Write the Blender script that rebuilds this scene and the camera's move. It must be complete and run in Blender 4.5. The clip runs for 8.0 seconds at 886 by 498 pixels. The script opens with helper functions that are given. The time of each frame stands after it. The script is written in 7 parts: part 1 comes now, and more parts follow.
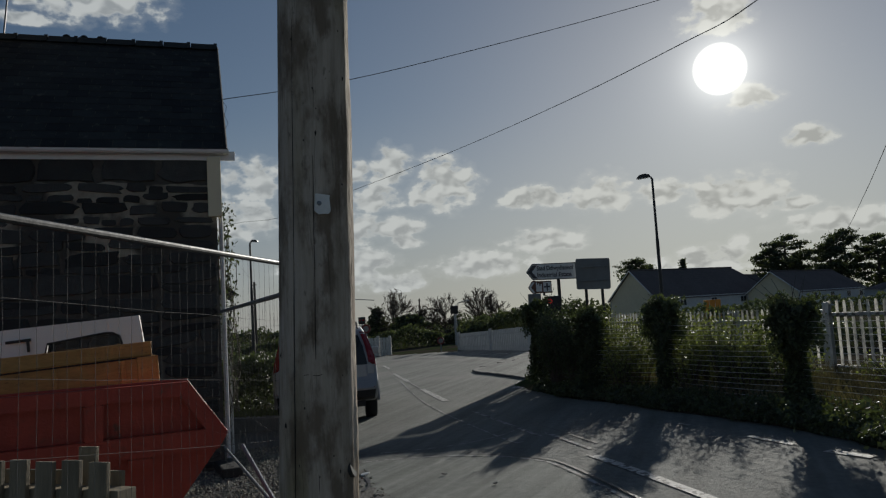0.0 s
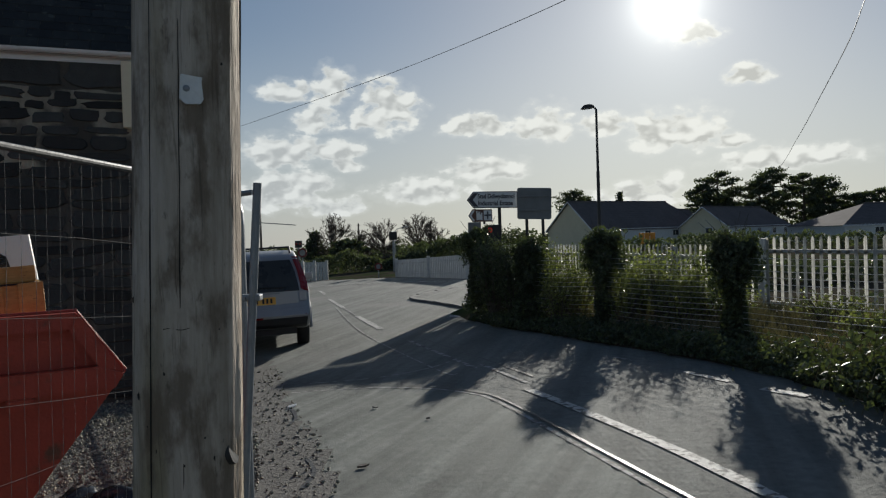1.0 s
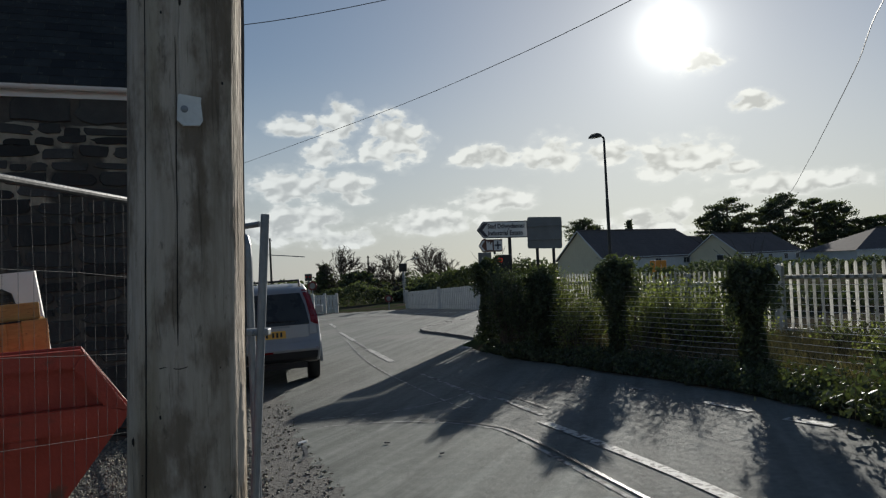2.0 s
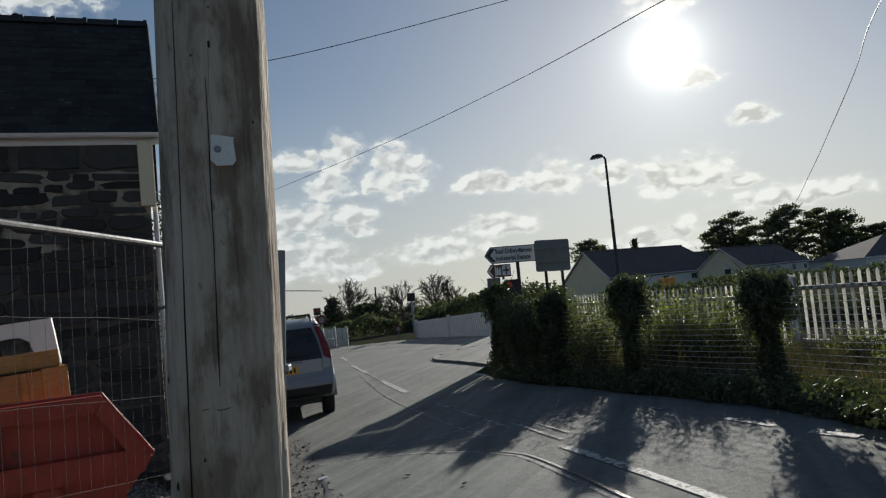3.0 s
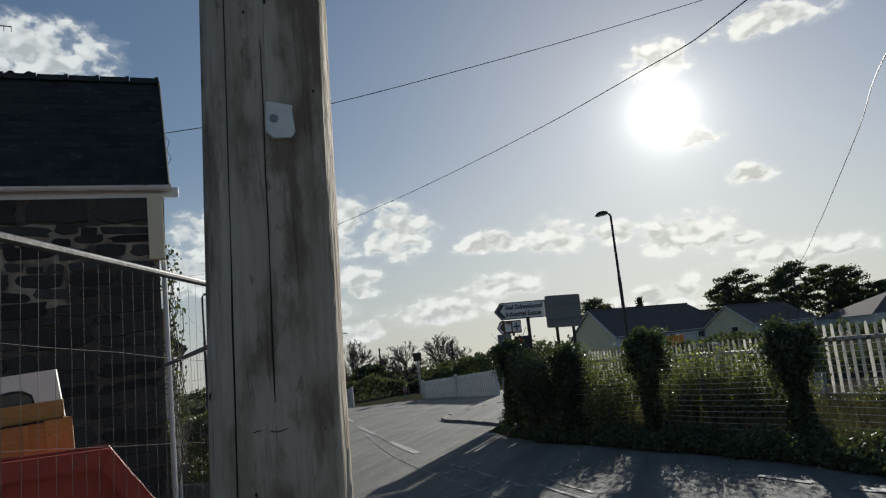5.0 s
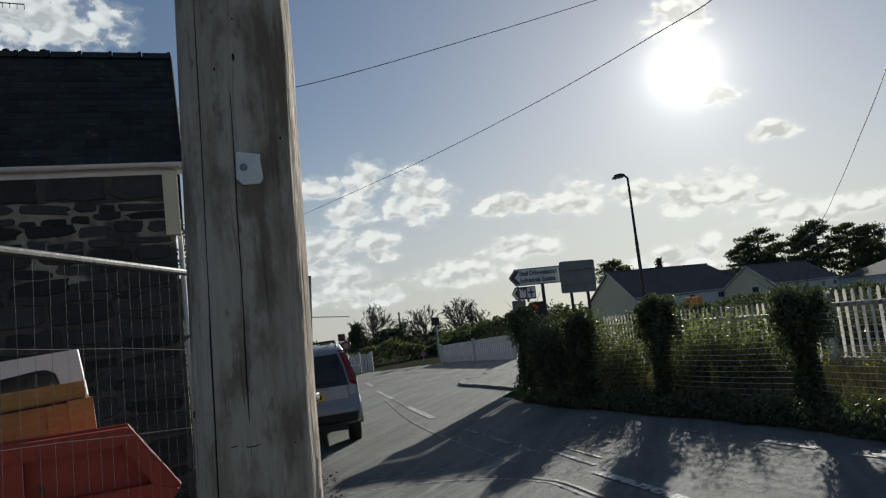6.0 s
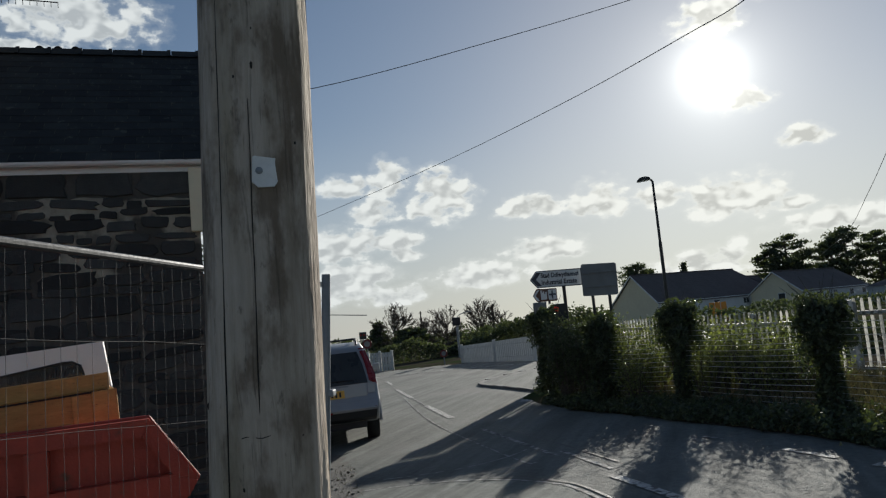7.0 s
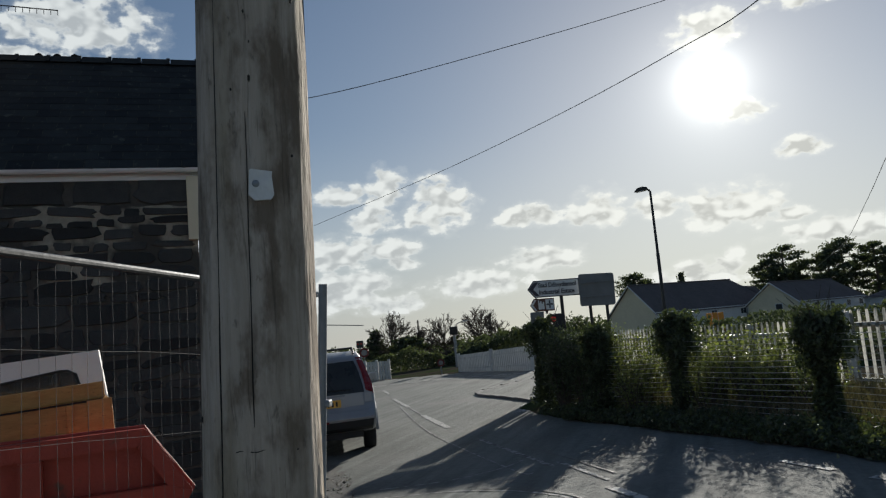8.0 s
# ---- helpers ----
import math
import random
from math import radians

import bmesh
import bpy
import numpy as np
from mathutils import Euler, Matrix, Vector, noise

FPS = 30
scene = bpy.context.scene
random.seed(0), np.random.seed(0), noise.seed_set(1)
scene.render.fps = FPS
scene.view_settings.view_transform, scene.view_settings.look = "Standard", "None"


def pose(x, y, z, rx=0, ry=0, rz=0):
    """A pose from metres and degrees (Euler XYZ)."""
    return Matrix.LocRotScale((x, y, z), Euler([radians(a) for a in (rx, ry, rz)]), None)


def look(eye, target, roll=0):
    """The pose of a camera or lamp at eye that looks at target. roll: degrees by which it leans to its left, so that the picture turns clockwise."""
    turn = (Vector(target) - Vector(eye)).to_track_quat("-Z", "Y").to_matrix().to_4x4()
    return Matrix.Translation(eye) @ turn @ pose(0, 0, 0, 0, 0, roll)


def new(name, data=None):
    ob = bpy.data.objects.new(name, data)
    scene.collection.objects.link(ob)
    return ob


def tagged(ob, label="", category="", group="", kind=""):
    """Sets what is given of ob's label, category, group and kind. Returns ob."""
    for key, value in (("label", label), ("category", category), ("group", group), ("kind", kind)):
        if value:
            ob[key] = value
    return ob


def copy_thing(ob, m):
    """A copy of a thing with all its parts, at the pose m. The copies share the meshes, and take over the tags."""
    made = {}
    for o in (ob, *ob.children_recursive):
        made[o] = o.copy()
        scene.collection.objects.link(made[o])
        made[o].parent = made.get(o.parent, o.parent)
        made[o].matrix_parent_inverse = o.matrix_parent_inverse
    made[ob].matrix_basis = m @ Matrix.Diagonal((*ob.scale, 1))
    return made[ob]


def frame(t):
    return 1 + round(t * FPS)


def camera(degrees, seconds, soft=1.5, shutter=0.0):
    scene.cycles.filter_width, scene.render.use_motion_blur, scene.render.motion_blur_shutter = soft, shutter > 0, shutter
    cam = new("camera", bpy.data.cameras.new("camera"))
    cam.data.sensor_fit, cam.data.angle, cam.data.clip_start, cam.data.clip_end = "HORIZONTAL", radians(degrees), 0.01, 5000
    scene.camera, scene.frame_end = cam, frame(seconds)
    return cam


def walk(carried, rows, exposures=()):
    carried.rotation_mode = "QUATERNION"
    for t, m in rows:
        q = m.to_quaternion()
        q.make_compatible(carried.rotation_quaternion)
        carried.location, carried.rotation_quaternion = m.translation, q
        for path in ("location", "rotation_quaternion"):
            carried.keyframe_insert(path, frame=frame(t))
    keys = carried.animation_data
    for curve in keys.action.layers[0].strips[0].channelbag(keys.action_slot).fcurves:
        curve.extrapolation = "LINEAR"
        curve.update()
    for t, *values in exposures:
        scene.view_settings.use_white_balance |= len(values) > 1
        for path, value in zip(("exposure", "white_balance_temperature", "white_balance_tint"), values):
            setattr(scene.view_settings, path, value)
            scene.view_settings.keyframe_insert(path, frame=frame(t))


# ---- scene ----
cam = camera(62.1, 8.0, soft=1.25)
# seconds, eye, (yaw, pitch, roll)
PATH = [
    (0, (-0.056, -0.293, 1.791), (4.86, 4.93, -3.44)),
    (0.5, (-0.093, 0.008, 1.769), (0.75, 0.38, -2.28)),
    (1, (-0.058, 0.188, 1.806), (0.47, -1.01, -1.9)),
    (1.5, (-0.044, 0.247, 1.801), (1.84, -1.27, -1.91)),
    (2, (-0.073, 0.286, 1.8), (1.12, 1.44, -2.77)),
    (2.2, (-0.1, 0.332, 1.814), (0.54, 3.3, -3.43)),
    (3.3, (-0.127, 0.28, 1.802), (1.67, 3.65, -5.83)),
    (3.5, (-0.129, 0.294, 1.805), (1.66, 3.34, -5.72)),
    (4, (-0.14, 0.311, 1.782), (1.92, 2.61, -4.54)),
    (4.5, (-0.251, 0.448, 1.669), (1.05, 7.07, -4.77)),
    (4.7, (-0.281, 0.506, 1.69), (0.74, 8.68, -5.52)),
    (5.8, (-0.182, 0.404, 1.797), (2.18, 5.93, -7.02)),
    (6, (-0.158, 0.374, 1.807), (2.95, 5.65, -6.62)),
    (6.5, (-0.133, 0.341, 1.812), (4.36, 5.77, -5.5)),
    (7, (-0.128, 0.335, 1.805), (4.73, 5.84, -5.42)),
    (7.5, (-0.129, 0.333, 1.807), (4.73, 5.99, -5.49)),
    (8, (-0.125, 0.335, 1.813), (4.49, 6.51, -5.14)),
]
walk(cam, [(t, pose(*e, 90 + a[1], 0, a[0]) @ pose(0, 0, 0, 0, 0, a[2])) for t, e, a in PATH],
     [(0.0, -0.5, 6500, 8), (0.4, -0.42, 6500, 8), (0.8, -0.1, 6500, 8), (1.1, 0.08, 6500, 8), (8.0, 0.15, 6500, 8)])

# ---- world and sun ----
SUN = Vector((0.279, 0.919, 0.280)).normalized()
ELEV, AZ = math.asin(SUN.z), math.atan2(SUN.x, SUN.y)


class Nodes:
    """A short way to wire node trees."""

    def __init__(self, tree):
        self.t = tree

    def add(self, kind, **k):
        n = self.t.nodes.new(kind)
        for key, v in k.items():
            setattr(n, key, v)
        return n

    def link(self, a, b):
        self.t.links.new(a, b)

    def put(self, socket, v):
        if isinstance(v, (int, float)):
            socket.default_value = v
        elif isinstance(v, (tuple, list)):
            socket.default_value = (*v, 1) if len(v) == 3 and len(socket.default_value) == 4 else v
        else:
            self.link(v, socket)

    def math(self, op, a, b=0.0, c=0.0, clamp=False):
        n = self.add("ShaderNodeMath", operation=op, use_clamp=clamp)
        for s, v in zip(n.inputs, (a, b, c)):
            self.put(s, v)
        return n.outputs[0]

    def vec(self, op, a, b=(0, 0, 0), out=0):
        n = self.add("ShaderNodeVectorMath", operation=op)
        self.put(n.inputs[0], a)
        self.put(n.inputs[1], b)
        return n.outputs[out]

    def noise(self, vector, scale, detail=4.0, rough=0.55, out=0):
        n = self.add("ShaderNodeTexNoise")
        self.put(n.inputs["Vector"], vector)
        n.inputs["Scale"].default_value, n.inputs["Detail"].default_value, n.inputs["Roughness"].default_value = scale, detail, rough
        return n.outputs[out]

    def ramp(self, f, a, b):
        n = self.add("ShaderNodeMapRange", interpolation_type="SMOOTHSTEP")
        self.put(n.inputs[0], f)
        n.inputs[1].default_value, n.inputs[2].default_value = a, b
        return n.outputs[0]

    def mix(self, f, a, b, blend="MIX"):
        n = self.add("ShaderNodeMix", data_type="RGBA", blend_type=blend)
        self.put(n.inputs[0], f)
        self.put(n.inputs[6], a)
        self.put(n.inputs[7], b)
        return n.outputs[2]


world = bpy.data.worlds.new("sky")
scene.world = world
world.use_nodes = True
world.node_tree.nodes.clear()
W = Nodes(world.node_tree)
sky = W.add("ShaderNodeTexSky", sky_type="NISHITA", sun_disc=False, sun_elevation=ELEV, sun_rotation=AZ,
            air_density=1.0, dust_density=0.5, ozone_density=2.0, altitude=10)
way = W.vec("NORMALIZE", W.add("ShaderNodeTexCoord").outputs["Generated"])
sep = W.add("ShaderNodeSeparateXYZ")
W.link(way, sep.inputs[0])
# clouds: each one a flat-based heap at an azimuth and elevation (degrees), with a half width and height
CLOUDS = [(-12.0, 11.4, 2.0, 0.9), (-8.5, 11.7, 1.8, 1.4), (-4.6, 10.3, 2.6, 2.1), (-9.8, 9.3, 2.0, 1.1), (-12.4, 7.0, 3.3, 1.3), (-8.3, 7.1, 2.0, 0.9),
          (-7.7, 5.8, 1.3, 0.6), (-11.6, 4.6, 3.1, 1.0), (-13.5, 3.8, 3.8, 1.3), (-8.8, 2.7, 2.6, 0.8), (2.4, 8.6, 2.5, 0.9), (7.7, 8.5, 2.4, 1.4),
          (12.2, 8.2, 1.9, 0.9), (15.9, 7.4, 2.3, 1.5), (18.5, 7.5, 2.3, 1.7), (20.8, 6.3, 1.5, 0.6), (3.0, 5.2, 3.1, 1.0), (-1.7, 3.8, 3.8, 1.1),
          (22.3, 10.9, 1.5, 0.75), (18.9, 14.1, 2.0, 0.9), (17.1, 20.4, 2.4, 1.5), (25.0, 4.9, 4.6, 0.9), (15.0, 2.8, 3.6, 0.9), (-30.6, 23.8, 5.1, 2.0),
          (-34.6, 21.4, 1.5, 0.5), (17.1, 4.1, 0.7, 0.6), (-19.3, 11.0, 2.4, 1.5), (-20.2, 8.0, 2.8, 1.5), (25.4, 21.1, 4.0, 1.0)]
az = W.math("MULTIPLY", W.math("ARCTAN2", sep.outputs[0], sep.outputs[1]), 57.2958)
el = W.math("MULTIPLY", W.math("ARCSINE", sep.outputs[2]), 57.2958)
flat = W.add("ShaderNodeCombineXYZ")
W.link(az, flat.inputs[0])
W.link(W.math("MULTIPLY", el, 1.5), flat.inputs[1])
puff = W.noise(flat.outputs[0], 0.62, 6.0, 0.52)
puff2 = W.noise(W.vec("ADD", flat.outputs[0], (7.0, 3.0, 0.0)), 0.3, 2.0, 0.5)
lumps = W.math("ADD", W.math("MULTIPLY", W.math("SUBTRACT", puff, 0.5), 3.4), W.math("MULTIPLY", W.math("SUBTRACT", puff2, 0.5), 1.2))
thick = None
for a, e, w, h in CLOUDS:
    u = W.math("MULTIPLY", W.math("SUBTRACT", az, a), 0.86 / w)
    v = W.math("MULTIPLY", W.math("SUBTRACT", el, e - 0.4 * h), 0.74 / h)
    v = W.math("MAXIMUM", v, W.math("MULTIPLY", v, -1.6))
    d = W.math("SUBTRACT", 1.0, W.math("ADD", W.math("MULTIPLY", u, u), W.math("MULTIPLY", v, v)))
    thick = d if thick is None else W.math("MAXIMUM", thick, d)
thick = W.math("ADD", W.math("MAXIMUM", thick, -1.2), lumps)
cover = W.math("ADD", W.math("MULTIPLY", W.ramp(thick, 0.1, 0.62), 0.85), W.math("MULTIPLY", W.ramp(thick, -0.5, 0.2), 0.15))
mass = W.noise(flat.outputs[0], 0.62, 1.5, 0.45)
above = W.noise(W.vec("ADD", flat.outputs[0], (-0.3, 0.8, 0.0)), 0.62, 1.5, 0.45)
body = W.math("MULTIPLY", W.ramp(W.math("SUBTRACT", above, mass), -0.14, 0.1), W.ramp(thick, 0.15, 0.9))
near = W.vec("DOT_PRODUCT", way, tuple(SUN), out=1)
glow = W.math("POWER", W.math("MAXIMUM", near, 0.0), 10.0)
halo = W.math("POWER", W.math("MAXIMUM", near, 0.0), 320.0)
core = W.ramp(near, math.cos(radians(1.9)), math.cos(radians(1.0)))
flare = W.math("POWER", W.math("MAXIMUM", near, 0.0), 1650.0)
# the sky's brightness eases off towards the sun, as haze does
soft_sky = W.vec("DIVIDE", sky.outputs[0], W.vec("ADD", W.vec("MULTIPLY", sky.outputs[0], (0.056, 0.051, 0.046)), (1.0, 1.0, 1.0)))
soft_sky = W.vec("MULTIPLY", soft_sky, (0.765, 0.80, 0.875))
haze = W.math("MULTIPLY", W.math("SUBTRACT", 1.0, W.ramp(el, -2.0, 17.0)), 0.7)
soft_sky = W.mix(haze, soft_sky, W.mix(glow, (5.0, 5.3, 5.6), (6.9, 7.0, 6.6)))
silver = W.mix(glow, (8.1, 8.45, 8.5), (10.0, 10.0, 9.4))
grey = W.mix(glow, (4.9, 5.25, 5.5), (6.3, 6.3, 5.9))
cloud = W.mix(body, silver, grey)
air = W.mix(W.math("MULTIPLY", cover, 0.92), soft_sky, cloud)
lit = W.mix(1.0, air, W.mix(halo, (0, 0, 0), (3.0, 2.9, 2.7)), "ADD")
lit = W.mix(1.0, lit, W.mix(flare, (0, 0, 0), (9.0, 8.9, 8.4)), "ADD")
lit = W.mix(core, lit, (90.0, 88.0, 80.0))
bg = W.add("ShaderNodeBackground")
W.link(lit, bg.inputs[0])
bg.inputs[1].default_value = 0.085
W.link(bg.outputs[0], W.add("ShaderNodeOutputWorld").inputs[0])

sun_data = bpy.data.lights.new("sun", "SUN")
sun_data.energy, sun_data.angle, sun_data.color = 4.8, radians(0.6), (1.0, 0.95, 0.87)
sun = new("sun", sun_data)
sun.matrix_world = look(SUN * 200, (0, 0, 0))


# ---- materials ----
def material(name, dark, light, rough=0.8, grain=8.0, stains=1.2, bump=0.2, metal=0.0, extra=None, spread=0.35, stretch=(1, 1, 1), vary=0.0, island=0.0, through_light=0.0, fine=60.0, spec=0.5, streak=None):
    m = bpy.data.materials.new(name)
    m.use_nodes = True
    N = Nodes(m.node_tree)
    m.node_tree.nodes.clear()
    at = N.vec("MULTIPLY", N.add("ShaderNodeNewGeometry").outputs["Position"], stretch)
    a, b, c = N.noise(at, grain, 5.0), N.noise(at, stains, 4.0), N.noise(at, fine, 3.0)
    f = N.ramp(N.math("ADD", N.math("MULTIPLY", a, 0.45), N.math("ADD", N.math("MULTIPLY", b, 0.4), N.math("MULTIPLY", c, 0.15))), 0.5 - spread, 0.5 + spread)
    col = N.mix(f, dark, light)
    if streak:
        scale, amount, turn = streak
        rot = N.add("ShaderNodeVectorRotate", rotation_type="Z_AXIS")
        N.put(rot.inputs["Vector"], at)
        rot.inputs["Angle"].default_value = radians(turn)
        f2 = N.ramp(N.noise(N.vec("MULTIPLY", rot.outputs[0], scale), 1.0, 5.0, 0.6), 0.3, 0.7)
        col = N.mix(1.0, col, N.mix(f2, (1 - amount,) * 3, (1 + amount,) * 3), "MULTIPLY")
    if vary:
        r = N.add("ShaderNodeObjectInfo").outputs["Random"]
        col = N.mix(1.0, col, N.mix(r, (1 - vary,) * 3, (1 + vary,) * 3), "MULTIPLY")
    if island:
        r = N.add("ShaderNodeNewGeometry").outputs["Random Per Island"]
        col = N.mix(1.0, col, N.mix(r, (1 - island,) * 3, (1 + island, 1 + island, 1 + 0.6 * island)), "MULTIPLY")
    if extra:
        colour, scale, low, high = extra
        col = N.mix(N.ramp(N.noise(at, scale, 5.0), low, high), col, colour)
    p = N.add("ShaderNodeBsdfPrincipled")
    N.link(col, p.inputs["Base Color"])
    N.put(p.inputs["Roughness"], N.math("ADD", rough - 0.1, N.math("MULTIPLY", a, 0.2), clamp=True))
    p.inputs["Metallic"].default_value = metal
    p.inputs["Specular IOR Level"].default_value = spec
    if bump:
        k = N.add("ShaderNodeBump")
        k.inputs["Strength"].default_value, k.inputs["Distance"].default_value = bump, 0.02
        N.link(N.math("ADD", a, N.math("MULTIPLY", c, 0.6)), k.inputs["Height"])
        N.link(k.outputs[0], p.inputs["Normal"])
    out = p.outputs[0]
    if through_light:
        tr = N.add("ShaderNodeBsdfTranslucent")
        N.link(N.mix(1.0, col, (1.9, 2.0, 0.8), "MULTIPLY"), tr.inputs[0])
        mx = N.add("ShaderNodeMixShader")
        mx.inputs[0].default_value = through_light
        N.link(out, mx.inputs[1])
        N.link(tr.outputs[0], mx.inputs[2])
        out = mx.outputs[0]
    N.link(out, N.add("ShaderNodeOutputMaterial").inputs[0])
    return m


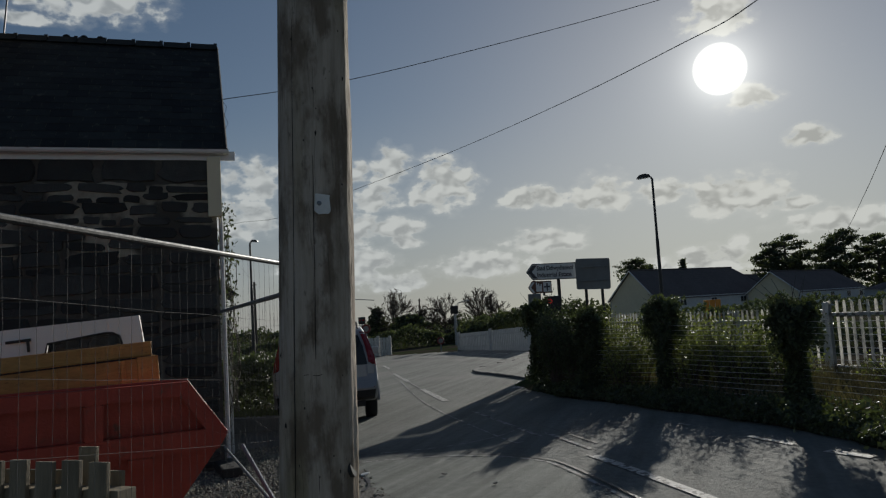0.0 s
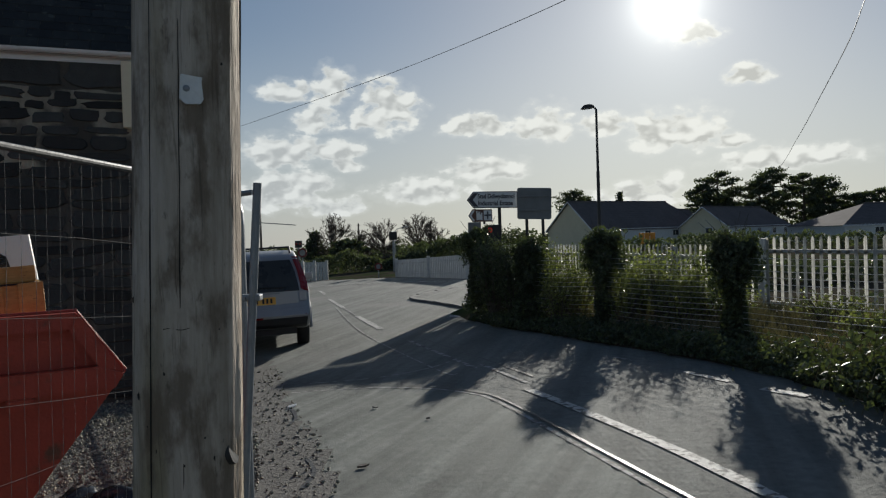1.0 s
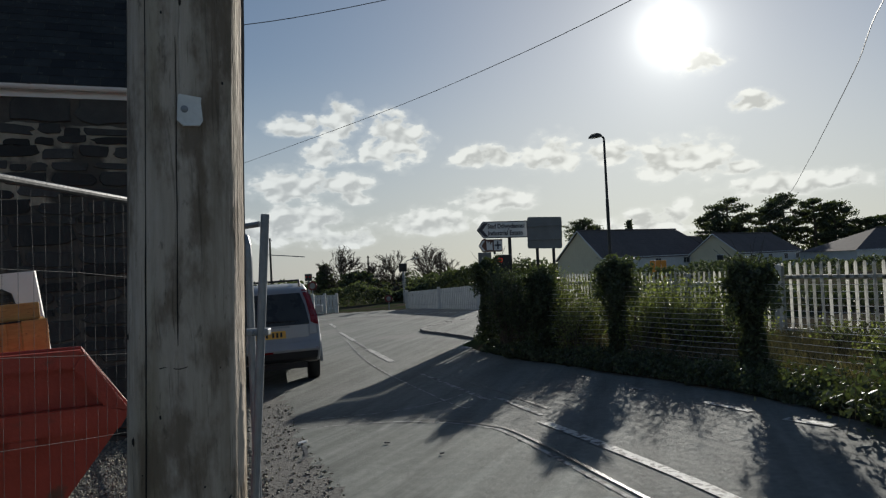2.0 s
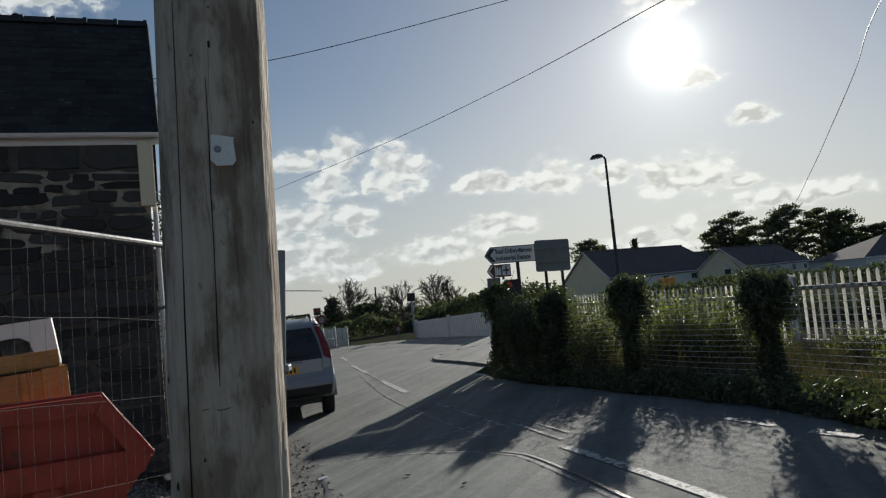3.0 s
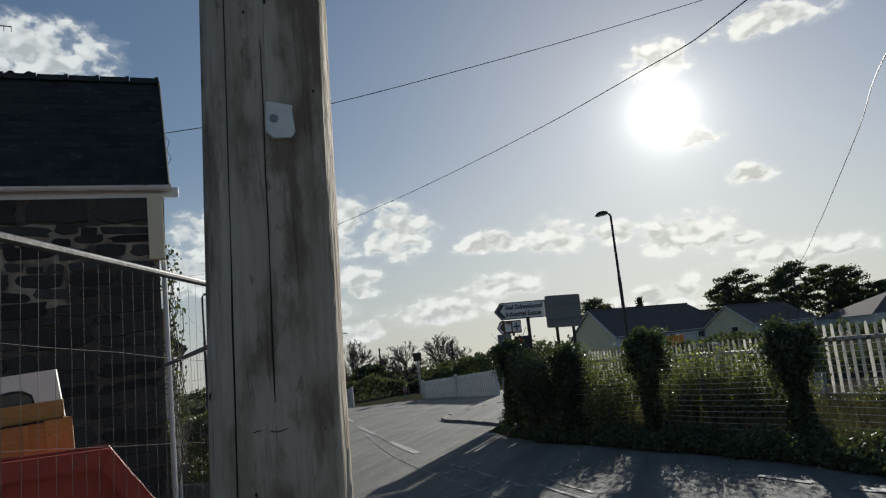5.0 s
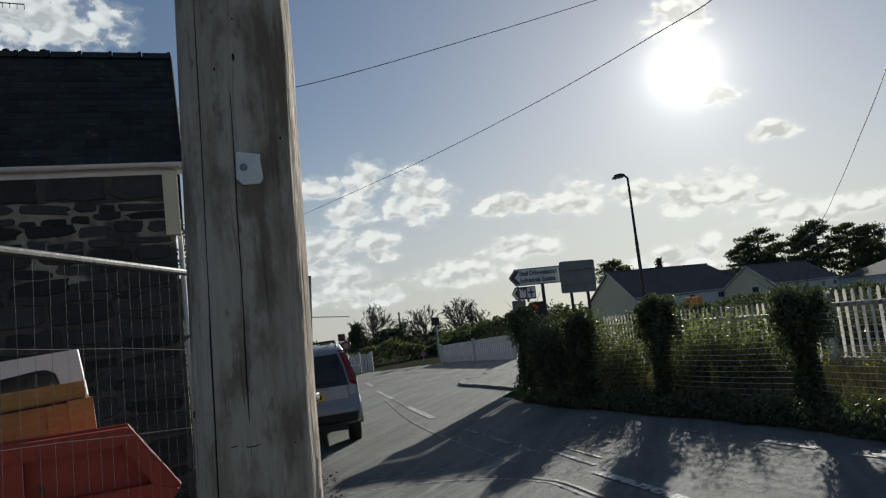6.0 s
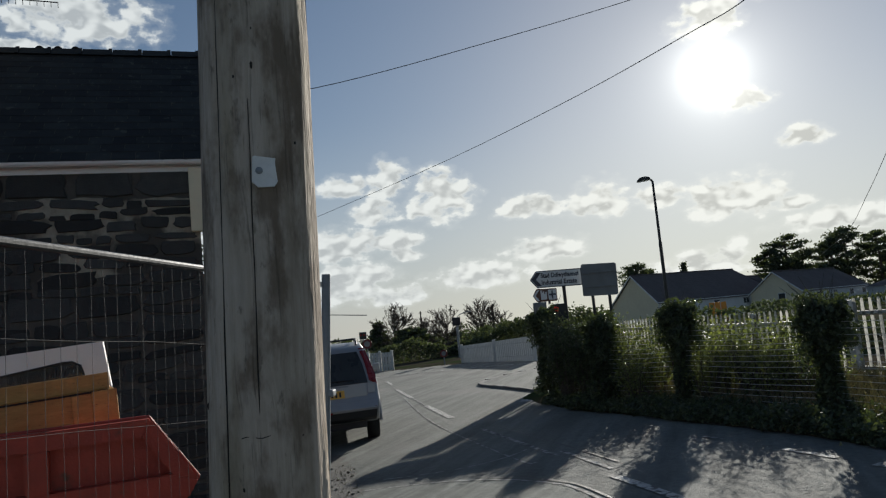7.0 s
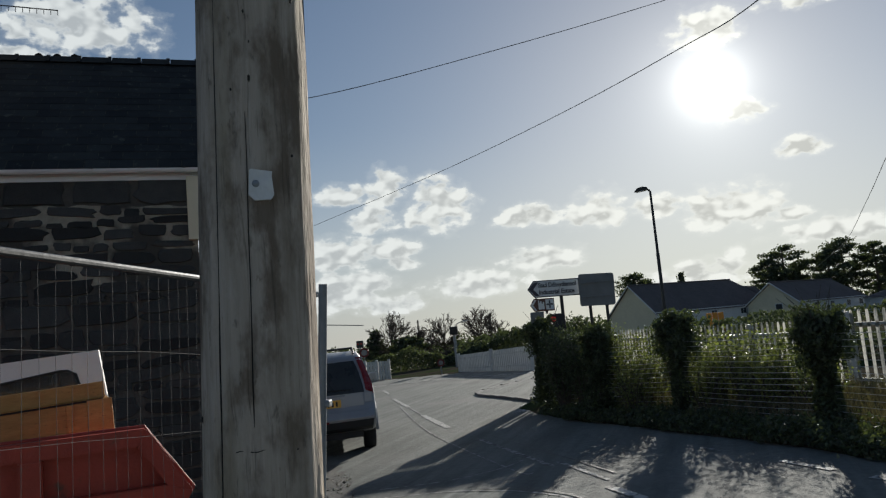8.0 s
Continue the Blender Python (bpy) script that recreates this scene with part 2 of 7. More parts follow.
M = {
    "asphalt": material("asphalt", (0.097, 0.104, 0.096), (0.21, 0.218, 0.2), 0.85, 14, 0.5, 0.6, fine=140, spread=0.25, extra=((0.2, 0.198, 0.185), 0.35, 0.5, 0.75), spec=0.22, streak=((4.0, 0.22, 1.0), 0.22, 15)),
    "asphalt_new": material("asphalt_new", (0.115, 0.126, 0.114), (0.235, 0.248, 0.223), 0.85, 10, 1.1, 0.45, fine=130, spread=0.25, spec=0.22, streak=((6.0, 0.3, 1.0), 0.28, 24)),
    "tar": material("tar", (0.012, 0.012, 0.012), (0.03, 0.03, 0.03), 0.5, 20, 3, 0.3),
    "paint": material("road_paint", (0.34, 0.34, 0.32), (0.62, 0.61, 0.57), 0.75, 30, 5, 0.3, extra=((0.09, 0.09, 0.085), 14, 0.46, 0.6)),
    "paint_worn": material("worn_road_paint", (0.26, 0.26, 0.25), (0.48, 0.475, 0.45), 0.8, 30, 5, 0.3, extra=((0.07, 0.07, 0.068), 9, 0.4, 0.62)),
    "earth": material("earth", (0.045, 0.04, 0.03), (0.09, 0.08, 0.062), 0.95, 6, 0.8, 0.2, extra=((0.045, 0.06, 0.028), 0.6, 0.45, 0.6), spec=0.0),
    "gravel_bed": material("gravel_bed", (0.08, 0.078, 0.072), (0.24, 0.23, 0.21), 0.9, 22, 1.5, 0.8, spec=0.15),
    "gravel": material("gravel", (0.1, 0.095, 0.085), (0.36, 0.34, 0.3), 0.8, 30, 4, 0.3, island=0.6, spec=0.25),
    "crack": material("pole_crack", (0.012, 0.01, 0.008), (0.03, 0.025, 0.02), 0.9),
    # darkened copy of zinc, so the top rail catches less sky light
    "zinc_dark": material("darkened_galvanised_tube", (0.035, 0.036, 0.038), (0.08, 0.082, 0.085), 0.45, 12, 3, 0.1, metal=0.2),
    "zinc": material("galvanised_steel", (0.17, 0.185, 0.2), (0.32, 0.34, 0.36), 0.5, 12, 3, 0.1, metal=0.5),
    "wire": material("dull_wire", (0.04, 0.04, 0.04), (0.12, 0.12, 0.12), 0.75, 12, 3, 0.0, spec=0.2),
    "tag": material("aluminium_tag", (0.6, 0.6, 0.58), (0.88, 0.87, 0.84), 0.5, 30, 9, 0.3),
    "black_steel": material("black_steel", (0.012, 0.012, 0.013), (0.03, 0.03, 0.03), 0.5, 10, 2, 0.1),
    "stone": material("slate_rubble_stone", (0.018, 0.02, 0.02), (0.06, 0.06, 0.055), 0.85, 7, 1.6, 0.8, vary=0.5),
    "mortar": material("lime_mortar", (0.055, 0.052, 0.046), (0.13, 0.122, 0.105), 0.9, 14, 1.6, 0.7, fine=70, spec=0.2),
    "pointing": material("pale_lime_pointing", (0.2, 0.18, 0.14), (0.46, 0.42, 0.33), 0.9, 10, 1.3, 0.7, fine=60, spec=0.2, extra=((0.075, 0.07, 0.06), 1.5, 0.42, 0.56)),
    "slate": material("roof_slate", (0.02, 0.021, 0.023), (0.05, 0.051, 0.053), 0.85, 9, 1.0, 0.3, island=0.3, extra=((0.095, 0.095, 0.08), 9.0, 0.62, 0.72), spec=0.15),
    "white_pvc": material("white_pvc", (0.68, 0.68, 0.66), (0.84, 0.84, 0.82), 0.4, 5, 1.4, 0.04),
    "red_paint": material("red_skip_paint", (0.26, 0.024, 0.014), (0.46, 0.055, 0.03), 0.5, 8, 1.4, 0.15, extra=((0.13, 0.045, 0.028), 5, 0.6, 0.72)),
    "pine": material("varnished_pine", (0.3, 0.14, 0.03), (0.62, 0.34, 0.1), 0.5, 6, 2, 0.2, stretch=(1, 5, 14), vary=0.2, extra=((0.16, 0.07, 0.02), 9, 0.62, 0.72)),
    "pallet": material("pallet_wood", (0.1, 0.08, 0.05), (0.3, 0.25, 0.17), 0.8, 9, 2, 0.4, stretch=(6, 6, 0.7), vary=0.25),
    "leaf": material("ivy_leaf", (0.038, 0.052, 0.034), (0.088, 0.104, 0.064), 0.5, 5, 0.9, 0.0, island=0.5, through_light=0.2, spec=0.4),
    "leaf_light": material("shrub_leaf", (0.085, 0.1, 0.05), (0.17, 0.185, 0.1), 0.5, 5, 0.9, 0.0, island=0.5, through_light=0.32, spec=0.5),
    "leaf_pine": material("conifer_needles", (0.04, 0.052, 0.04), (0.085, 0.1, 0.07), 0.7, 1, 0.3, 0.0, island=0.4, through_light=0.25),
    "dry": material("dry_grass_stems", (0.11, 0.09, 0.06), (0.24, 0.2, 0.14), 0.8, 8, 1, 0.0, island=0.4, through_light=0.12),
    "bark": material("bark", (0.06, 0.05, 0.04), (0.13, 0.11, 0.09), 0.9, 6, 1, 0.5),
    "kerb": material("kerb_concrete", (0.1, 0.1, 0.095), (0.2, 0.195, 0.185), 0.85, 10, 1, 0.4, vary=0.15),
    "concrete": material("concrete", (0.14, 0.14, 0.13), (0.3, 0.29, 0.27), 0.85, 10, 1, 0.4),
    "palisade": material("white_palisade_paint", (0.4, 0.4, 0.39), (0.6, 0.6, 0.58), 0.6, 6, 1.5, 0.08, extra=((0.3, 0.27, 0.2), 4, 0.62, 0.8)),
    "render_cream": material("cream_render", (0.66, 0.58, 0.4), (0.8, 0.72, 0.52), 0.9, 3, 0.4, 0.1),
    "render_white": material("white_render", (0.55, 0.55, 0.53), (0.75, 0.75, 0.72), 0.9, 3, 0.4, 0.1),
    "roof_far": material("brown_roof_tiles", (0.1, 0.088, 0.086), (0.17, 0.15, 0.145), 0.95, 2, 0.4, 0.2, spec=0.1),
    "sign_white": material("sign_face_white", (0.62, 0.63, 0.62), (0.78, 0.78, 0.77), 0.4, 4, 1, 0.0),
    "sign_dark": material("sign_face_dark", (0.02, 0.02, 0.03), (0.05, 0.05, 0.07), 0.4, 4, 1, 0.0),
    "sign_brown": material("sign_face_brown", (0.08, 0.03, 0.018), (0.13, 0.05, 0.03), 0.4, 4, 1, 0.0),
    "sign_back": material("sign_back_grey", (0.13, 0.14, 0.145), (0.22, 0.23, 0.235), 0.5, 4, 1, 0.05, metal=0.3),
    "plastic_bag": material("black_bin_bag", (0.008, 0.009, 0.01), (0.02, 0.022, 0.024), 0.25, 12, 3, 0.3),
    "rubber": material("rubber", (0.012, 0.012, 0.012), (0.03, 0.03, 0.03), 0.75, 20, 3, 0.1),
    "trim_black": material("black_plastic_trim", (0.012, 0.012, 0.013), (0.025, 0.025, 0.026), 0.55, 20, 3, 0.1),
    "car_silver": material("silver_car_paint", (0.31, 0.31, 0.315), (0.4, 0.4, 0.405), 0.38, 3, 0.8, 0.0, metal=0.4),
    "lens_red": material("red_lamp_lens", (0.16, 0.008, 0.01), (0.26, 0.015, 0.018), 0.25, 5, 1, 0.0),
    "disc_red": material("dull_red_sign", (0.09, 0.012, 0.012), (0.16, 0.025, 0.02), 0.6, 5, 1, 0.0),
    "strand": material("bright_fence_wire", (0.42, 0.42, 0.42), (0.6, 0.6, 0.6), 0.45, 12, 3, 0.0, metal=0.2),
    "plate": material("number_plate_yellow", (0.8, 0.42, 0.05), (0.9, 0.52, 0.1), 0.4, 5, 1, 0.0),
    "orange": material("orange_plastic", (0.6, 0.22, 0.02), (0.75, 0.32, 0.04), 0.5, 5, 1, 0.0),
    "clay": material("terracotta", (0.16, 0.07, 0.04), (0.3, 0.14, 0.08), 0.85, 8, 1.5, 0.3),
    "brickwork": material("chimney_render", (0.2, 0.165, 0.115), (0.36, 0.31, 0.22), 0.9, 6, 1, 0.4),
}


def pole_wood():
    """Silvered wood: long fibres, brown and green stains, dark weathered patches."""
    m = bpy.data.materials.new("weathered_pole_wood")
    m.use_nodes = True
    N = Nodes(m.node_tree)
    m.node_tree.nodes.clear()
    at = N.add("ShaderNodeNewGeometry").outputs["Position"]
    wob = N.vec("ADD", at, N.vec("MULTIPLY", N.vec("SUBTRACT", N.noise(at, 3.0, 2.0, 0.5, 1), (0.5, 0.5, 0.5)), (0.035, 0.035, 0.0)))
    fibre = N.noise(N.vec("MULTIPLY", wob, (170, 170, 5)), 1.0, 4.0, 0.6)
    grain = N.noise(N.vec("MULTIPLY", wob, (42, 42, 1.5)), 1.0, 4.0, 0.6)
    blotch = N.noise(N.vec("MULTIPLY", at, (13, 13, 5.5)), 1.0, 5.0, 0.62)
    broad = N.noise(N.vec("MULTIPLY", at, (9, 9, 0.9)), 1.0, 3.0, 0.5)
    speck = N.noise(N.vec("MULTIPLY", at, (60, 60, 22)), 1.0, 4.0, 0.65)
    col = N.mix(N.ramp(grain, 0.22, 0.78), (0.32, 0.265, 0.205), (0.56, 0.48, 0.4))
    col = N.mix(N.math("MULTIPLY", N.ramp(broad, 0.42, 0.62), 0.75), col, (0.25, 0.205, 0.115))
    col = N.mix(N.math("MULTIPLY", N.ramp(blotch, 0.44, 0.62), 0.82), col, (0.155, 0.115, 0.08))
    col = N.mix(N.math("MULTIPLY", N.ramp(blotch, 0.44, 0.3), 0.4), col, (0.56, 0.5, 0.43))
    col = N.mix(N.math("MULTIPLY", N.ramp(speck, 0.6, 0.72), 0.55), col, (0.09, 0.075, 0.055))
    col = N.mix(N.math("MULTIPLY", N.ramp(fibre, 0.42, 0.28), 0.55), col, (0.08, 0.068, 0.05))
    p = N.add("ShaderNodeBsdfPrincipled")
    N.link(col, p.inputs["Base Color"])
    p.inputs["Roughness"].default_value, p.inputs["Specular IOR Level"].default_value = 0.82, 0.25
    k = N.add("ShaderNodeBump")
    k.inputs["Strength"].default_value, k.inputs["Distance"].default_value = 0.7, 0.006
    N.link(N.math("ADD", N.math("ADD", fibre, N.math("MULTIPLY", grain, 1.6)), speck), k.inputs["Height"])
    N.link(k.outputs[0], p.inputs["Normal"])
    N.link(p.outputs[0], N.add("ShaderNodeOutputMaterial").inputs[0])
    return m


M["wood_pole"] = pole_wood()


def glass_material(name, tint, rough=0.03):
    m = bpy.data.materials.new(name)
    m.use_nodes = True
    p = m.node_tree.nodes["Principled BSDF"]
    p.inputs["Base Color"].default_value = (*tint, 1)
    p.inputs["Roughness"].default_value = rough
    p.inputs["Transmission Weight"].default_value = 0.9
    p.inputs["IOR"].default_value = 1.3
    return m


M["glass"] = glass_material("tinted_glass", (0.35, 0.38, 0.4))


# ---- building blocks ----
def ground_z(x, y):
    """The road falls gently towards the cottage."""
    z = 0.14 + 0.045 * max(-9.0, min(x, 9.0))
    k = max(0.0, min((y - 50) / 50, 1.0))
    return z - 1.4 * k * k * (3 - 2 * k) - 0.013 * max(0.0, y - 100)


def mesh_of(name, bm, mat_, smooth=False):
    me = bpy.data.meshes.new(name)
    bm.normal_update()
    bm.to_mesh(me)
    bm.free()
    me.materials.append(mat_)
    if smooth:
        me.shade_smooth()
    return me


def part(name, bm, mat_, parent=None, label="", smooth=False):
    """Links a bmesh, in world coordinates, as one mesh object under a thing or a part."""
    ob = new(name, bm if isinstance(bm, bpy.types.Mesh) else mesh_of(name, bm, mat_, smooth))
    if parent:
        ob.parent = parent
        inv = parent.matrix_basis.inverted()
        if parent.parent:
            inv = (parent.parent.matrix_basis @ parent.matrix_parent_inverse @ parent.matrix_basis).inverted()
        ob.matrix_parent_inverse = inv
    return tagged(ob, label)


def thing(name, base, label, category, group="", kind=""):
    e = new(name)
    e.empty_display_size = 0.1
    e.matrix_basis = base if isinstance(base, Matrix) else Matrix.Translation(base)
    return tagged(e, label, category, group, kind)


def box(bm, c, s, m=None, bevel=0.0):
    r = bmesh.ops.create_cube(bm, size=1.0, matrix=(m or Matrix()) @ Matrix.LocRotScale(c, None, s))
    if bevel:
        edges = list({e for v in r["verts"] for e in v.link_edges})
        bmesh.ops.bevel(bm, geom=edges, offset=bevel, segments=2, affect="EDGES", profile=0.6)


def tube(bm, pts, radii, n=8, caps=True):
    """A round bar along points."""
    pts = [Vector(p) for p in pts]
    radii = radii if isinstance(radii, (list, tuple)) else [radii] * len(pts)
    rings = []
    side = None
    for i, p in enumerate(pts):
        d = (pts[min(i + 1, len(pts) - 1)] - pts[max(i - 1, 0)]).normalized()
        if side is None:
            side = d.orthogonal().normalized()
        side = (side - d * side.dot(d)).normalized()
        up = d.cross(side)
        rings.append([bm.verts.new(p + radii[i] * (math.cos(a) * side + math.sin(a) * up)) for a in (2 * math.pi * k / n for k in range(n))])
    for a, b in zip(rings, rings[1:]):
        for k in range(n):
            bm.faces.new((a[k], a[(k + 1) % n], b[(k + 1) % n], b[k]))
    if caps:
        bm.faces.new(rings[0][::-1])
        bm.faces.new(rings[-1])


def prism(bm, poly, m, depth):
    """A polygon (u, v) in the plane of m's x and y, drawn out along m's z."""
    a = [bm.verts.new(m @ Vector((u, v, 0))) for u, v in poly]
    b = [bm.verts.new(m @ Vector((u, v, depth))) for u, v in poly]
    bm.faces.new(a[::-1])
    bm.faces.new(b)
    for i in range(len(a)):
        j = (i + 1) % len(a)
        bm.faces.new((a[i], a[j], b[j], b[i]))


def joined(name, verts, faces, mat_):
    me = bpy.data.meshes.new(name)
    me.from_pydata(verts, [], faces)
    me.materials.append(mat_)
    me.update()
    return me


def leaf_mesh(name, centres, size, mat_, rng, flat=0.0):
    """Many small folded leaves at the given centres."""
    c = np.asarray(centres)
    n = len(c)
    a = rng.normal(size=(n, 3))
    a /= np.linalg.norm(a, axis=1)[:, None]
    b = np.cross(a, rng.normal(size=(n, 3)))
    b /= np.linalg.norm(b, axis=1)[:, None]
    s = size * rng.uniform(0.6, 1.35, (n, 1))
    nrm = np.cross(a, b)
    quads = np.stack([c - a * s, c + b * s * 0.62 + nrm * s * 0.18, c + a * s, c - b * s * 0.62 + nrm * s * 0.18], 1).reshape(-1, 3)
    k = np.arange(n)[:, None] * 4
    faces = np.concatenate([k + [0, 1, 2], k + [0, 2, 3]], 0)
    return joined(name, quads.tolist(), faces.tolist(), mat_)


def strip(bm, pts, width, lift=0.004, step=0.4):
    """A flat band along a line on the ground."""
    fine = []
    for (x0, y0), (x1, y1) in zip(pts, pts[1:]):
        k = max(1, int(math.hypot(x1 - x0, y1 - y0) / step))
        fine += [(x0 + (x1 - x0) * i / k, y0 + (y1 - y0) * i / k) for i in range(k)]
    fine.append(pts[-1])
    prev = None
    for i, (x, y) in enumerate(fine):
        a, b = fine[max(i - 1, 0)], fine[min(i + 1, len(fine) - 1)]
        d = Vector((b[0] - a[0], b[1] - a[1])).normalized()
        w = width / 2 * (0.9 + 0.2 * noise.noise((x * 3, y * 3, 0.5)))
        row = [bm.verts.new((x - d.y * s * w, y + d.x * s * w, ground_z(x - d.y * s * w, y) + lift)) for s in (-1, 1)]
        if prev:
            bm.faces.new((prev[0], prev[1], row[1], row[0]))
        prev = row


def spline(pts, n=8):
    """A smooth line through the points."""
    out = []
    q = [pts[0], *pts, pts[-1]]
    for i in range(1, len(q) - 2):
        for k in range(n):
            t = k / n
            out.append(tuple(0.5 * (2 * b + (c - a) * t + (2 * a - 5 * b + 4 * c - d) * t * t + (3 * b - a - 3 * c + d) * t ** 3)
                             for a, b, c, d in zip(q[i - 1], q[i], q[i + 1], q[i + 2])))
    return out + [tuple(pts[-1])]


# ---- ground, road, pavement ----
rng = np.random.default_rng(4)


def sheet(name, inside, lift, step, x0, x1, y0, y1, mat_, label, category):
    """A gridded piece of ground over a plan given by a test."""
    bm = bmesh.new()
    nx, ny = int((x1 - x0) / step), int((y1 - y0) / step)
    rows_ = {}
    for i in range(nx):
        for j in range(ny):
            if inside(x0 + (i + 0.5) * step, y0 + (j + 0.5) * step):
                q = []
                for a, b in ((i, j), (i + 1, j), (i + 1, j + 1), (i, j + 1)):
                    if (a, b) not in rows_:
                        x, y = x0 + a * step, y0 + b * step
                        rows_[a, b] = bm.verts.new((x, y, ground_z(x, y) + lift))
                    q.append(rows_[a, b])
                bm.faces.new(q)
    return tagged(part(name, bm, mat_, None, label), "", category, "", "structure")


def far_ground():
    bm = bmesh.new()
    xs = [-2500, -600, -200, -80, -40, -20, -12, -9, -6, -3, 0, 3, 6, 9, 12, 20, 40, 80, 200, 600, 2500]
    ys = [-2500, -600, -100, -30, -10, 0, 5, 10, 15, 20, 25, 30, 40, 50, 60, 70, 80, 90, 100, 150, 300, 900, 3000]
    g = [[bm.verts.new((x, y, ground_z(x, y) - 0.02)) for y in ys] for x in xs]
    for i in range(len(xs) - 1):
        for j in range(len(ys) - 1):
            bm.faces.new((g[i][j], g[i + 1][j], g[i + 1][j + 1], g[i][j + 1]))
    tagged(part("ground", bm, M["earth"], None, "dark bare earth with patches of rough grass"), "", "ground", "", "structure")


far_ground()

HEDGE = [(-0.1, 15.9), (0.3, 14.4), (0.95, 12.6), (1.3, 12.1), (1.9, 10.7), (2.4, 9.7), (2.95, 8.4), (3.2, 7.5), (3.35, 6.6), (3.6, 5.0), (3.9, 3.0), (4.3, 0.0), (4.8, -4.0)]
YARD = [(-4.4, 14.0), (-3.1, 11.6), (-2.45, 10.0), (-2.1, 8.6), (-1.75, 7.6), (-1.35, 6.6), (-1.05, 5.6), (-0.9, 4.6), (-0.75, 3.6), (-0.6, 2.0), (-0.5, 0.0), (-0.4, -6.0)]


def line_x(line, y):
    for (x0, y0), (x1, y1) in zip(line, line[1:]):
        if y1 <= y <= y0:
            return x0 + (x1 - x0) * (y0 - y) / (y0 - y1)
    return line[0][0] if y > line[0][1] else line[-1][0]


def road_left(y):
    if y < 14:
        return line_x(YARD, y) - 0.5
    return -4.9 - (y - 14) * 0.3


def on_road(x, y):
    if y < 16:
        return road_left(y) < x < line_x(HEDGE, y) + 0.3
    return y < 33 - 0.62 * (x + 2.5) and (x > road_left(y) or y > 26) and x < 2.6 + max(0.0, y - 22.5)


sheet("road", on_road, 0.0, 0.5, -40, 26, -8, 60, M["asphalt"], "patched grey asphalt road with worn markings and tyre streaks", "road")


def on_patch(x, y):
    if y > 8.55 or y < -6:
        return False
    if x < line_x(YARD, y) + 0.05 * math.sin(y * 5):
        return False
    edge = [(-2.2, 8.62), (-1.77, 8.6), (-0.92, 8.5), (-0.29, 8.24), (0.11, 7.87), (0.29, 7.6), (0.55, 6.84), (0.87, 5.77), (1.25, 4.4), (1.7, 2.6), (2.3, 0.0), (3.4, -6.0)]
    return x < line_x(edge[2:], y) if y < 8.4 else x < -0.7


sheet("road_patch", on_patch, 0.004, 0.1, -2.6, 3.6, -6, 8.7, M["asphalt_new"], "smooth pale grey resurfaced asphalt at the side road", "road")


def yard_here(x, y):
    return -9 < x < line_x(YARD, y) + 0.12 * noise.noise((x * 2, y * 2, 1.3)) + 0.05 and -6 < y < 13.5


sheet("yard", yard_here, 0.012, 0.15, -9, 0.2, -6, 13.5, M["gravel_bed"], "dusty dark gravel yard beside the road", "yard")


def marking(name, pts, width, mat_, label, lift=0.008, smooth=True):
    bm = bmesh.new()
    strip(bm, spline(pts, 6) if smooth and len(pts) > 2 else pts, width, lift, 0.15)
    tagged(part(name, bm, mat_, None, label), "", "road marking", "", "structure")


marking("centre_line", [(0.7, 7.9), (1.06, 6.89), (1.53, 5.45), (1.85, 4.2)], 0.12, M["paint"], "worn white centre line on the asphalt")
marking("centre_line", [(-0.77, 12.23), (0.22, 9.3)], 0.07, M["paint_worn"], "faded thin white line on the asphalt")
marking("centre_line", [(0.31, 9.51), (0.74, 8.2)], 0.06, M["paint_worn"], "faded thin white line on the asphalt")
marking("centre_line", [(-2.2, 16.9), (-1.4, 14.1)], 0.14, M["paint"], "worn white centre dash on the asphalt")
marking("centre_line", [(-3.8, 22.8), (-2.85, 19.3)], 0.12, M["paint"], "worn white centre dash on the asphalt")
marking("centre_line", [(-4.9, 27.4), (-4.3, 25.1)], 0.12, M["paint"], "worn white centre dash on the asphalt")
marking("centre_line", [(-2.8, 19.1), (-2.25, 17.1)], 0.05, M["paint_worn"], "faded thin white line on the asphalt")
marking("edge_line", [(-2.3, 8.5), (-1.77, 8.62), (-0.92, 8.53), (-0.29, 8.24), (0.11, 7.87), (0.29, 7.6), (0.55, 6.84), (0.87, 5.77), (1.3, 4.3)], 0.045, M["paint_worn"], "pale edge of the resurfaced patch", 0.0075)
marking("tar_seam", [(-0.6, 8.5), (-0.2, 8.3), (0.2, 7.9), (0.38, 7.6), (0.64, 6.84), (0.96, 5.77), (1.4, 4.3)], 0.035, M["tar"], "dark tar seam along the patch", 0.009)
marking("tar_seam", [(-3.1, 19.6), (-1.77, 13.97), (-0.29, 9.47), (0.0, 9.0)], 0.03, M["paint_worn"], "pale trench seam across the asphalt", 0.008)
marking("tar_seam", [(-0.5, 12.2), (0.1, 10.6), (0.5, 9.5), (0.85, 8.5)], 0.035, M["tar"], "dark tar seam in the asphalt", 0.008)
marking("tar_seam", [(-1.9, 9.1), (-1.0, 9.15), (-0.4, 9.5), (-0.1, 9.9)], 0.03, M["paint_worn"], "pale trench seam across the asphalt", 0.008)
marking("tar_seam", [(-1.72, 7.7), (-1.6, 7.3), (-1.62, 7.05)], 0.04, M["tar"], "broken dark asphalt edge", 0.018)
marking("tar_seam", [(-1.22, 5.9), (-1.1, 5.55), (-1.12, 5.2)], 0.04, M["tar"], "broken dark asphalt edge", 0.018)
marking("edge_line", [(2.44, 8.13), (2.69, 7.5)], 0.08, M["paint"], "broken white edge line beside the bank", 0.008)
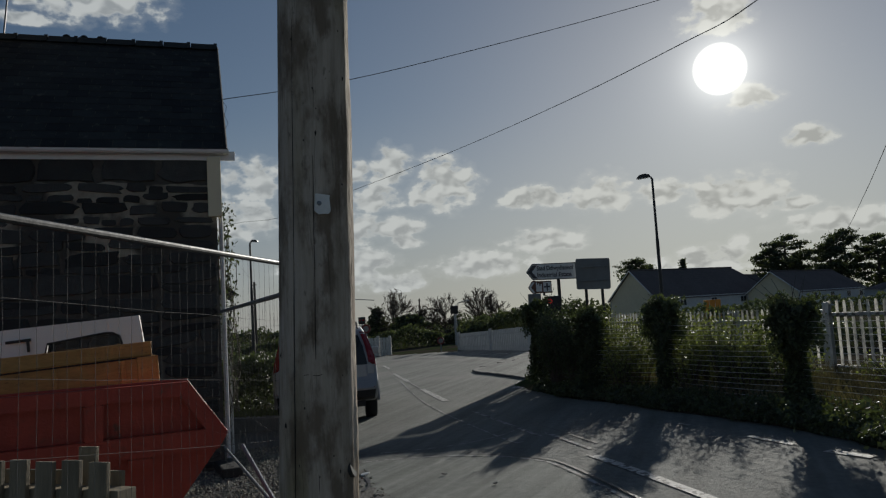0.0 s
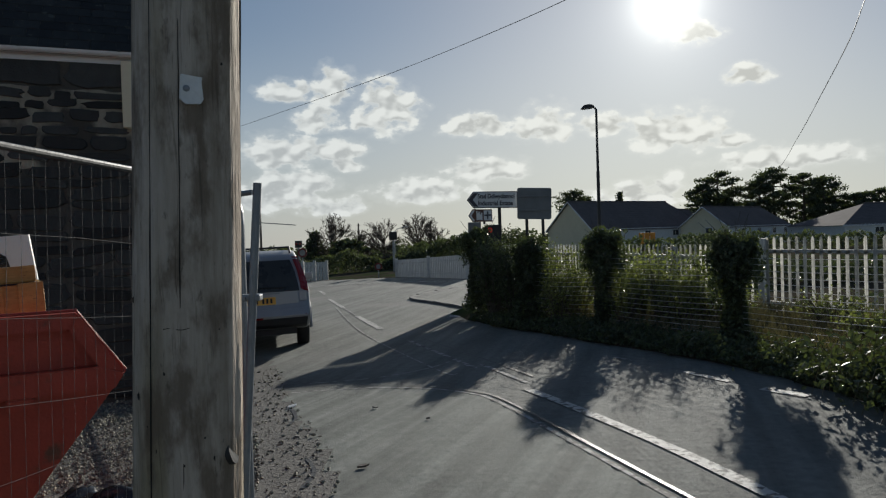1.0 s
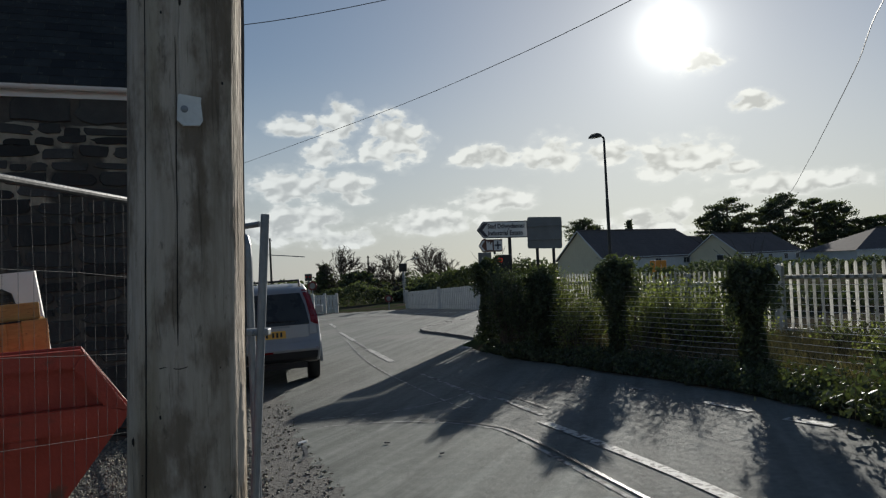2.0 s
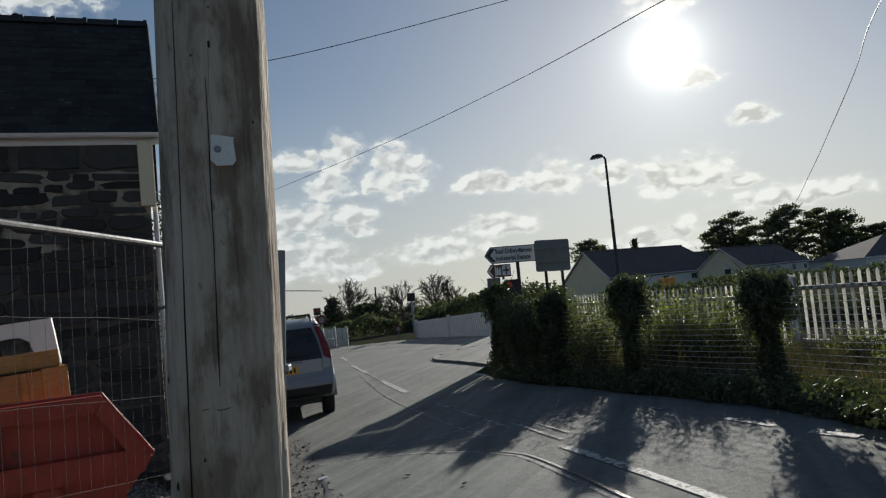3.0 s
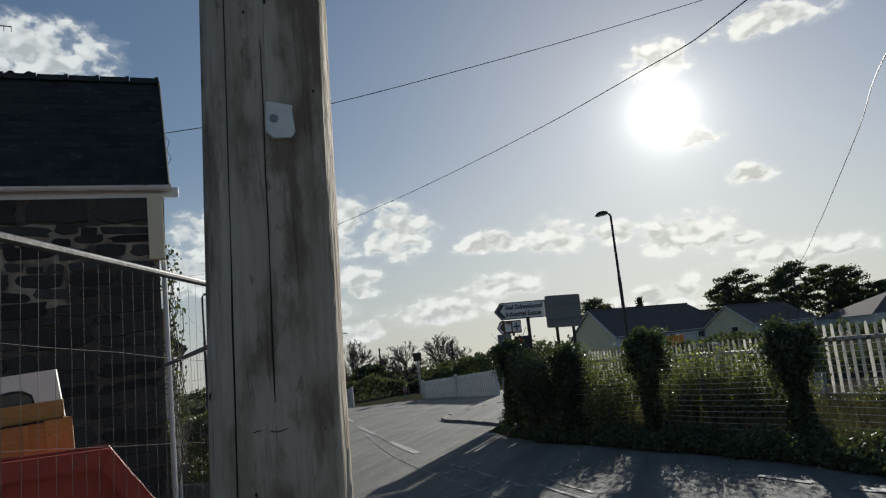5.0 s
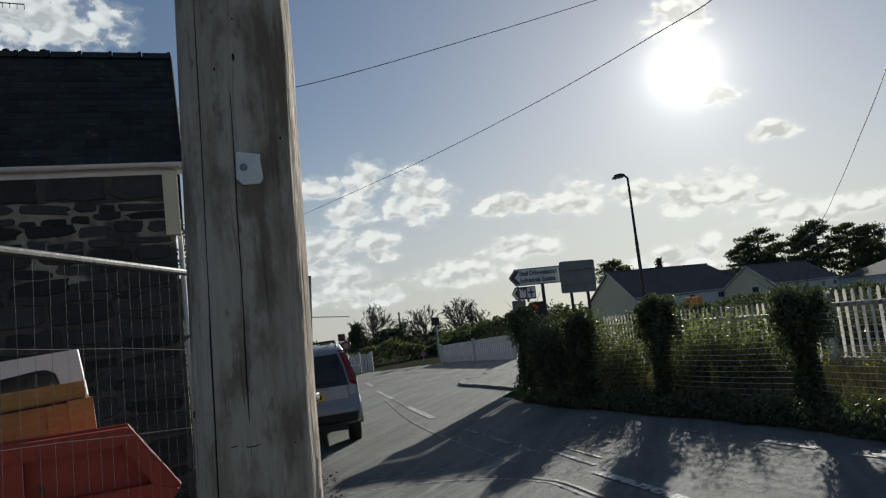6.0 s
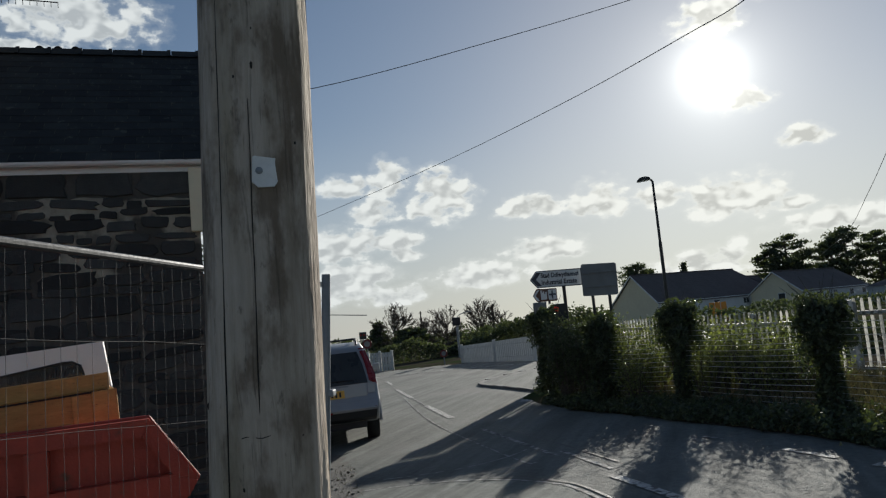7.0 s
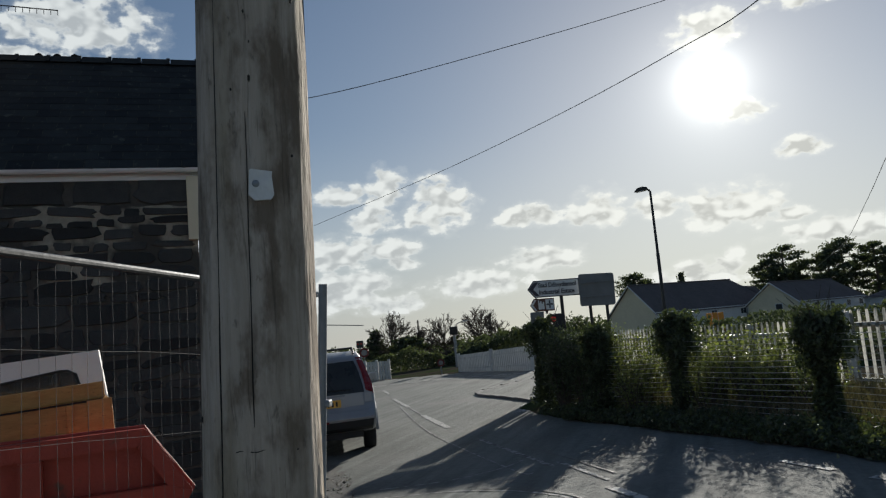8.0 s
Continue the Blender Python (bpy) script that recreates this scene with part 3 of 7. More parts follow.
marking("edge_line", [(2.84, 7.1), (3.08, 6.7)], 0.12, M["paint"], "broken white edge line beside the bank", 0.008)
marking("edge_line", [(1.95, 9.3), (2.1, 9.0)], 0.06, M["paint_worn"], "broken white edge line beside the bank", 0.008)
marking("give_way_line", [(-12.0, 33.2), (-3.0, 29.6), (1.2, 25.9)], 0.25, M["paint_worn"], "faded white line across the junction mouth", 0.008)
for k in range(5):
    marking("give_way_line", [(-0.1 + 0.1 * k, 15.4 + 0.95 * k), (0.42 + 0.1 * k, 15.3 + 0.95 * k)], 0.42, M["paint"], "white painted block at the kerb", 0.008)


def pavement():
    poly = [(-1.15, 20.6), (-1.0, 21.3), (-0.5, 22.3), (0.4, 23.2), (2.4, 22.6), (4.0, 19.5), (3.4, 17.0), (0.9, 15.6), (0.25, 16.9), (-0.45, 18.7), (-1.0, 19.9)]
    root = thing("pavement", (0.4, 20, ground_z(0.4, 20)), "tarmac pavement corner with pale concrete kerb stones", "pavement", "", "structure")
    bm = bmesh.new()
    vs = [bm.verts.new((x, y, ground_z(x, y) + 0.055)) for x, y in poly]
    bm.faces.new(vs)
    part("surface", bm, M["asphalt"], root, "dark tarmac")
    loop = poly + poly[:1]
    for (x0, y0), (x1, y1) in zip(loop, loop[1:]):
        n = max(1, round(math.hypot(x1 - x0, y1 - y0) / 0.8))
        for k in range(n):
            a, b = Vector((x0, y0)).lerp((x1, y1), k / n), Vector((x0, y0)).lerp((x1, y1), (k + 1) / n)
            bm = bmesh.new()
            mid = (a + b) / 2
            ang = math.atan2(b.y - a.y, b.x - a.x)
            box(bm, (0, 0, 0), ((b - a).length - 0.012, 0.13, 0.2), Matrix.Translation((mid.x, mid.y, ground_z(*mid) - 0.04)) @ Matrix.Rotation(ang, 4, "Z"), 0.015)
            part("kerb_stone", bm, M["kerb"], root)


pavement()


# ---- the wooden pole ----
def pole_x(z):
    return -0.557 + 0.031 * (z - 1.37)


def utility_pole():
    root = thing("utility_pole", (pole_x(0), 1.55, ground_z(-0.6, 1.55)), "weathered grey-brown wooden utility pole with cracks", "pole")
    bm = bmesh.new()
    n, zs = 96, [0.02 + 0.05 * i for i in range(170)]
    rings = []
    for z in zs:
        r = 0.1045 - 0.0055 * z if z < 2.6 else 0.0902 - 0.004 * (z - 2.6)
        ring = []
        for k in range(n):
            a = 2 * math.pi * k / n
            ca, sa = math.cos(a), math.sin(a)
            rr = r * (1 + 0.018 * noise.noise((ca * 1.2, sa * 1.2, z * 0.9)) + 0.012 * noise.noise((ca * 9, sa * 9, z * 0.8)) + 0.006 * noise.noise((ca * 30, sa * 30, z * 2.5)))
            if abs((a + math.pi) % (2 * math.pi) - math.pi) < 0.5:  # the splintered flank
                rr += r * (0.07 * abs(noise.noise((a * 16, 1.0, z * 1.6))) * (0.6 + noise.noise((0, 3.0, z * 5))) - 0.05 * max(0.0, noise.noise((a * 3, 8.0, z * 7)) - 0.1))
            for a0, w, d in ((4.30, 0.018, 0.05), (4.95, 0.02, 0.06), (5.55, 0.015, 0.03), (3.7, 0.015, 0.03)):
                off = abs(a - a0 - 0.1 * noise.noise((a0, 0.0, z * 0.7)) - 0.015 * noise.noise((a0, 2.0, z * 6)))
                on = noise.noise((a0 * 7, 5.0, z * 0.6)) > -0.28
                if off < w * 2.2 and on:
                    rr -= r * d * (1 - off / (w * 2.2))
            ring.append(bm.verts.new((pole_x(z) + rr * ca, 1.55 + rr * sa, z)))
        rings.append(ring)
    for p, q in zip(rings, rings[1:]):
        for k in range(n):
            bm.faces.new((p[k], p[(k + 1) % n], q[(k + 1) % n], q[k]))
    bm.faces.new(rings[-1])
    shaft = part("shaft", bm, M["wood_pole"], root, "", True)
    # long drying cracks
    for a0, z0, z1 in ((4.30, 0.9, 2.75), (4.95, 0.75, 2.2), (4.62, 1.0, 1.75), (5.5, 1.75, 2.9), (3.75, 1.1, 1.7)):
        bm = bmesh.new()
        pts = []
        steps = int((z1 - z0) / 0.04)
        for i in range(steps + 1):
            z = z0 + (z1 - z0) * i / steps
            a = a0 + 0.1 * noise.noise((a0, 0.0, z * 0.7)) + 0.02 * noise.noise((a0, 2.0, z * 6))
            r = 0.1045 - 0.0055 * z - 0.0035
            pts.append((pole_x(z) + r * math.cos(a), 1.55 + r * math.sin(a), z))
        tube(bm, pts, [0.0006 + 0.0012 * math.sin(math.pi * i / steps) * (0.6 + 0.5 * noise.noise((a0, 1.0, i * 0.3))) for i in range(steps + 1)], 6)
        part("crack", bm, M["crack"], shaft, "thin dark drying crack")
    # small nail holes and knots
    r5 = random.Random(5)
    for i in range(34):
        a, z = r5.uniform(3.5, 5.9), r5.uniform(1.25, 2.6)
        r = 0.1045 - 0.0055 * z - 0.001
        bm = bmesh.new()
        s = r5.uniform(0.0012, 0.003)
        bmesh.ops.create_icosphere(bm, subdivisions=1, radius=1, matrix=Matrix.Translation((pole_x(z) + r * math.cos(a), 1.55 + r * math.sin(a), z)) @ Matrix.Diagonal((s, s, s * r5.uniform(1, 3), 1)))
        part("knot", bm, M["crack"], shaft)
    # metal tag with its bolt
    a = -math.pi / 2 + 0.43
    z = 2.075
    r = 0.1045 - 0.0055 * z + 0.002
    at = Matrix.Translation((pole_x(z) + r * math.cos(a), 1.55 + r * math.sin(a), z)) @ Matrix.Rotation(a + math.pi / 2, 4, "Z") @ Matrix.Rotation(radians(90), 4, "X") @ Matrix.Rotation(radians(-3), 4, "Z")
    bm = bmesh.new()
    prism(bm, [(-0.019, -0.018), (-0.009, -0.027), (0.016, -0.025), (0.021, -0.017), (0.017, 0.013), (0.018, 0.021), (-0.016, 0.024), (-0.018, 0.022)], at @ Matrix.Translation((0, 0, -0.003)), 0.006)
    tag = part("tag", bm, M["tag"], root, "dented pale aluminium tag plate")
    bm = bmesh.new()
    bmesh.ops.create_uvsphere(bm, u_segments=14, v_segments=8, radius=1, matrix=at @ Matrix.Translation((-0.008, 0.0, 0.003)) @ Matrix.Diagonal((0.006, 0.006, 0.004, 1)))
    part("bolt", bm, M["zinc"], tag, "domed steel bolt head", True)
    # carved ring mark, and the cable run with its cleat on the far flank
    bm = bmesh.new()
    pts = []
    for k in range(13):
        a = -math.pi / 2 - 0.1 + 0.07 * k
        z = 1.66 + 0.002 * math.sin(k)
        r = 0.1045 - 0.0055 * z - 0.0006
        pts.append((pole_x(z) + r * math.cos(a), 1.55 + r * math.sin(a), z))
    tube(bm, pts, 0.0008, 6)
    part("carved_line", bm, M["crack"], root, "shallow carved line")
    bm = bmesh.new()
    bmesh.ops.create_cone(bm, cap_ends=True, segments=20, radius1=0.022, radius2=0.022, depth=0.01, matrix=Matrix.Translation((pole_x(1.43) + 0.088, 1.52, 1.425)) @ Matrix.Rotation(radians(75), 4, "Y"))
    part("washer", bm, M["black_steel"], root, "round rusty washer plate")


utility_pole()


def hanging_cable():
    bm = bmesh.new()
    tube(bm, [(-0.585, 1.8, ground_z(-0.6, 1.8)), (-0.56, 1.8, 0.6), (-0.52, 1.8, 1.71), (-0.51, 1.8, 2.07), (-0.5, 1.8, 2.28), (-0.47, 1.78, 3.2), (-0.42, 1.72, 5.0), (-0.38, 1.62, 7.5)], 0.0045, 8)
    tagged(part("hanging_cable", bm, M["black_steel"], None, "thin black cable hanging beside the wooden pole"), "", "cable")


hanging_cable()


# ---- the stone cottage ----
U = Vector((-0.920, -0.392, 0))   # along the front wall, to its far end
B = Vector((-0.392, 0.920, 0))    # from the front wall to the back
CORNER = Vector((-3.777, 8.954, 0))
ANG = math.atan2(-U.y, -U.x)


def at_wall(u, z, out=0.0):
    return CORNER + U * u - B * out + Vector((0, 0, z))


WALLM = Matrix((( -U.x, B.x, 0, CORNER.x), (-U.y, B.y, 0, CORNER.y), (0, 0, 1, 0), (0, 0, 0, 1)))  # x: towards the corner, y: back, z: up
EAVE, RISE, HALF = 4.215, 2.18, 2.46


def cottage():
    root = thing("stone_cottage", (CORNER.x, CORNER.y, 0), "dark rubble-stone cottage with slate roof and white gutter", "house")
    bm = bmesh.new()
    box(bm, (-4.5, 0.25, 2.0), (9.0, 0.5, 4.3), WALLM)
    box(bm, (-4.5, 2 * HALF - 0.25, 2.0), (9.0, 0.5, 4.3), WALLM)
    for x in (-0.25, -8.75):
        prism(bm, [(0.5, -0.15), (2 * HALF - 0.5, -0.15), (2 * HALF - 0.5, 4.15 + 0.4), (HALF, EAVE + RISE - 0.25), (0.5, 4.15 + 0.4)],
              WALLM @ Matrix(((0, 0, 1, x - 0.25), (1, 0, 0, 0), (0, 1, 0, 0), (0, 0, 0, 1))), 0.5)
    wall = part("wall", bm, M["mortar"], root, "rubble wall with pale lime mortar")
    # roof planes of laid slates
    def plane(side):
        verts, faces = [], []
        r = random.Random(8 + side)
        slope = math.hypot(HALF + 0.12, RISE)
        rows_ = 17
        for j in range(rows_):
            u = -0.12 - (j % 2) * 0.14
            while u < 9.2:
                w = 0.27
                for du, ds, dz in ((0, 0, 0), (w - 0.006, 0, 0), (w - 0.006, 1.55, -0.012), (0, 1.55, -0.012)):
                    s = (j + ds) / rows_
                    s = min(s, 1.0)
                    back = -0.12 + (HALF + 0.12) * s
                    z = EAVE - 0.13 + (RISE + 0.13) * s + 0.012 + dz + (r.uniform(0, 0.004) if ds == 0 else 0)
                    back = back if side == 0 else 2 * HALF - back
                    uu = max(-0.12, min(u + du, 9.1))
                    p = CORNER + U * uu + B * back
                    verts.append((p.x, p.y, z))
                k = len(verts)
                faces.append((k - 4, k - 3, k - 2, k - 1) if side else (k - 1, k - 2, k - 3, k - 4))
                # the slate's thick lower edge
                a, b = verts[k - 4], verts[k - 3]
                verts.extend([(a[0], a[1], a[2] - 0.014), (b[0], b[1], b[2] - 0.014)])
                faces.append((k - 4, k - 3, k + 1, k))
                u += w
        return joined("roof", verts, faces, M["slate"])
    for side in (0, 1):
        ob = tagged(part("slate_covering", plane(side), None, root, "dark slates with moss spots"), kind="stuff")
        bm = bmesh.new()
        y0, y1 = (-0.12, HALF) if side == 0 else (2 * HALF + 0.12, HALF)
        c = [(-0.1, y0, EAVE - 0.145), (-0.1, y1, EAVE + RISE - 0.02)]
        vs = [bm.verts.new(CORNER + U * u + B * y + Vector((0, 0, z + dz))) for dz in (0, -0.05) for u, (_, y, z) in ((-0.1, c[0]), (9.05, c[0]), (9.05, c[1]), (-0.1, c[1]))]
        for f in ((0, 1, 2, 3), (7, 6, 5, 4), (0, 4, 5, 1), (1, 5, 6, 2), (2, 6, 7, 3), (3, 7, 4, 0)):
            bm.faces.new([vs[i] for i in f])
        part("roof", bm, M["bark"], root)
    # ridge tiles, three of them crested with rings
    for k in range(22):
        u0 = -0.14 + 0.42 * k
        bm = bmesh.new()
        pr = [(-0.13, -0.1), (0.0, 0.035), (0.13, -0.1), (0.11, -0.1), (0.0, 0.01), (-0.11, -0.1)]
        base = CORNER + U * u0 + B * HALF + Vector((0, 0, EAVE + RISE + 0.03))
        mm = Matrix(((B.x, 0, U.x, base.x), (B.y, 0, U.y, base.y), (0, 1, 0, base.z), (0, 0, 0, 1)))
        prism(bm, pr, mm, 0.41)
        prism(bm, [(a * 1.12, b * 1.1 + 0.014) for a, b in pr], mm, 0.05)
        tile = part("ridge_tile", bm, M["slate"], root)
        if k in (4, 5):
            for du in ((0.1, 0.34) if k == 4 else (0.17,)):
                bm = bmesh.new()
                cc = base + U * du + B * 0.08 + Vector((0, 0, 0.03))
                pts = [cc + U * (0.05 * math.cos(t)) + Vector((0, 0, 0.055 * math.sin(t))) for t in (2 * math.pi * i / 16 for i in range(17))]
                tube(bm, pts, 0.018, 6)
                part("crest_ring", bm, M["slate"], tile, "ring-shaped ridge cresting")
    # gutter, brackets, fascia
    bm = bmesh.new()
    box(bm, (-4.4, -0.02, EAVE - 0.2), (9.3, 0.03, 0.12), WALLM, 0.004)
    part("fascia", bm, M["white_pvc"], root, "white fascia board")
    bm = bmesh.new()
    prof = [(0.06 * math.cos(t), 0.055 * math.sin(t)) for t in (math.pi + math.pi * i / 8 for i in range(9))]
    prof += [(0.052 * math.cos(t), 0.047 * math.sin(t)) for t in (2 * math.pi - math.pi * i / 8 for i in range(9))]
    base = CORNER + U * 9.1 - B * 0.1 + Vector((0, 0, EAVE - 0.14))
    prism(bm, prof, Matrix(((B.x, 0, -U.x, base.x), (B.y, 0, -U.y, base.y), (0, 1, 0, base.z), (0, 0, 0, 1))), 9.27)
    gut = part("gutter", bm, M["white_pvc"], root, "white half-round gutter")
    for k in range(9):
        bm = bmesh.new()
        box(bm, (-0.12 - k * 1.02, -0.1, EAVE - 0.13), (0.03, 0.14, 0.03), WALLM, 0.004)
        part("gutter_bracket", bm, M["black_steel"], gut, "dark gutter bracket")
    bm = bmesh.new()
    tube(bm, [at_wall(-0.05, EAVE - 1.0, -0.1), at_wall(-0.05, 0.1, -0.1)], 0.03, 10)
    part("downpipe", bm, M["white_pvc"], root, "white downpipe")
    bm = bmesh.new()
    box(bm, (-0.02, -0.04, EAVE - 0.62), (0.17, 0.12, 0.78), WALLM, 0.01)
    part("barge_board", bm, M["render_cream"], root, "cream corner board")
    bm = bmesh.new()
    tube(bm, [CORNER + U * -0.13 + B * -0.14 + Vector((0, 0, EAVE - 0.14)), CORNER + U * -0.13 + B * HALF + Vector((0, 0, EAVE + RISE)), CORNER + U * -0.13 + B * (2 * HALF + 0.14) + Vector((0, 0, EAVE - 0.14))], 0.03, 6)
    part("verge", bm, M["slate"], root, "dark mortared verge")
    # chimney with a television aerial
    c = CORNER + U * 3.5 + B * (HALF - 0.9)
    cm = Matrix.Translation((c.x, c.y, 0)) @ Matrix.Rotation(ANG, 4, "Z")
    bm = bmesh.new()
    box(bm, (0, 0, 6.6), (0.8, 0.7, 3.6), cm, 0.02)
    box(bm, (0, 0, 8.3), (0.95, 0.85, 0.2), cm, 0.02)
    chim = part("chimney", bm, M["brickwork"], root, "tan rendered chimney stack")
    for dx in (-0.2, 0.2):
        bm = bmesh.new()
        tube(bm, [cm @ Vector((dx, 0, 8.38)), cm @ Vector((dx, 0, 8.8)), cm @ Vector((dx, 0, 8.86))], [0.12, 0.1, 0.13], 14)
        part("chimney_pot", bm, M["clay"], chim, "terracotta pot")
    return root, wall


house, house_wall = cottage()


def aerial():
    root = thing("tv_aerial", (-7.6, 10.7, 7.3), "thin metal television aerial bracketed to the chimney", "aerial")
    bm = bmesh.new()
    a, b = Vector((-7.75, 10.55, 7.49)), Vector((-6.72, 10.95, 7.42))
    tube(bm, [a, b], 0.009, 6)
    part("boom", bm, M["black_steel"], root)
    for k in range(11):
        p = a.lerp(b, 0.1 + 0.09 * k)
        bm = bmesh.new()
        tube(bm, [p + Vector((0, 0, 0.01)), p + Vector((0, 0, -0.085))], 0.005, 5)
        part("element", bm, M["black_steel"], root)
    bm = bmesh.new()
    tube(bm, [a + Vector((0, 0, 0.1)), a + Vector((0, -0.2, -1.3))], 0.014, 6)
    part("mast", bm, M["black_steel"], root)


aerial()


# ---- skip with its rubbish ----
SKIP = Matrix.Translation((-1.955, 3.9, 0)) @ Matrix.Rotation(radians(30), 4, "Z") @ Matrix.Translation((1.955, -3.9, 0))


def skip():
    root = thing("skip", (-3.6, 4.0, ground_z(-3.6, 4.0)), "red painted steel builder's skip with pressed side panels", "skip")
    y0, y1 = 3.9, 5.25
    g = ground_z(-3.4, 4.7) + 0.02
    prof = [(-2.62, g), (-1.79, 1.09), (-1.735, 1.16), (-1.955, 1.485), (-4.95, 1.485), (-5.2, 1.16), (-5.14, 1.09), (-4.3, g)]
    R = SKIP
    S = lambda y: R @ Matrix(((1, 0, 0, 0), (0, 0, 1, y), (0, 1, 0, 0), (0, 0, 0, 1)))
    for y, d in ((y0, 0.006), (y1, 0.006)):
        bm = bmesh.new()
        prism(bm, prof if y == y0 else [(x - 0.3, z) if x > -3 else (x, z) for x, z in prof], S(y), d)
        side = part("side_plate", bm, M["red_paint"], root)
        if y == y0:
            ribs = [[(-1.955, 1.485), (-5.0, 1.485), (-5.0, 1.40), (-2.0, 1.40)],
                    [(-1.955, 1.485), (-2.0, 1.40), (-1.86, 1.19), (-1.75, 1.165)],
                    [(-1.75, 1.165), (-1.86, 1.205), (-5.1, 1.205), (-5.1, 1.10), (-1.8, 1.085)],
                    [(-2.40, 1.40), (-2.50, 1.40), (-2.50, 1.205), (-2.40, 1.205)],
                    [(-2.98, 1.40), (-3.08, 1.40), (-3.08, 1.205), (-2.98, 1.205)],
                    [(-3.6, 1.40), (-3.7, 1.40), (-3.7, 1.205), (-3.6, 1.205)],
                    [(-2.16, 1.085), (-2.28, 1.085), (-2.28, 1.03), (-2.16, 1.03)]]
            for rib in ribs:
                bm = bmesh.new()
                prism(bm, rib, S(y - 0.085), 0.084)
                bmesh.ops.recalc_face_normals(bm, faces=bm.faces)
                bmesh.ops.bevel(bm, geom=list(bm.edges), offset=0.006, segments=2, affect="EDGES")
                part("rib", bm, M["red_paint"], side, "pressed steel rib")
    for a, b in ((0, 1), (1, 2), (5, 6), (6, 7), (7, 0)):
        bm = bmesh.new()
        (xa, za), (xb, zb) = prof[a], prof[b]
        nx, nz = (zb - za), -(xb - xa)
        l = math.hypot(nx, nz)
        nx, nz = nx / l * 0.006, nz / l * 0.006
        vs = [bm.verts.new(R @ Vector((x - s * nx - (0.3 if y == y1 and x > -3 else 0), y, z - s * nz))) for y in (y0 + 0.006, y1) for x, z, s in ((xa, za, 0), (xb, zb, 0), (xb, zb, 1), (xa, za, 1))]
        for f in ((0, 1, 2, 3), (7, 6, 5, 4), (0, 4, 5, 1), (1, 5, 6, 2), (2, 6, 7, 3), (3, 7, 4, 0)):
            bm.faces.new([vs[i] for i in f])
        part("end_plate", bm, M["red_paint"], root)
    for ya in (y0, y1):
        bm = bmesh.new()
        tube(bm, [R @ Vector(q) for q in ((-1.742 - (0.3 if ya == y1 else 0), ya, 1.165), (-1.957 - (0.3 if ya == y1 else 0), ya, 1.488), (-4.95, ya, 1.488), (-5.2, ya, 1.165))], 0.011, 8)
        part("rim", bm, M["red_paint"], root, "rolled steel rim")
    for x in (-2.9, -4.4):
        bm = bmesh.new()
        tube(bm, [R @ Vector((x, y0 - 0.12, 0.95)), R @ Vector((x, y0 + 0.01, 0.95))], 0.035, 12)
        part("lifting_lug", bm, M["red_paint"], root, "steel lifting lug")


skip()


def drawer():
    tilt = Matrix.Translation((-2.2, 4.06, 1.45)) @ Matrix.Rotation(radians(33), 4, "Z") @ Matrix.Rotation(radians(-3.0), 4, "Y")
    root = thing("wooden_crate", tilt, "orange varnished pine bed box thrown into the skip", "crate")
    for name, c, s in (("front_board", (-0.62, 0, 0.09), (1.24, 0.03, 0.2)), ("top_board", (-0.66, 0.012, 0.235), (1.26, 0.028, 0.085)), ("post", (-0.06, -0.012, 0.09), (0.12, 0.024, 0.2)),
                       ("end_board", (-0.02, 0.3, 0.09), (0.028, 0.56, 0.2)), ("back_board", (-0.62, 0.58, 0.09), (1.24, 0.03, 0.2))):
        bm = bmesh.new()
        box(bm, c, s, tilt, 0.006)
        part(name, bm, M["pine"], root)
    for x in (-0.2, -0.56, -0.92):
        bm = bmesh.new()
        box(bm, (x, -0.019, 0.085), (0.028, 0.012, 0.19), tilt, 0.003)
        part("batten", bm, M["pine"], root)
    bm = bmesh.new()
    box(bm, (-0.72, -0.02, 0.03), (1.0, 0.014, 0.03), tilt, 0.003)
    part("moulding", bm, M["pine"], root)
    bm = bmesh.new()
    box(bm, (-0.64, -0.017, 0.187), (1.2, 0.008, 0.01), tilt)
    part("groove", bm, M["crack"], root, "dark open joint")


drawer()


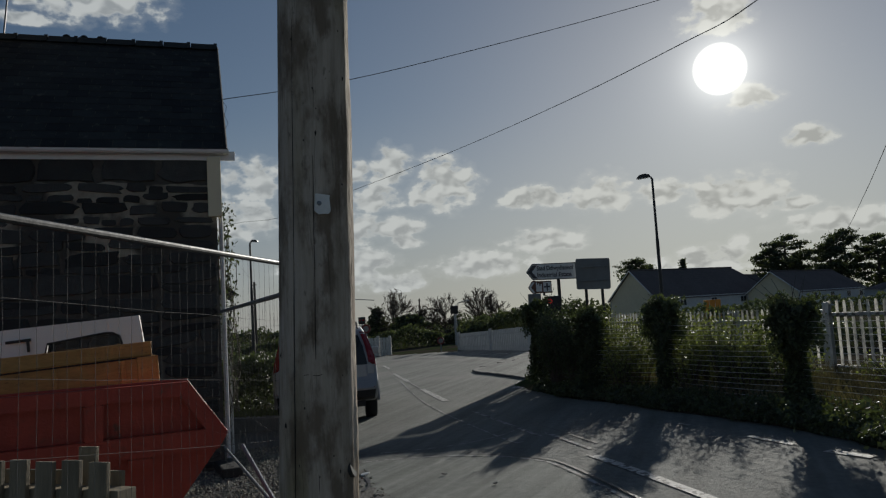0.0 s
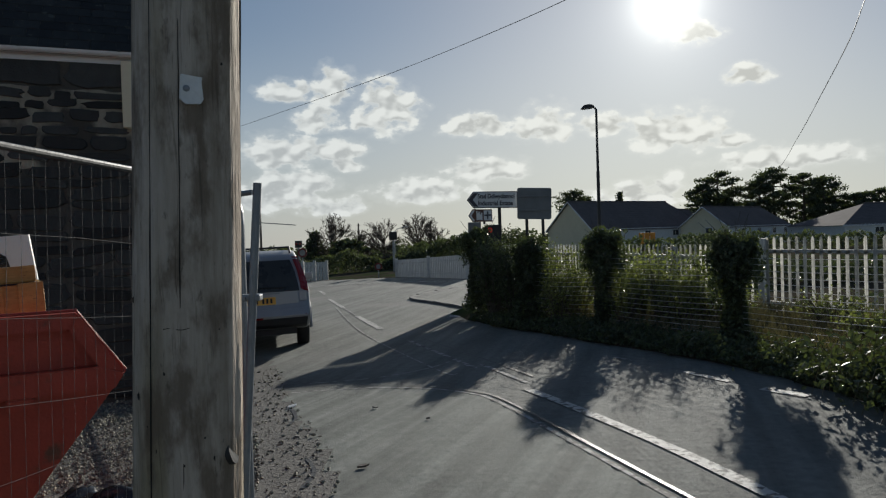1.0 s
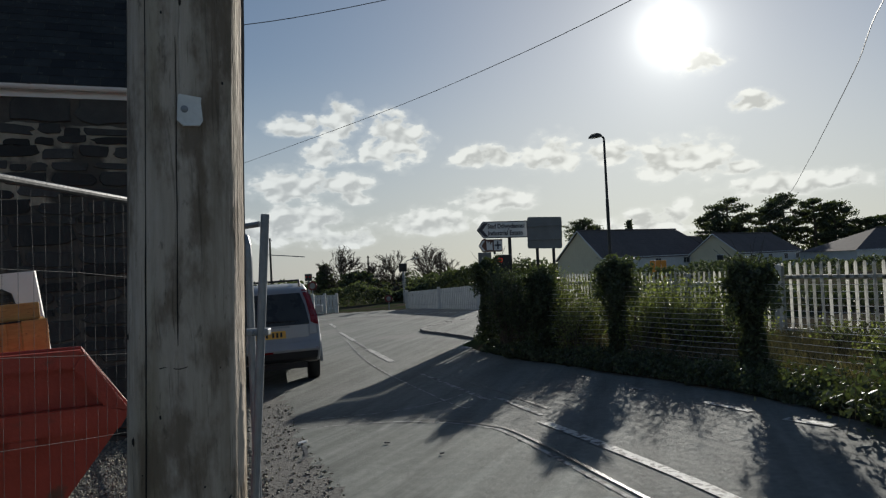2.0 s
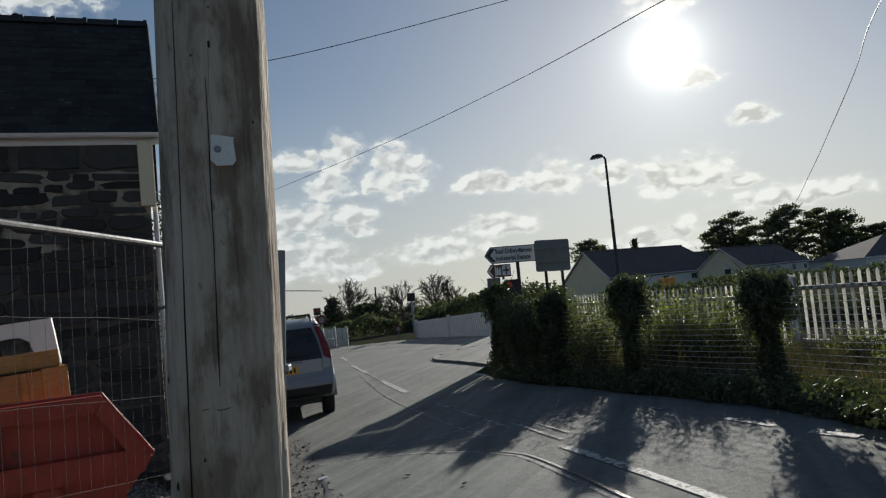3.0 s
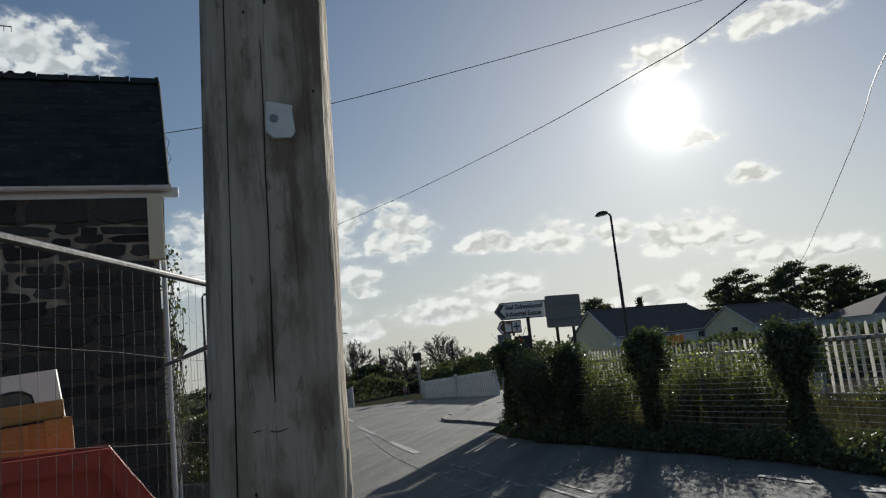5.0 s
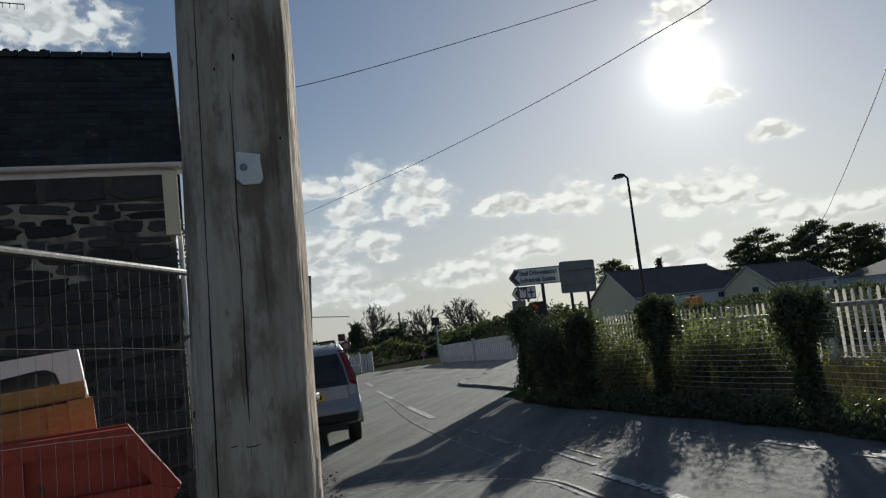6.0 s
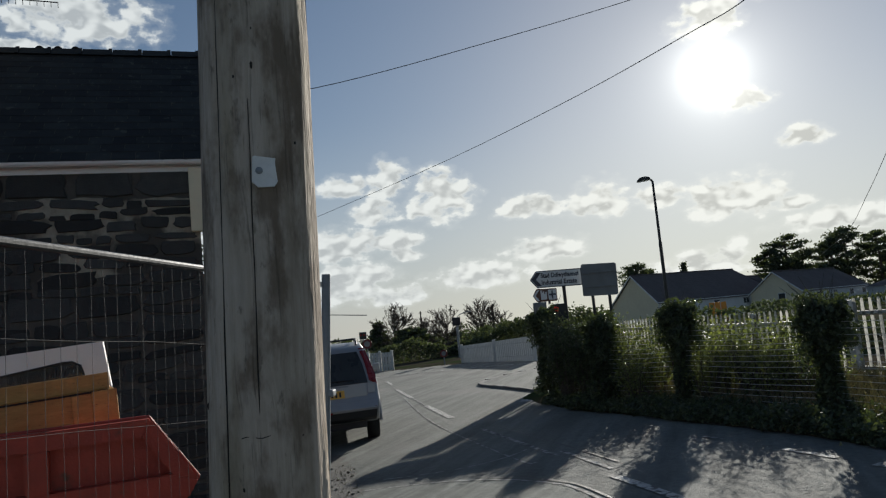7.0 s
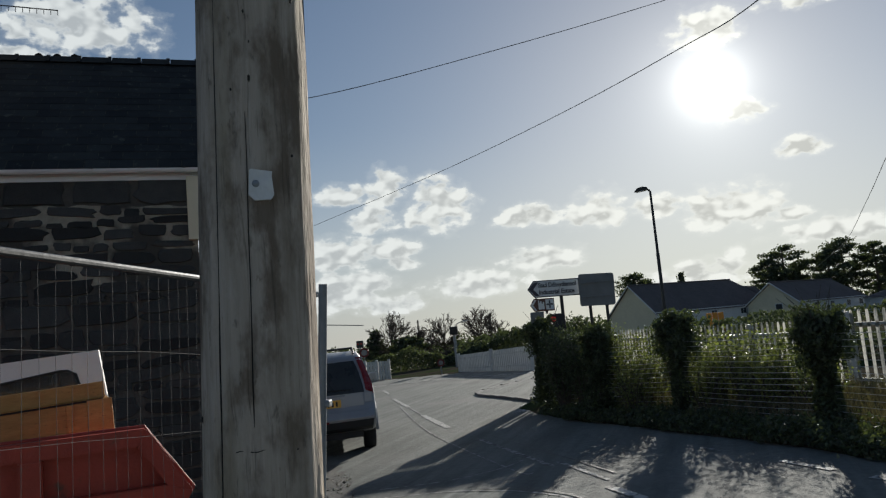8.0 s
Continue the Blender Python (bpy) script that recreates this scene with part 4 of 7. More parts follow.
def old_door():
    m = Matrix.Translation((-2.76, 4.9, 1.905)) @ Matrix.Rotation(radians(20), 4, "Z") @ Matrix.Rotation(radians(-4.5), 4, "Y")
    S = m @ Matrix(((1, 0, 0, 0), (0, 0, 1, 0), (0, 1, 0, 0), (0, 0, 0, 1)))
    root = thing("old_door", m, "white plastic door with an arched window leaning inside the skip", "door")
    bm = bmesh.new()
    prism(bm, [(0, 0), (0.04, -0.62), (-0.1, -0.62), (-0.13, -0.2), (-0.145, -0.13), (-0.19, -0.1), (-0.24, -0.095), (-0.62, -0.12), (-0.64, -0.19), (-0.66, -0.62), (-1.3, -0.62), (-1.3, 0.02)], S, 0.045)
    bmesh.ops.recalc_face_normals(bm, faces=bm.faces)
    part("door_panel", bm, M["white_pvc"], root)
    bm = bmesh.new()
    tube(bm, [S @ Vector((u, v, -0.004)) for u, v in ((-0.11, -0.55), (-0.13, -0.2), (-0.145, -0.13), (-0.19, -0.1), (-0.24, -0.095), (-0.62, -0.12), (-0.64, -0.19), (-0.66, -0.55))], 0.007, 6)
    part("gasket", bm, M["rubber"], root, "black rubber window seal")
    bm = bmesh.new()
    prism(bm, [(-0.115, -0.6), (-0.15, -0.13), (-0.24, -0.1), (-0.62, -0.125), (-0.65, -0.6)], S @ Matrix.Translation((0, 0, 0.02)), 0.006)
    bmesh.ops.recalc_face_normals(bm, faces=bm.faces)
    part("pane", bm, M["glass"], root, "grubby glass pane")
    bm = bmesh.new()
    box(bm, (-0.8, -0.01, -0.075), (0.16, 0.02, 0.02), m, 0.004)
    box(bm, (-0.74, -0.012, -0.12), (0.016, 0.02, 0.08), m, 0.004)
    part("handle", bm, M["trim_black"], root, "black lever handle")


old_door()


def pallet():
    g = ground_z(-2.1, 2.75)
    m = Matrix.Translation((-1.58, 2.3, g)) @ Matrix.Rotation(radians(-14), 4, "Z") @ Matrix.Rotation(radians(-3), 4, "X")
    root = thing("pallet", m, "weathered wooden pallet standing on its end against the skip", "pallet")
    for k in range(6):
        bm = bmesh.new()
        box(bm, (-0.05 - 0.13 * k, 0, 0.64), (0.085, 0.02, 1.26 + 0.012 * (k % 2)), m, 0.003)
        part("board", bm, M["pallet"], root)
        bm = bmesh.new()
        box(bm, (-0.09 - 0.13 * k, 0.12, 0.63 + (0.06 if k == 1 else -0.03)), (0.085, 0.02, 1.24), m, 0.003)
        part("board", bm, M["pallet"], root)
    for z in (0.06, 0.6, 1.12):
        bm = bmesh.new()
        box(bm, (-0.45, 0.06, z), (0.95, 0.096, 0.09), m, 0.003)
        part("bearer", bm, M["pallet"], root)


pallet()


# ---- temporary mesh fence ----
def fence_x(y):
    return -1.29 + 0.045 * (y - 1.4)


def mesh_fence():
    y0, y1, top = 0.45, 3.93, 2.09
    root = thing("mesh_fence", (fence_x(2.2), 2.2, ground_z(-1.25, 2.2)), "galvanised temporary fence panel with thin wire mesh", "fence")
    lean = -0.02
    P = lambda y, z: Vector((fence_x(y) + lean * (top - z), y, z))
    bm = bmesh.new()
    tube(bm, [P(y0, top), P(y1 + 0.02, top)], 0.0115, 10)
    part("top_rail", bm, M["zinc_dark"], root)
    bm = bmesh.new()
    tube(bm, [P(y0, 0.28), P(y1, 0.28)], 0.019, 10)
    part("bottom_rail", bm, M["zinc"], root)
    bm = bmesh.new()
    tube(bm, [P(y0, 0.1), P(y0, top)], 0.019, 10)
    part("upright", bm, M["zinc"], root)
    r = random.Random(2)
    n = int((y1 - y0) / 0.064)
    for k in range(1, n):
        y = y0 + k * 0.064
        bm = bmesh.new()
        z, pts = 0.28, []
        while z < top:
            pts.append(P(y + r.uniform(-0.003, 0.003), z) + Vector((r.uniform(-0.003, 0.003), 0, 0)))
            z += 0.22
        pts.append(P(y, top))
        tube(bm, pts, 0.00055, 4, False)
        part("wire", bm, M["wire"], root)
    for k in range(1, 9):
        z = top - 0.222 * k
        bm = bmesh.new()
        tube(bm, [P(y0 + (y1 - y0) * i / 10, z - 0.05 * k * ((y0 + (y1 - y0) * i / 10) - 1.9) * (1 if k < 4 else 0.5) + r.uniform(-0.003, 0.003)) for i in range(11)], 0.0008, 4, False)
        part("wire", bm, M["wire"], root)


mesh_fence()


def fence_post():
    root = thing("fence_post", (-1.07, 3.86, ground_z(-1.1, 3.86)), "galvanised steel fence post with clamp and wire end", "post")
    bm = bmesh.new()
    a, b = Vector((-1.155, 3.84, 0.1)), Vector((-0.998, 3.84, 2.1))
    tube(bm, [a, b], 0.021, 14)
    post = part("tube", bm, M["zinc"], root)
    bm = bmesh.new()
    tube(bm, [(-1.17, 3.9, 2.045), (-1.03, 3.85, 2.055)], 0.014, 8)
    part("rail_end", bm, M["zinc"], root)
    bm = bmesh.new()
    tube(bm, [(-1.02, 3.84, 1.905), (-0.82, 3.87, 1.885)], 0.0022, 5)
    part("wire_end", bm, M["zinc"], root, "loose bent wire end")
    bm = bmesh.new()
    box(bm, (-1.07, 3.86, 1.53), (0.13, 0.07, 0.034), None, 0.008)
    clamp = part("clamp", bm, M["zinc"], root, "steel coupling clamp")
    bm = bmesh.new()
    tube(bm, [(-1.08, 3.80, 1.53), (-1.08, 3.83, 1.53)], 0.01, 6)
    part("nut", bm, M["zinc"], clamp)


fence_post()


def hoop_fence():
    root = thing("hoop_fence", (-1.9, 5.2, ground_z(-2, 5)), "dark round-cornered temporary fence panel running to the cottage", "fence")
    a, b = Vector((-1.135, 4.0, 0)), Vector((-3.96, 9.3, 0))
    d = (b - a).normalized()
    L = (b - a).length
    bm = bmesh.new()
    P = lambda u, z: a + d * u + Vector((0, 0, z))
    low = 0.12
    tube(bm, [P(0, low), P(0, 1.9), P(0.012, 1.96), P(0.05, 2.0), P(0.1, 2.012), P(L - 0.1, 1.97), P(L, 1.88), P(L, low)], 0.02, 10)
    part("frame", bm, M["zinc"], root)
    bm = bmesh.new()
    tube(bm, [P(0, 0.3), P(L, 0.25)], 0.016, 8)
    part("bottom_rail", bm, M["zinc"], root)
    for k in range(1, 34):
        u = L * k / 34
        bm = bmesh.new()
        tube(bm, [P(u, 0.3), P(u, 1.98)], 0.001, 4, False)
        part("wire", bm, M["wire"], root)
    for k in range(1, 8):
        bm = bmesh.new()
        tube(bm, [P(0, 2.0 - 0.22 * k), P(L, 1.96 - 0.22 * k)], 0.0011, 4, False)
        part("wire", bm, M["wire"], root)
    bm = bmesh.new()
    tube(bm, [(-1.25, 4.15, 0.18), (-2.2, 5.4, 0.85)], 0.016, 8)
    part("brace", bm, M["zinc"], root, "slanting steel brace")


hoop_fence()


def ballast_block(m):
    root = thing("ballast_block", m, "dark rubber fence foot block on the gravel", "fence foot", "fence feet")
    bm = bmesh.new()
    box(bm, (0, 0, 0.06), (0.24, 0.66, 0.12), m, 0.02)
    block = part("block", bm, M["rubber"], root)
    for y in (-0.22, -0.07, 0.07, 0.22):
        bm = bmesh.new()
        tube(bm, [m @ Vector((0, y, 0.118)), m @ Vector((0, y, 0.124))], 0.026, 10)
        part("socket", bm, M["trim_black"], block)
    return root


first = ballast_block(pose(-1.1, 3.95, ground_z(-1.1, 3.95) + 0.012, 0, 0, 70))
copy_thing(first, pose(-1.33, 0.5, ground_z(-1.33, 0.5) + 0.012, 0, 0, 80))
copy_thing(first, pose(-3.6, 8.62, ground_z(-3.6, 8.62) + 0.012, 0, 0, 30))


# ---- gravel and rubbish on the yard ----
def gravel():
    r = np.random.default_rng(11)
    verts, faces = [], []
    n = 0
    base = np.array([(1, 0, 0), (-1, 0, 0), (0, 1, 0), (0, -1, 0), (0, 0, 1), (0, 0, -1)], float)
    tri = [(0, 2, 4), (2, 1, 4), (1, 3, 4), (3, 0, 4), (2, 0, 5), (1, 2, 5), (3, 1, 5), (0, 3, 5)]
    while n < 42000:
        x, y = r.uniform(-4.2, -0.7), 2.2 + 8.2 * r.uniform() ** 1.2
        edge = line_x(YARD, y)
        if x > edge + 0.12 or (x > edge - 0.45 and r.uniform() < 0.86) or (-5 < x < -1.9 and 3.9 < y < 5.5 and r.uniform() < 0.7):
            continue
        s = 0.005 + 0.022 * r.uniform() ** 3.5
        p = base * (s, s * r.uniform(0.5, 1), s * r.uniform(0.3, 0.8)) * r.uniform(0.7, 1.2, (6, 1))
        a = r.uniform(0, 6.3)
        rot = np.array([(math.cos(a), -math.sin(a), 0), (math.sin(a), math.cos(a), 0), (0, 0, 1)])
        p = p @ rot.T + (x, y, ground_z(x, y) + 0.014 + s * 0.25)
        k = len(verts)
        verts.extend(p.tolist())
        faces.extend([(k + i, k + j, k + l) for i, j, l in tri])
        n += 1
    ob = new("gravel", joined("gravel", verts, faces, M["gravel"]))
    tagged(ob, "loose grey gravel and broken slate chips", "gravel", "", "stuff")


gravel()


def bag(m, s):
    bm = bmesh.new()
    bmesh.ops.create_icosphere(bm, subdivisions=4, radius=1.0)
    for v in bm.verts:
        n = noise.noise(v.co * 2.2 + m.translation) * 0.3 + 0.12 * abs(noise.noise(v.co * 6 + m.translation))
        v.co *= 1 + n
        v.co.z = max(v.co.z, -0.35)
        v.co = m @ Vector((v.co.x * s, v.co.y * s * 0.7, (v.co.z + 0.35) * s * 0.5))
    ob = part("bin_bag", bm, M["plastic_bag"], None, "crumpled glossy black plastic bag on the gravel", True)
    tagged(ob, "", "bag", "bags")


bag(pose(-2.2, 4.9, ground_z(-2.2, 4.9), 0, 0, 30), 0.3)
bag(pose(-2.55, 5.0, ground_z(-2.55, 5.0), 0, 0, 100), 0.26)


def litter(x, y, s, mat_, name, label):
    r = random.Random(int(x * 100 + y * 10))
    bm = bmesh.new()
    k = [(s * r.uniform(0.7, 1.1) * math.cos(t), 0.5 * s * r.uniform(0.7, 1.1) * math.sin(t)) for t in (i * 1.05 for i in range(6))]
    prism(bm, k, pose(x, y, ground_z(x, y) + 0.014, 4, -5, r.uniform(0, 180)), 0.012)
    tagged(part(name, bm, mat_, None, label), "", "litter", "litter")


litter(-1.75, 7.85, 0.07, M["white_pvc"], "paper_scrap", "crumpled white paper scrap on the gravel")
litter(-1.45, 6.6, 0.04, M["kerb"], "stone_chip", "pale stone chip on the gravel")
litter(-0.75, 5.6, 0.05, M["bark"], "dead_leaf", "dark dead leaf on the asphalt")
litter(-0.85, 7.5, 0.03, M["kerb"], "stone_chip", "pale stone chip on the asphalt")
litter(-0.3, 6.9, 0.025, M["kerb"], "stone_chip", "pale stone chip on the asphalt")


# ---- ivy bank, posts, wires and shrubs ----
def along(line, s):
    seg = [(Vector(a), Vector(b)) for a, b in zip(line, line[1:])]
    total = sum((b - a).length for a, b in seg)
    s *= total
    for a, b in seg:
        l = (b - a).length
        if s <= l:
            return a.lerp(b, s / l), (b - a).normalized()
        s -= l
    return seg[-1][1], (seg[-1][1] - seg[-1][0]).normalized()


def bank():
    r = np.random.default_rng(21)
    bm = bmesh.new()
    line = HEDGE[:-1]
    rows_ = []
    for i in range(121):
        p, d = along(line, i / 120)
        nrm = Vector((-d.y, d.x)) * (1 if d.x < 0 else 1)
        if nrm.x < 0:
            nrm = -nrm
        row = []
        for k, (o, h) in enumerate(((-0.02, -0.02), (0.12, 0.05), (0.3, 0.1), (0.6, 0.14), (1.4, 0.14), (3.2, 0.08), (5.5, -0.03))):
            q = p + nrm * (o + 0.08 * noise.noise((p.x * 2, p.y * 2, k)))
            row.append(bm.verts.new((q.x, q.y, ground_z(q.x, q.y) + h * (1 + 0.35 * noise.noise((p.x * 1.5, p.y * 1.5, 4 + k))))))
        rows_.append(row)
    for a, b in zip(rows_, rows_[1:]):
        for k in range(6):
            bm.faces.new((a[k], a[k + 1], b[k + 1], b[k]))
    tagged(part("bank", bm, M["earth"], None, "low earth bank behind the road edge", True), "", "bank", "", "structure")
    pts = []
    for _ in range(52000):
        s = r.uniform(0.09, 0.86)
        p, d = along(line, s)
        nrm = Vector((-d.y, d.x))
        if nrm.x < 0:
            nrm = -nrm
        o = abs(r.normal(0, 0.42)) - 0.04
        h = 0.11 * min(1, max(0.0, (o + 0.1) / 0.35)) + abs(r.normal(0, 0.07)) * (1 + 0.9 * noise.noise((p.x * 1.3, p.y * 1.3, 9)))
        q = p + nrm * (o + 0.12 * noise.noise((p.x * 3, p.y * 3, 2)))
        pts.append((q.x, q.y, ground_z(q.x, q.y) + 0.02 + h * r.uniform(0.35, 1)))
    ob = new("ivy_ground_cover", leaf_mesh("ivy_ground_cover", pts, 0.027, M["leaf"], r))
    tagged(ob, "dark glossy ivy trailing over the low bank", "ivy", "", "stuff")


bank()

POSTS = [(0.52, 15.0, 2.0, 0.26, 0.3), (1.3, 13.0, 1.75, 0.26, 0.33), (2.32, 11.6, 1.86, 0.15, 0.34), (3.38, 9.1, 1.8, 0.15, 0.32), (4.35, 6.4, 1.75, 0.18, 0.34)]


def ivy_post(x, y, top, stem, head, k):
    g = ground_z(x, y) + 0.1
    root = thing("ivy_post", (x, y, g), "concrete fence post smothered in dark bushy ivy", "post", "ivy posts")
    bm = bmesh.new()
    box(bm, (x, y, (g + top - 0.15) / 2), (0.12, 0.12, top - 0.15 - g), None, 0.012)
    part("post", bm, M["concrete"], root)
    r = np.random.default_rng(50 + k)
    pts = []
    for _ in range(17000):
        if r.uniform() < 0.45:
            z, a = r.uniform(g + 0.05, top - 0.3), r.uniform(0, 6.283)
            rad = stem * (0.75 + 0.35 * noise.noise((math.cos(a) * 2, math.sin(a) * 2, z * 3 + k)) + 0.5 * max(0.0, (0.55 - (z - g)) / 0.55)) * r.uniform(0.5, 1.08)
            pts.append((x + rad * math.cos(a), y + rad * math.sin(a), z))
        else:
            v = r.normal(size=3)
            v /= np.linalg.norm(v)
            lump = 1 + 0.85 * noise.noise((v[0] * 1.7 + 3 * k, v[1] * 1.7, v[2] * 1.7)) + 0.35 * noise.noise((v[0] * 6 + k, v[1] * 6, v[2] * 6))
            rad = head * lump * r.uniform(0.35, 1.05)
            pts.append((x + v[0] * rad, y + v[1] * rad, top - 0.34 + v[2] * rad * (0.85 if v[2] > 0 else 1.5)))
    part("ivy", leaf_mesh("ivy", pts, 0.025, M["leaf"], r), None, root, "dense dark ivy leaves")
    bm = bmesh.new()
    rr = random.Random(k)
    for i in range(9):
        a = rr.uniform(0, 6.28)
        p = Vector((x + 0.1 * math.cos(a), y + 0.1 * math.sin(a), top - 0.35))
        q = p + Vector((rr.uniform(-0.3, 0.3), rr.uniform(-0.3, 0.3), rr.uniform(0.3, 0.55)))
        tube(bm, [p, (p + q) / 2 + Vector((0.03, 0, 0.02)), q], [0.006, 0.004, 0.002], 5)
    tagged(part("twig_tangle", bm, M["bark"], root, "thin bare twigs"), kind="stuff")


for k, row in enumerate(POSTS):
    ivy_post(*row, k)


def wire_fence():
    root = thing("wire_fence", (2.9, 10.2, ground_z(2.9, 10.2) + 0.3), "many thin taut horizontal fence wires between the ivy posts", "fence")
    for k in range(14):
        h = 0.2 + 0.072 * k
        bm = bmesh.new()
        pts = []
        for (xa, ya, *_), (xb, yb, *_) in zip(POSTS, POSTS[1:]):
            for i in range(8):
                t = i / 8
                x, y = xa + (xb - xa) * t, ya + (yb - ya) * t
                pts.append((x, y, ground_z(x, y) + h - 0.018 * math.sin(math.pi * t)))
        x, y = 5.3, 3.2
        pts += [(4.35, 6.4, ground_z(4.35, 6.4) + h), (x, y, ground_z(x, y) + h)]
        tube(bm, pts, 0.0032, 5, False)
        part("wire", bm, M["strand"], root)


wire_fence()


def shrub(x, y, w, h, n, k, mat_, label, size=0.021):
    g = ground_z(x, y) + 0.12
    root = thing("shrub", (x, y, g), label, "shrub", "shrubs behind the wires")
    r = np.random.default_rng(90 + k)
    rr = random.Random(k)
    bm = bmesh.new()
    tips = []
    for i in range(34):
        a, s = rr.uniform(0, 6.28), rr.uniform(0.15, 1) ** 0.6
        q = Vector((x + w * s * math.cos(a), y + w * s * math.sin(a), g + h * rr.uniform(0.45, 1.0)))
        p = Vector((x + 0.25 * w * s * math.cos(a), y + 0.25 * w * s * math.sin(a), g - 0.08))
        mid = p.lerp(q, 0.55) + Vector((rr.uniform(-0.06, 0.06), rr.uniform(-0.06, 0.06), 0.08))
        tube(bm, [p, mid, q], [0.009, 0.006, 0.002], 5)
        tips.append((p, mid, q))
    tagged(part("stem_tangle", bm, M["bark"], root, "thin brown stems"), kind="stuff")
    pts = []
    for _ in range(int(n * 1.7)):
        p, mid, q = tips[rr.randrange(len(tips))]
        t = rr.uniform(0.25, 1.05)
        c = p.lerp(mid, t * 2) if t < 0.5 else mid.lerp(q, t * 2 - 1)
        pts.append((c.x + r.normal(0, 0.07), c.y + r.normal(0, 0.07), max(g - 0.02, c.z + r.normal(0, 0.06))))
    part("leaves", leaf_mesh("leaves", pts, size, mat_, r), None, root)


# the last two are added to block light streaks in the hedge's road shadow
SHRUBS = [(1.0, 14.4, 0.5, 1.35, 2200), (1.75, 13.2, 0.45, 1.15, 1500), (2.1, 12.9, 0.5, 1.2, 1600), (2.95, 11.7, 0.45, 1.05, 1500), (3.3, 11.3, 0.5, 0.9, 1300), (3.2, 10.7, 0.4, 0.7, 900),
          (3.75, 10.4, 0.45, 0.65, 800), (2.8, 12.8, 0.55, 1.15, 1500), (0.8, 14.0, 0.4, 1.45, 2400), (1.75, 12.3, 0.4, 0.8, 1000), (4.6, 8.3, 0.4, 0.4, 500), (4.9, 9.8, 0.5, 0.4, 500), (5.6, 8.2, 0.6, 0.4, 500),
          (2.45, 12.3, 0.35, 1.3, 900), (3.6, 10.8, 0.4, 1.0, 900), (1.6, 13.7, 0.4, 1.35, 1200), (2.6, 11.3, 0.3, 0.7, 700), (3.05, 11.0, 0.35, 1.15, 800), (0.75, 14.3, 0.35, 1.5, 3000), (1.08, 13.5, 0.33, 1.35, 3000)]
for k, row in enumerate(SHRUBS):
    shrub(*row, k, M["leaf_light" if k not in (8, 18, 19) else "leaf"], "straggling green shrub with small sunlit leaves" if k not in (8, 18, 19) else "dense dark green shrub grown through with ivy")


def rough_grass():
    r = np.random.default_rng(31)
    verts, faces = [], []
    for _ in range(22000):
        p, d = along(HEDGE[:-2], r.uniform(0.1, 1.0))
        o = r.uniform(0.5, 3.0)
        x, y = p.x + o, p.y + 0.5 * o
        z = ground_z(x, y) + 0.1
        h, a = r.uniform(0.05, 0.3), r.uniform(0, 6.28)
        lx, ly = r.normal(0, 0.08, 2)
        w = 0.006
        k = len(verts)
        verts += [(x - w * math.cos(a), y - w * math.sin(a), z), (x + w * math.cos(a), y + w * math.sin(a), z), (x + lx, y + ly, z + h)]
        faces.append((k, k + 1, k + 2))
    tagged(new("dry_grass", joined("dry_grass", verts, faces, M["dry"])), "dry straw-coloured grass and bramble litter on the bank", "grass", "", "stuff")


rough_grass()


def bramble():
    root = thing("bramble", (3.35, 5.9, ground_z(3.35, 5.9)), "tangle of bare arching bramble stems with ivy", "bramble")
    rr = random.Random(77)
    for i in range(26):
        bm = bmesh.new()
        p = Vector((3.5 + rr.uniform(-0.25, 0.5), 6.2 + rr.uniform(-0.7, 0.5), 0.72 + rr.uniform(-0.1, 0.1)))
        q = p + Vector((rr.uniform(-0.5, 0.05), rr.uniform(-0.35, 0.25), 0))
        q.z = ground_z(q.x, q.y) + 0.05
        mid = p.lerp(q, 0.45) + Vector((-0.05, 0, 0.14))
        tube(bm, [p - Vector((0, 0, 0.25)), p, mid, q], [0.006, 0.005, 0.004, 0.002], 5)
        part("stem", bm, M["dry"], root, "pale dry stem")
    r = np.random.default_rng(78)
    pts = [(3.65 + r.normal(0, 0.3), 6.0 + r.normal(0, 0.5), 0.42 + abs(r.normal(0, 0.2))) for _ in range(3000)]
    part("leaves", leaf_mesh("leaves", pts, 0.035, M["leaf"], r), None, root)


bramble()


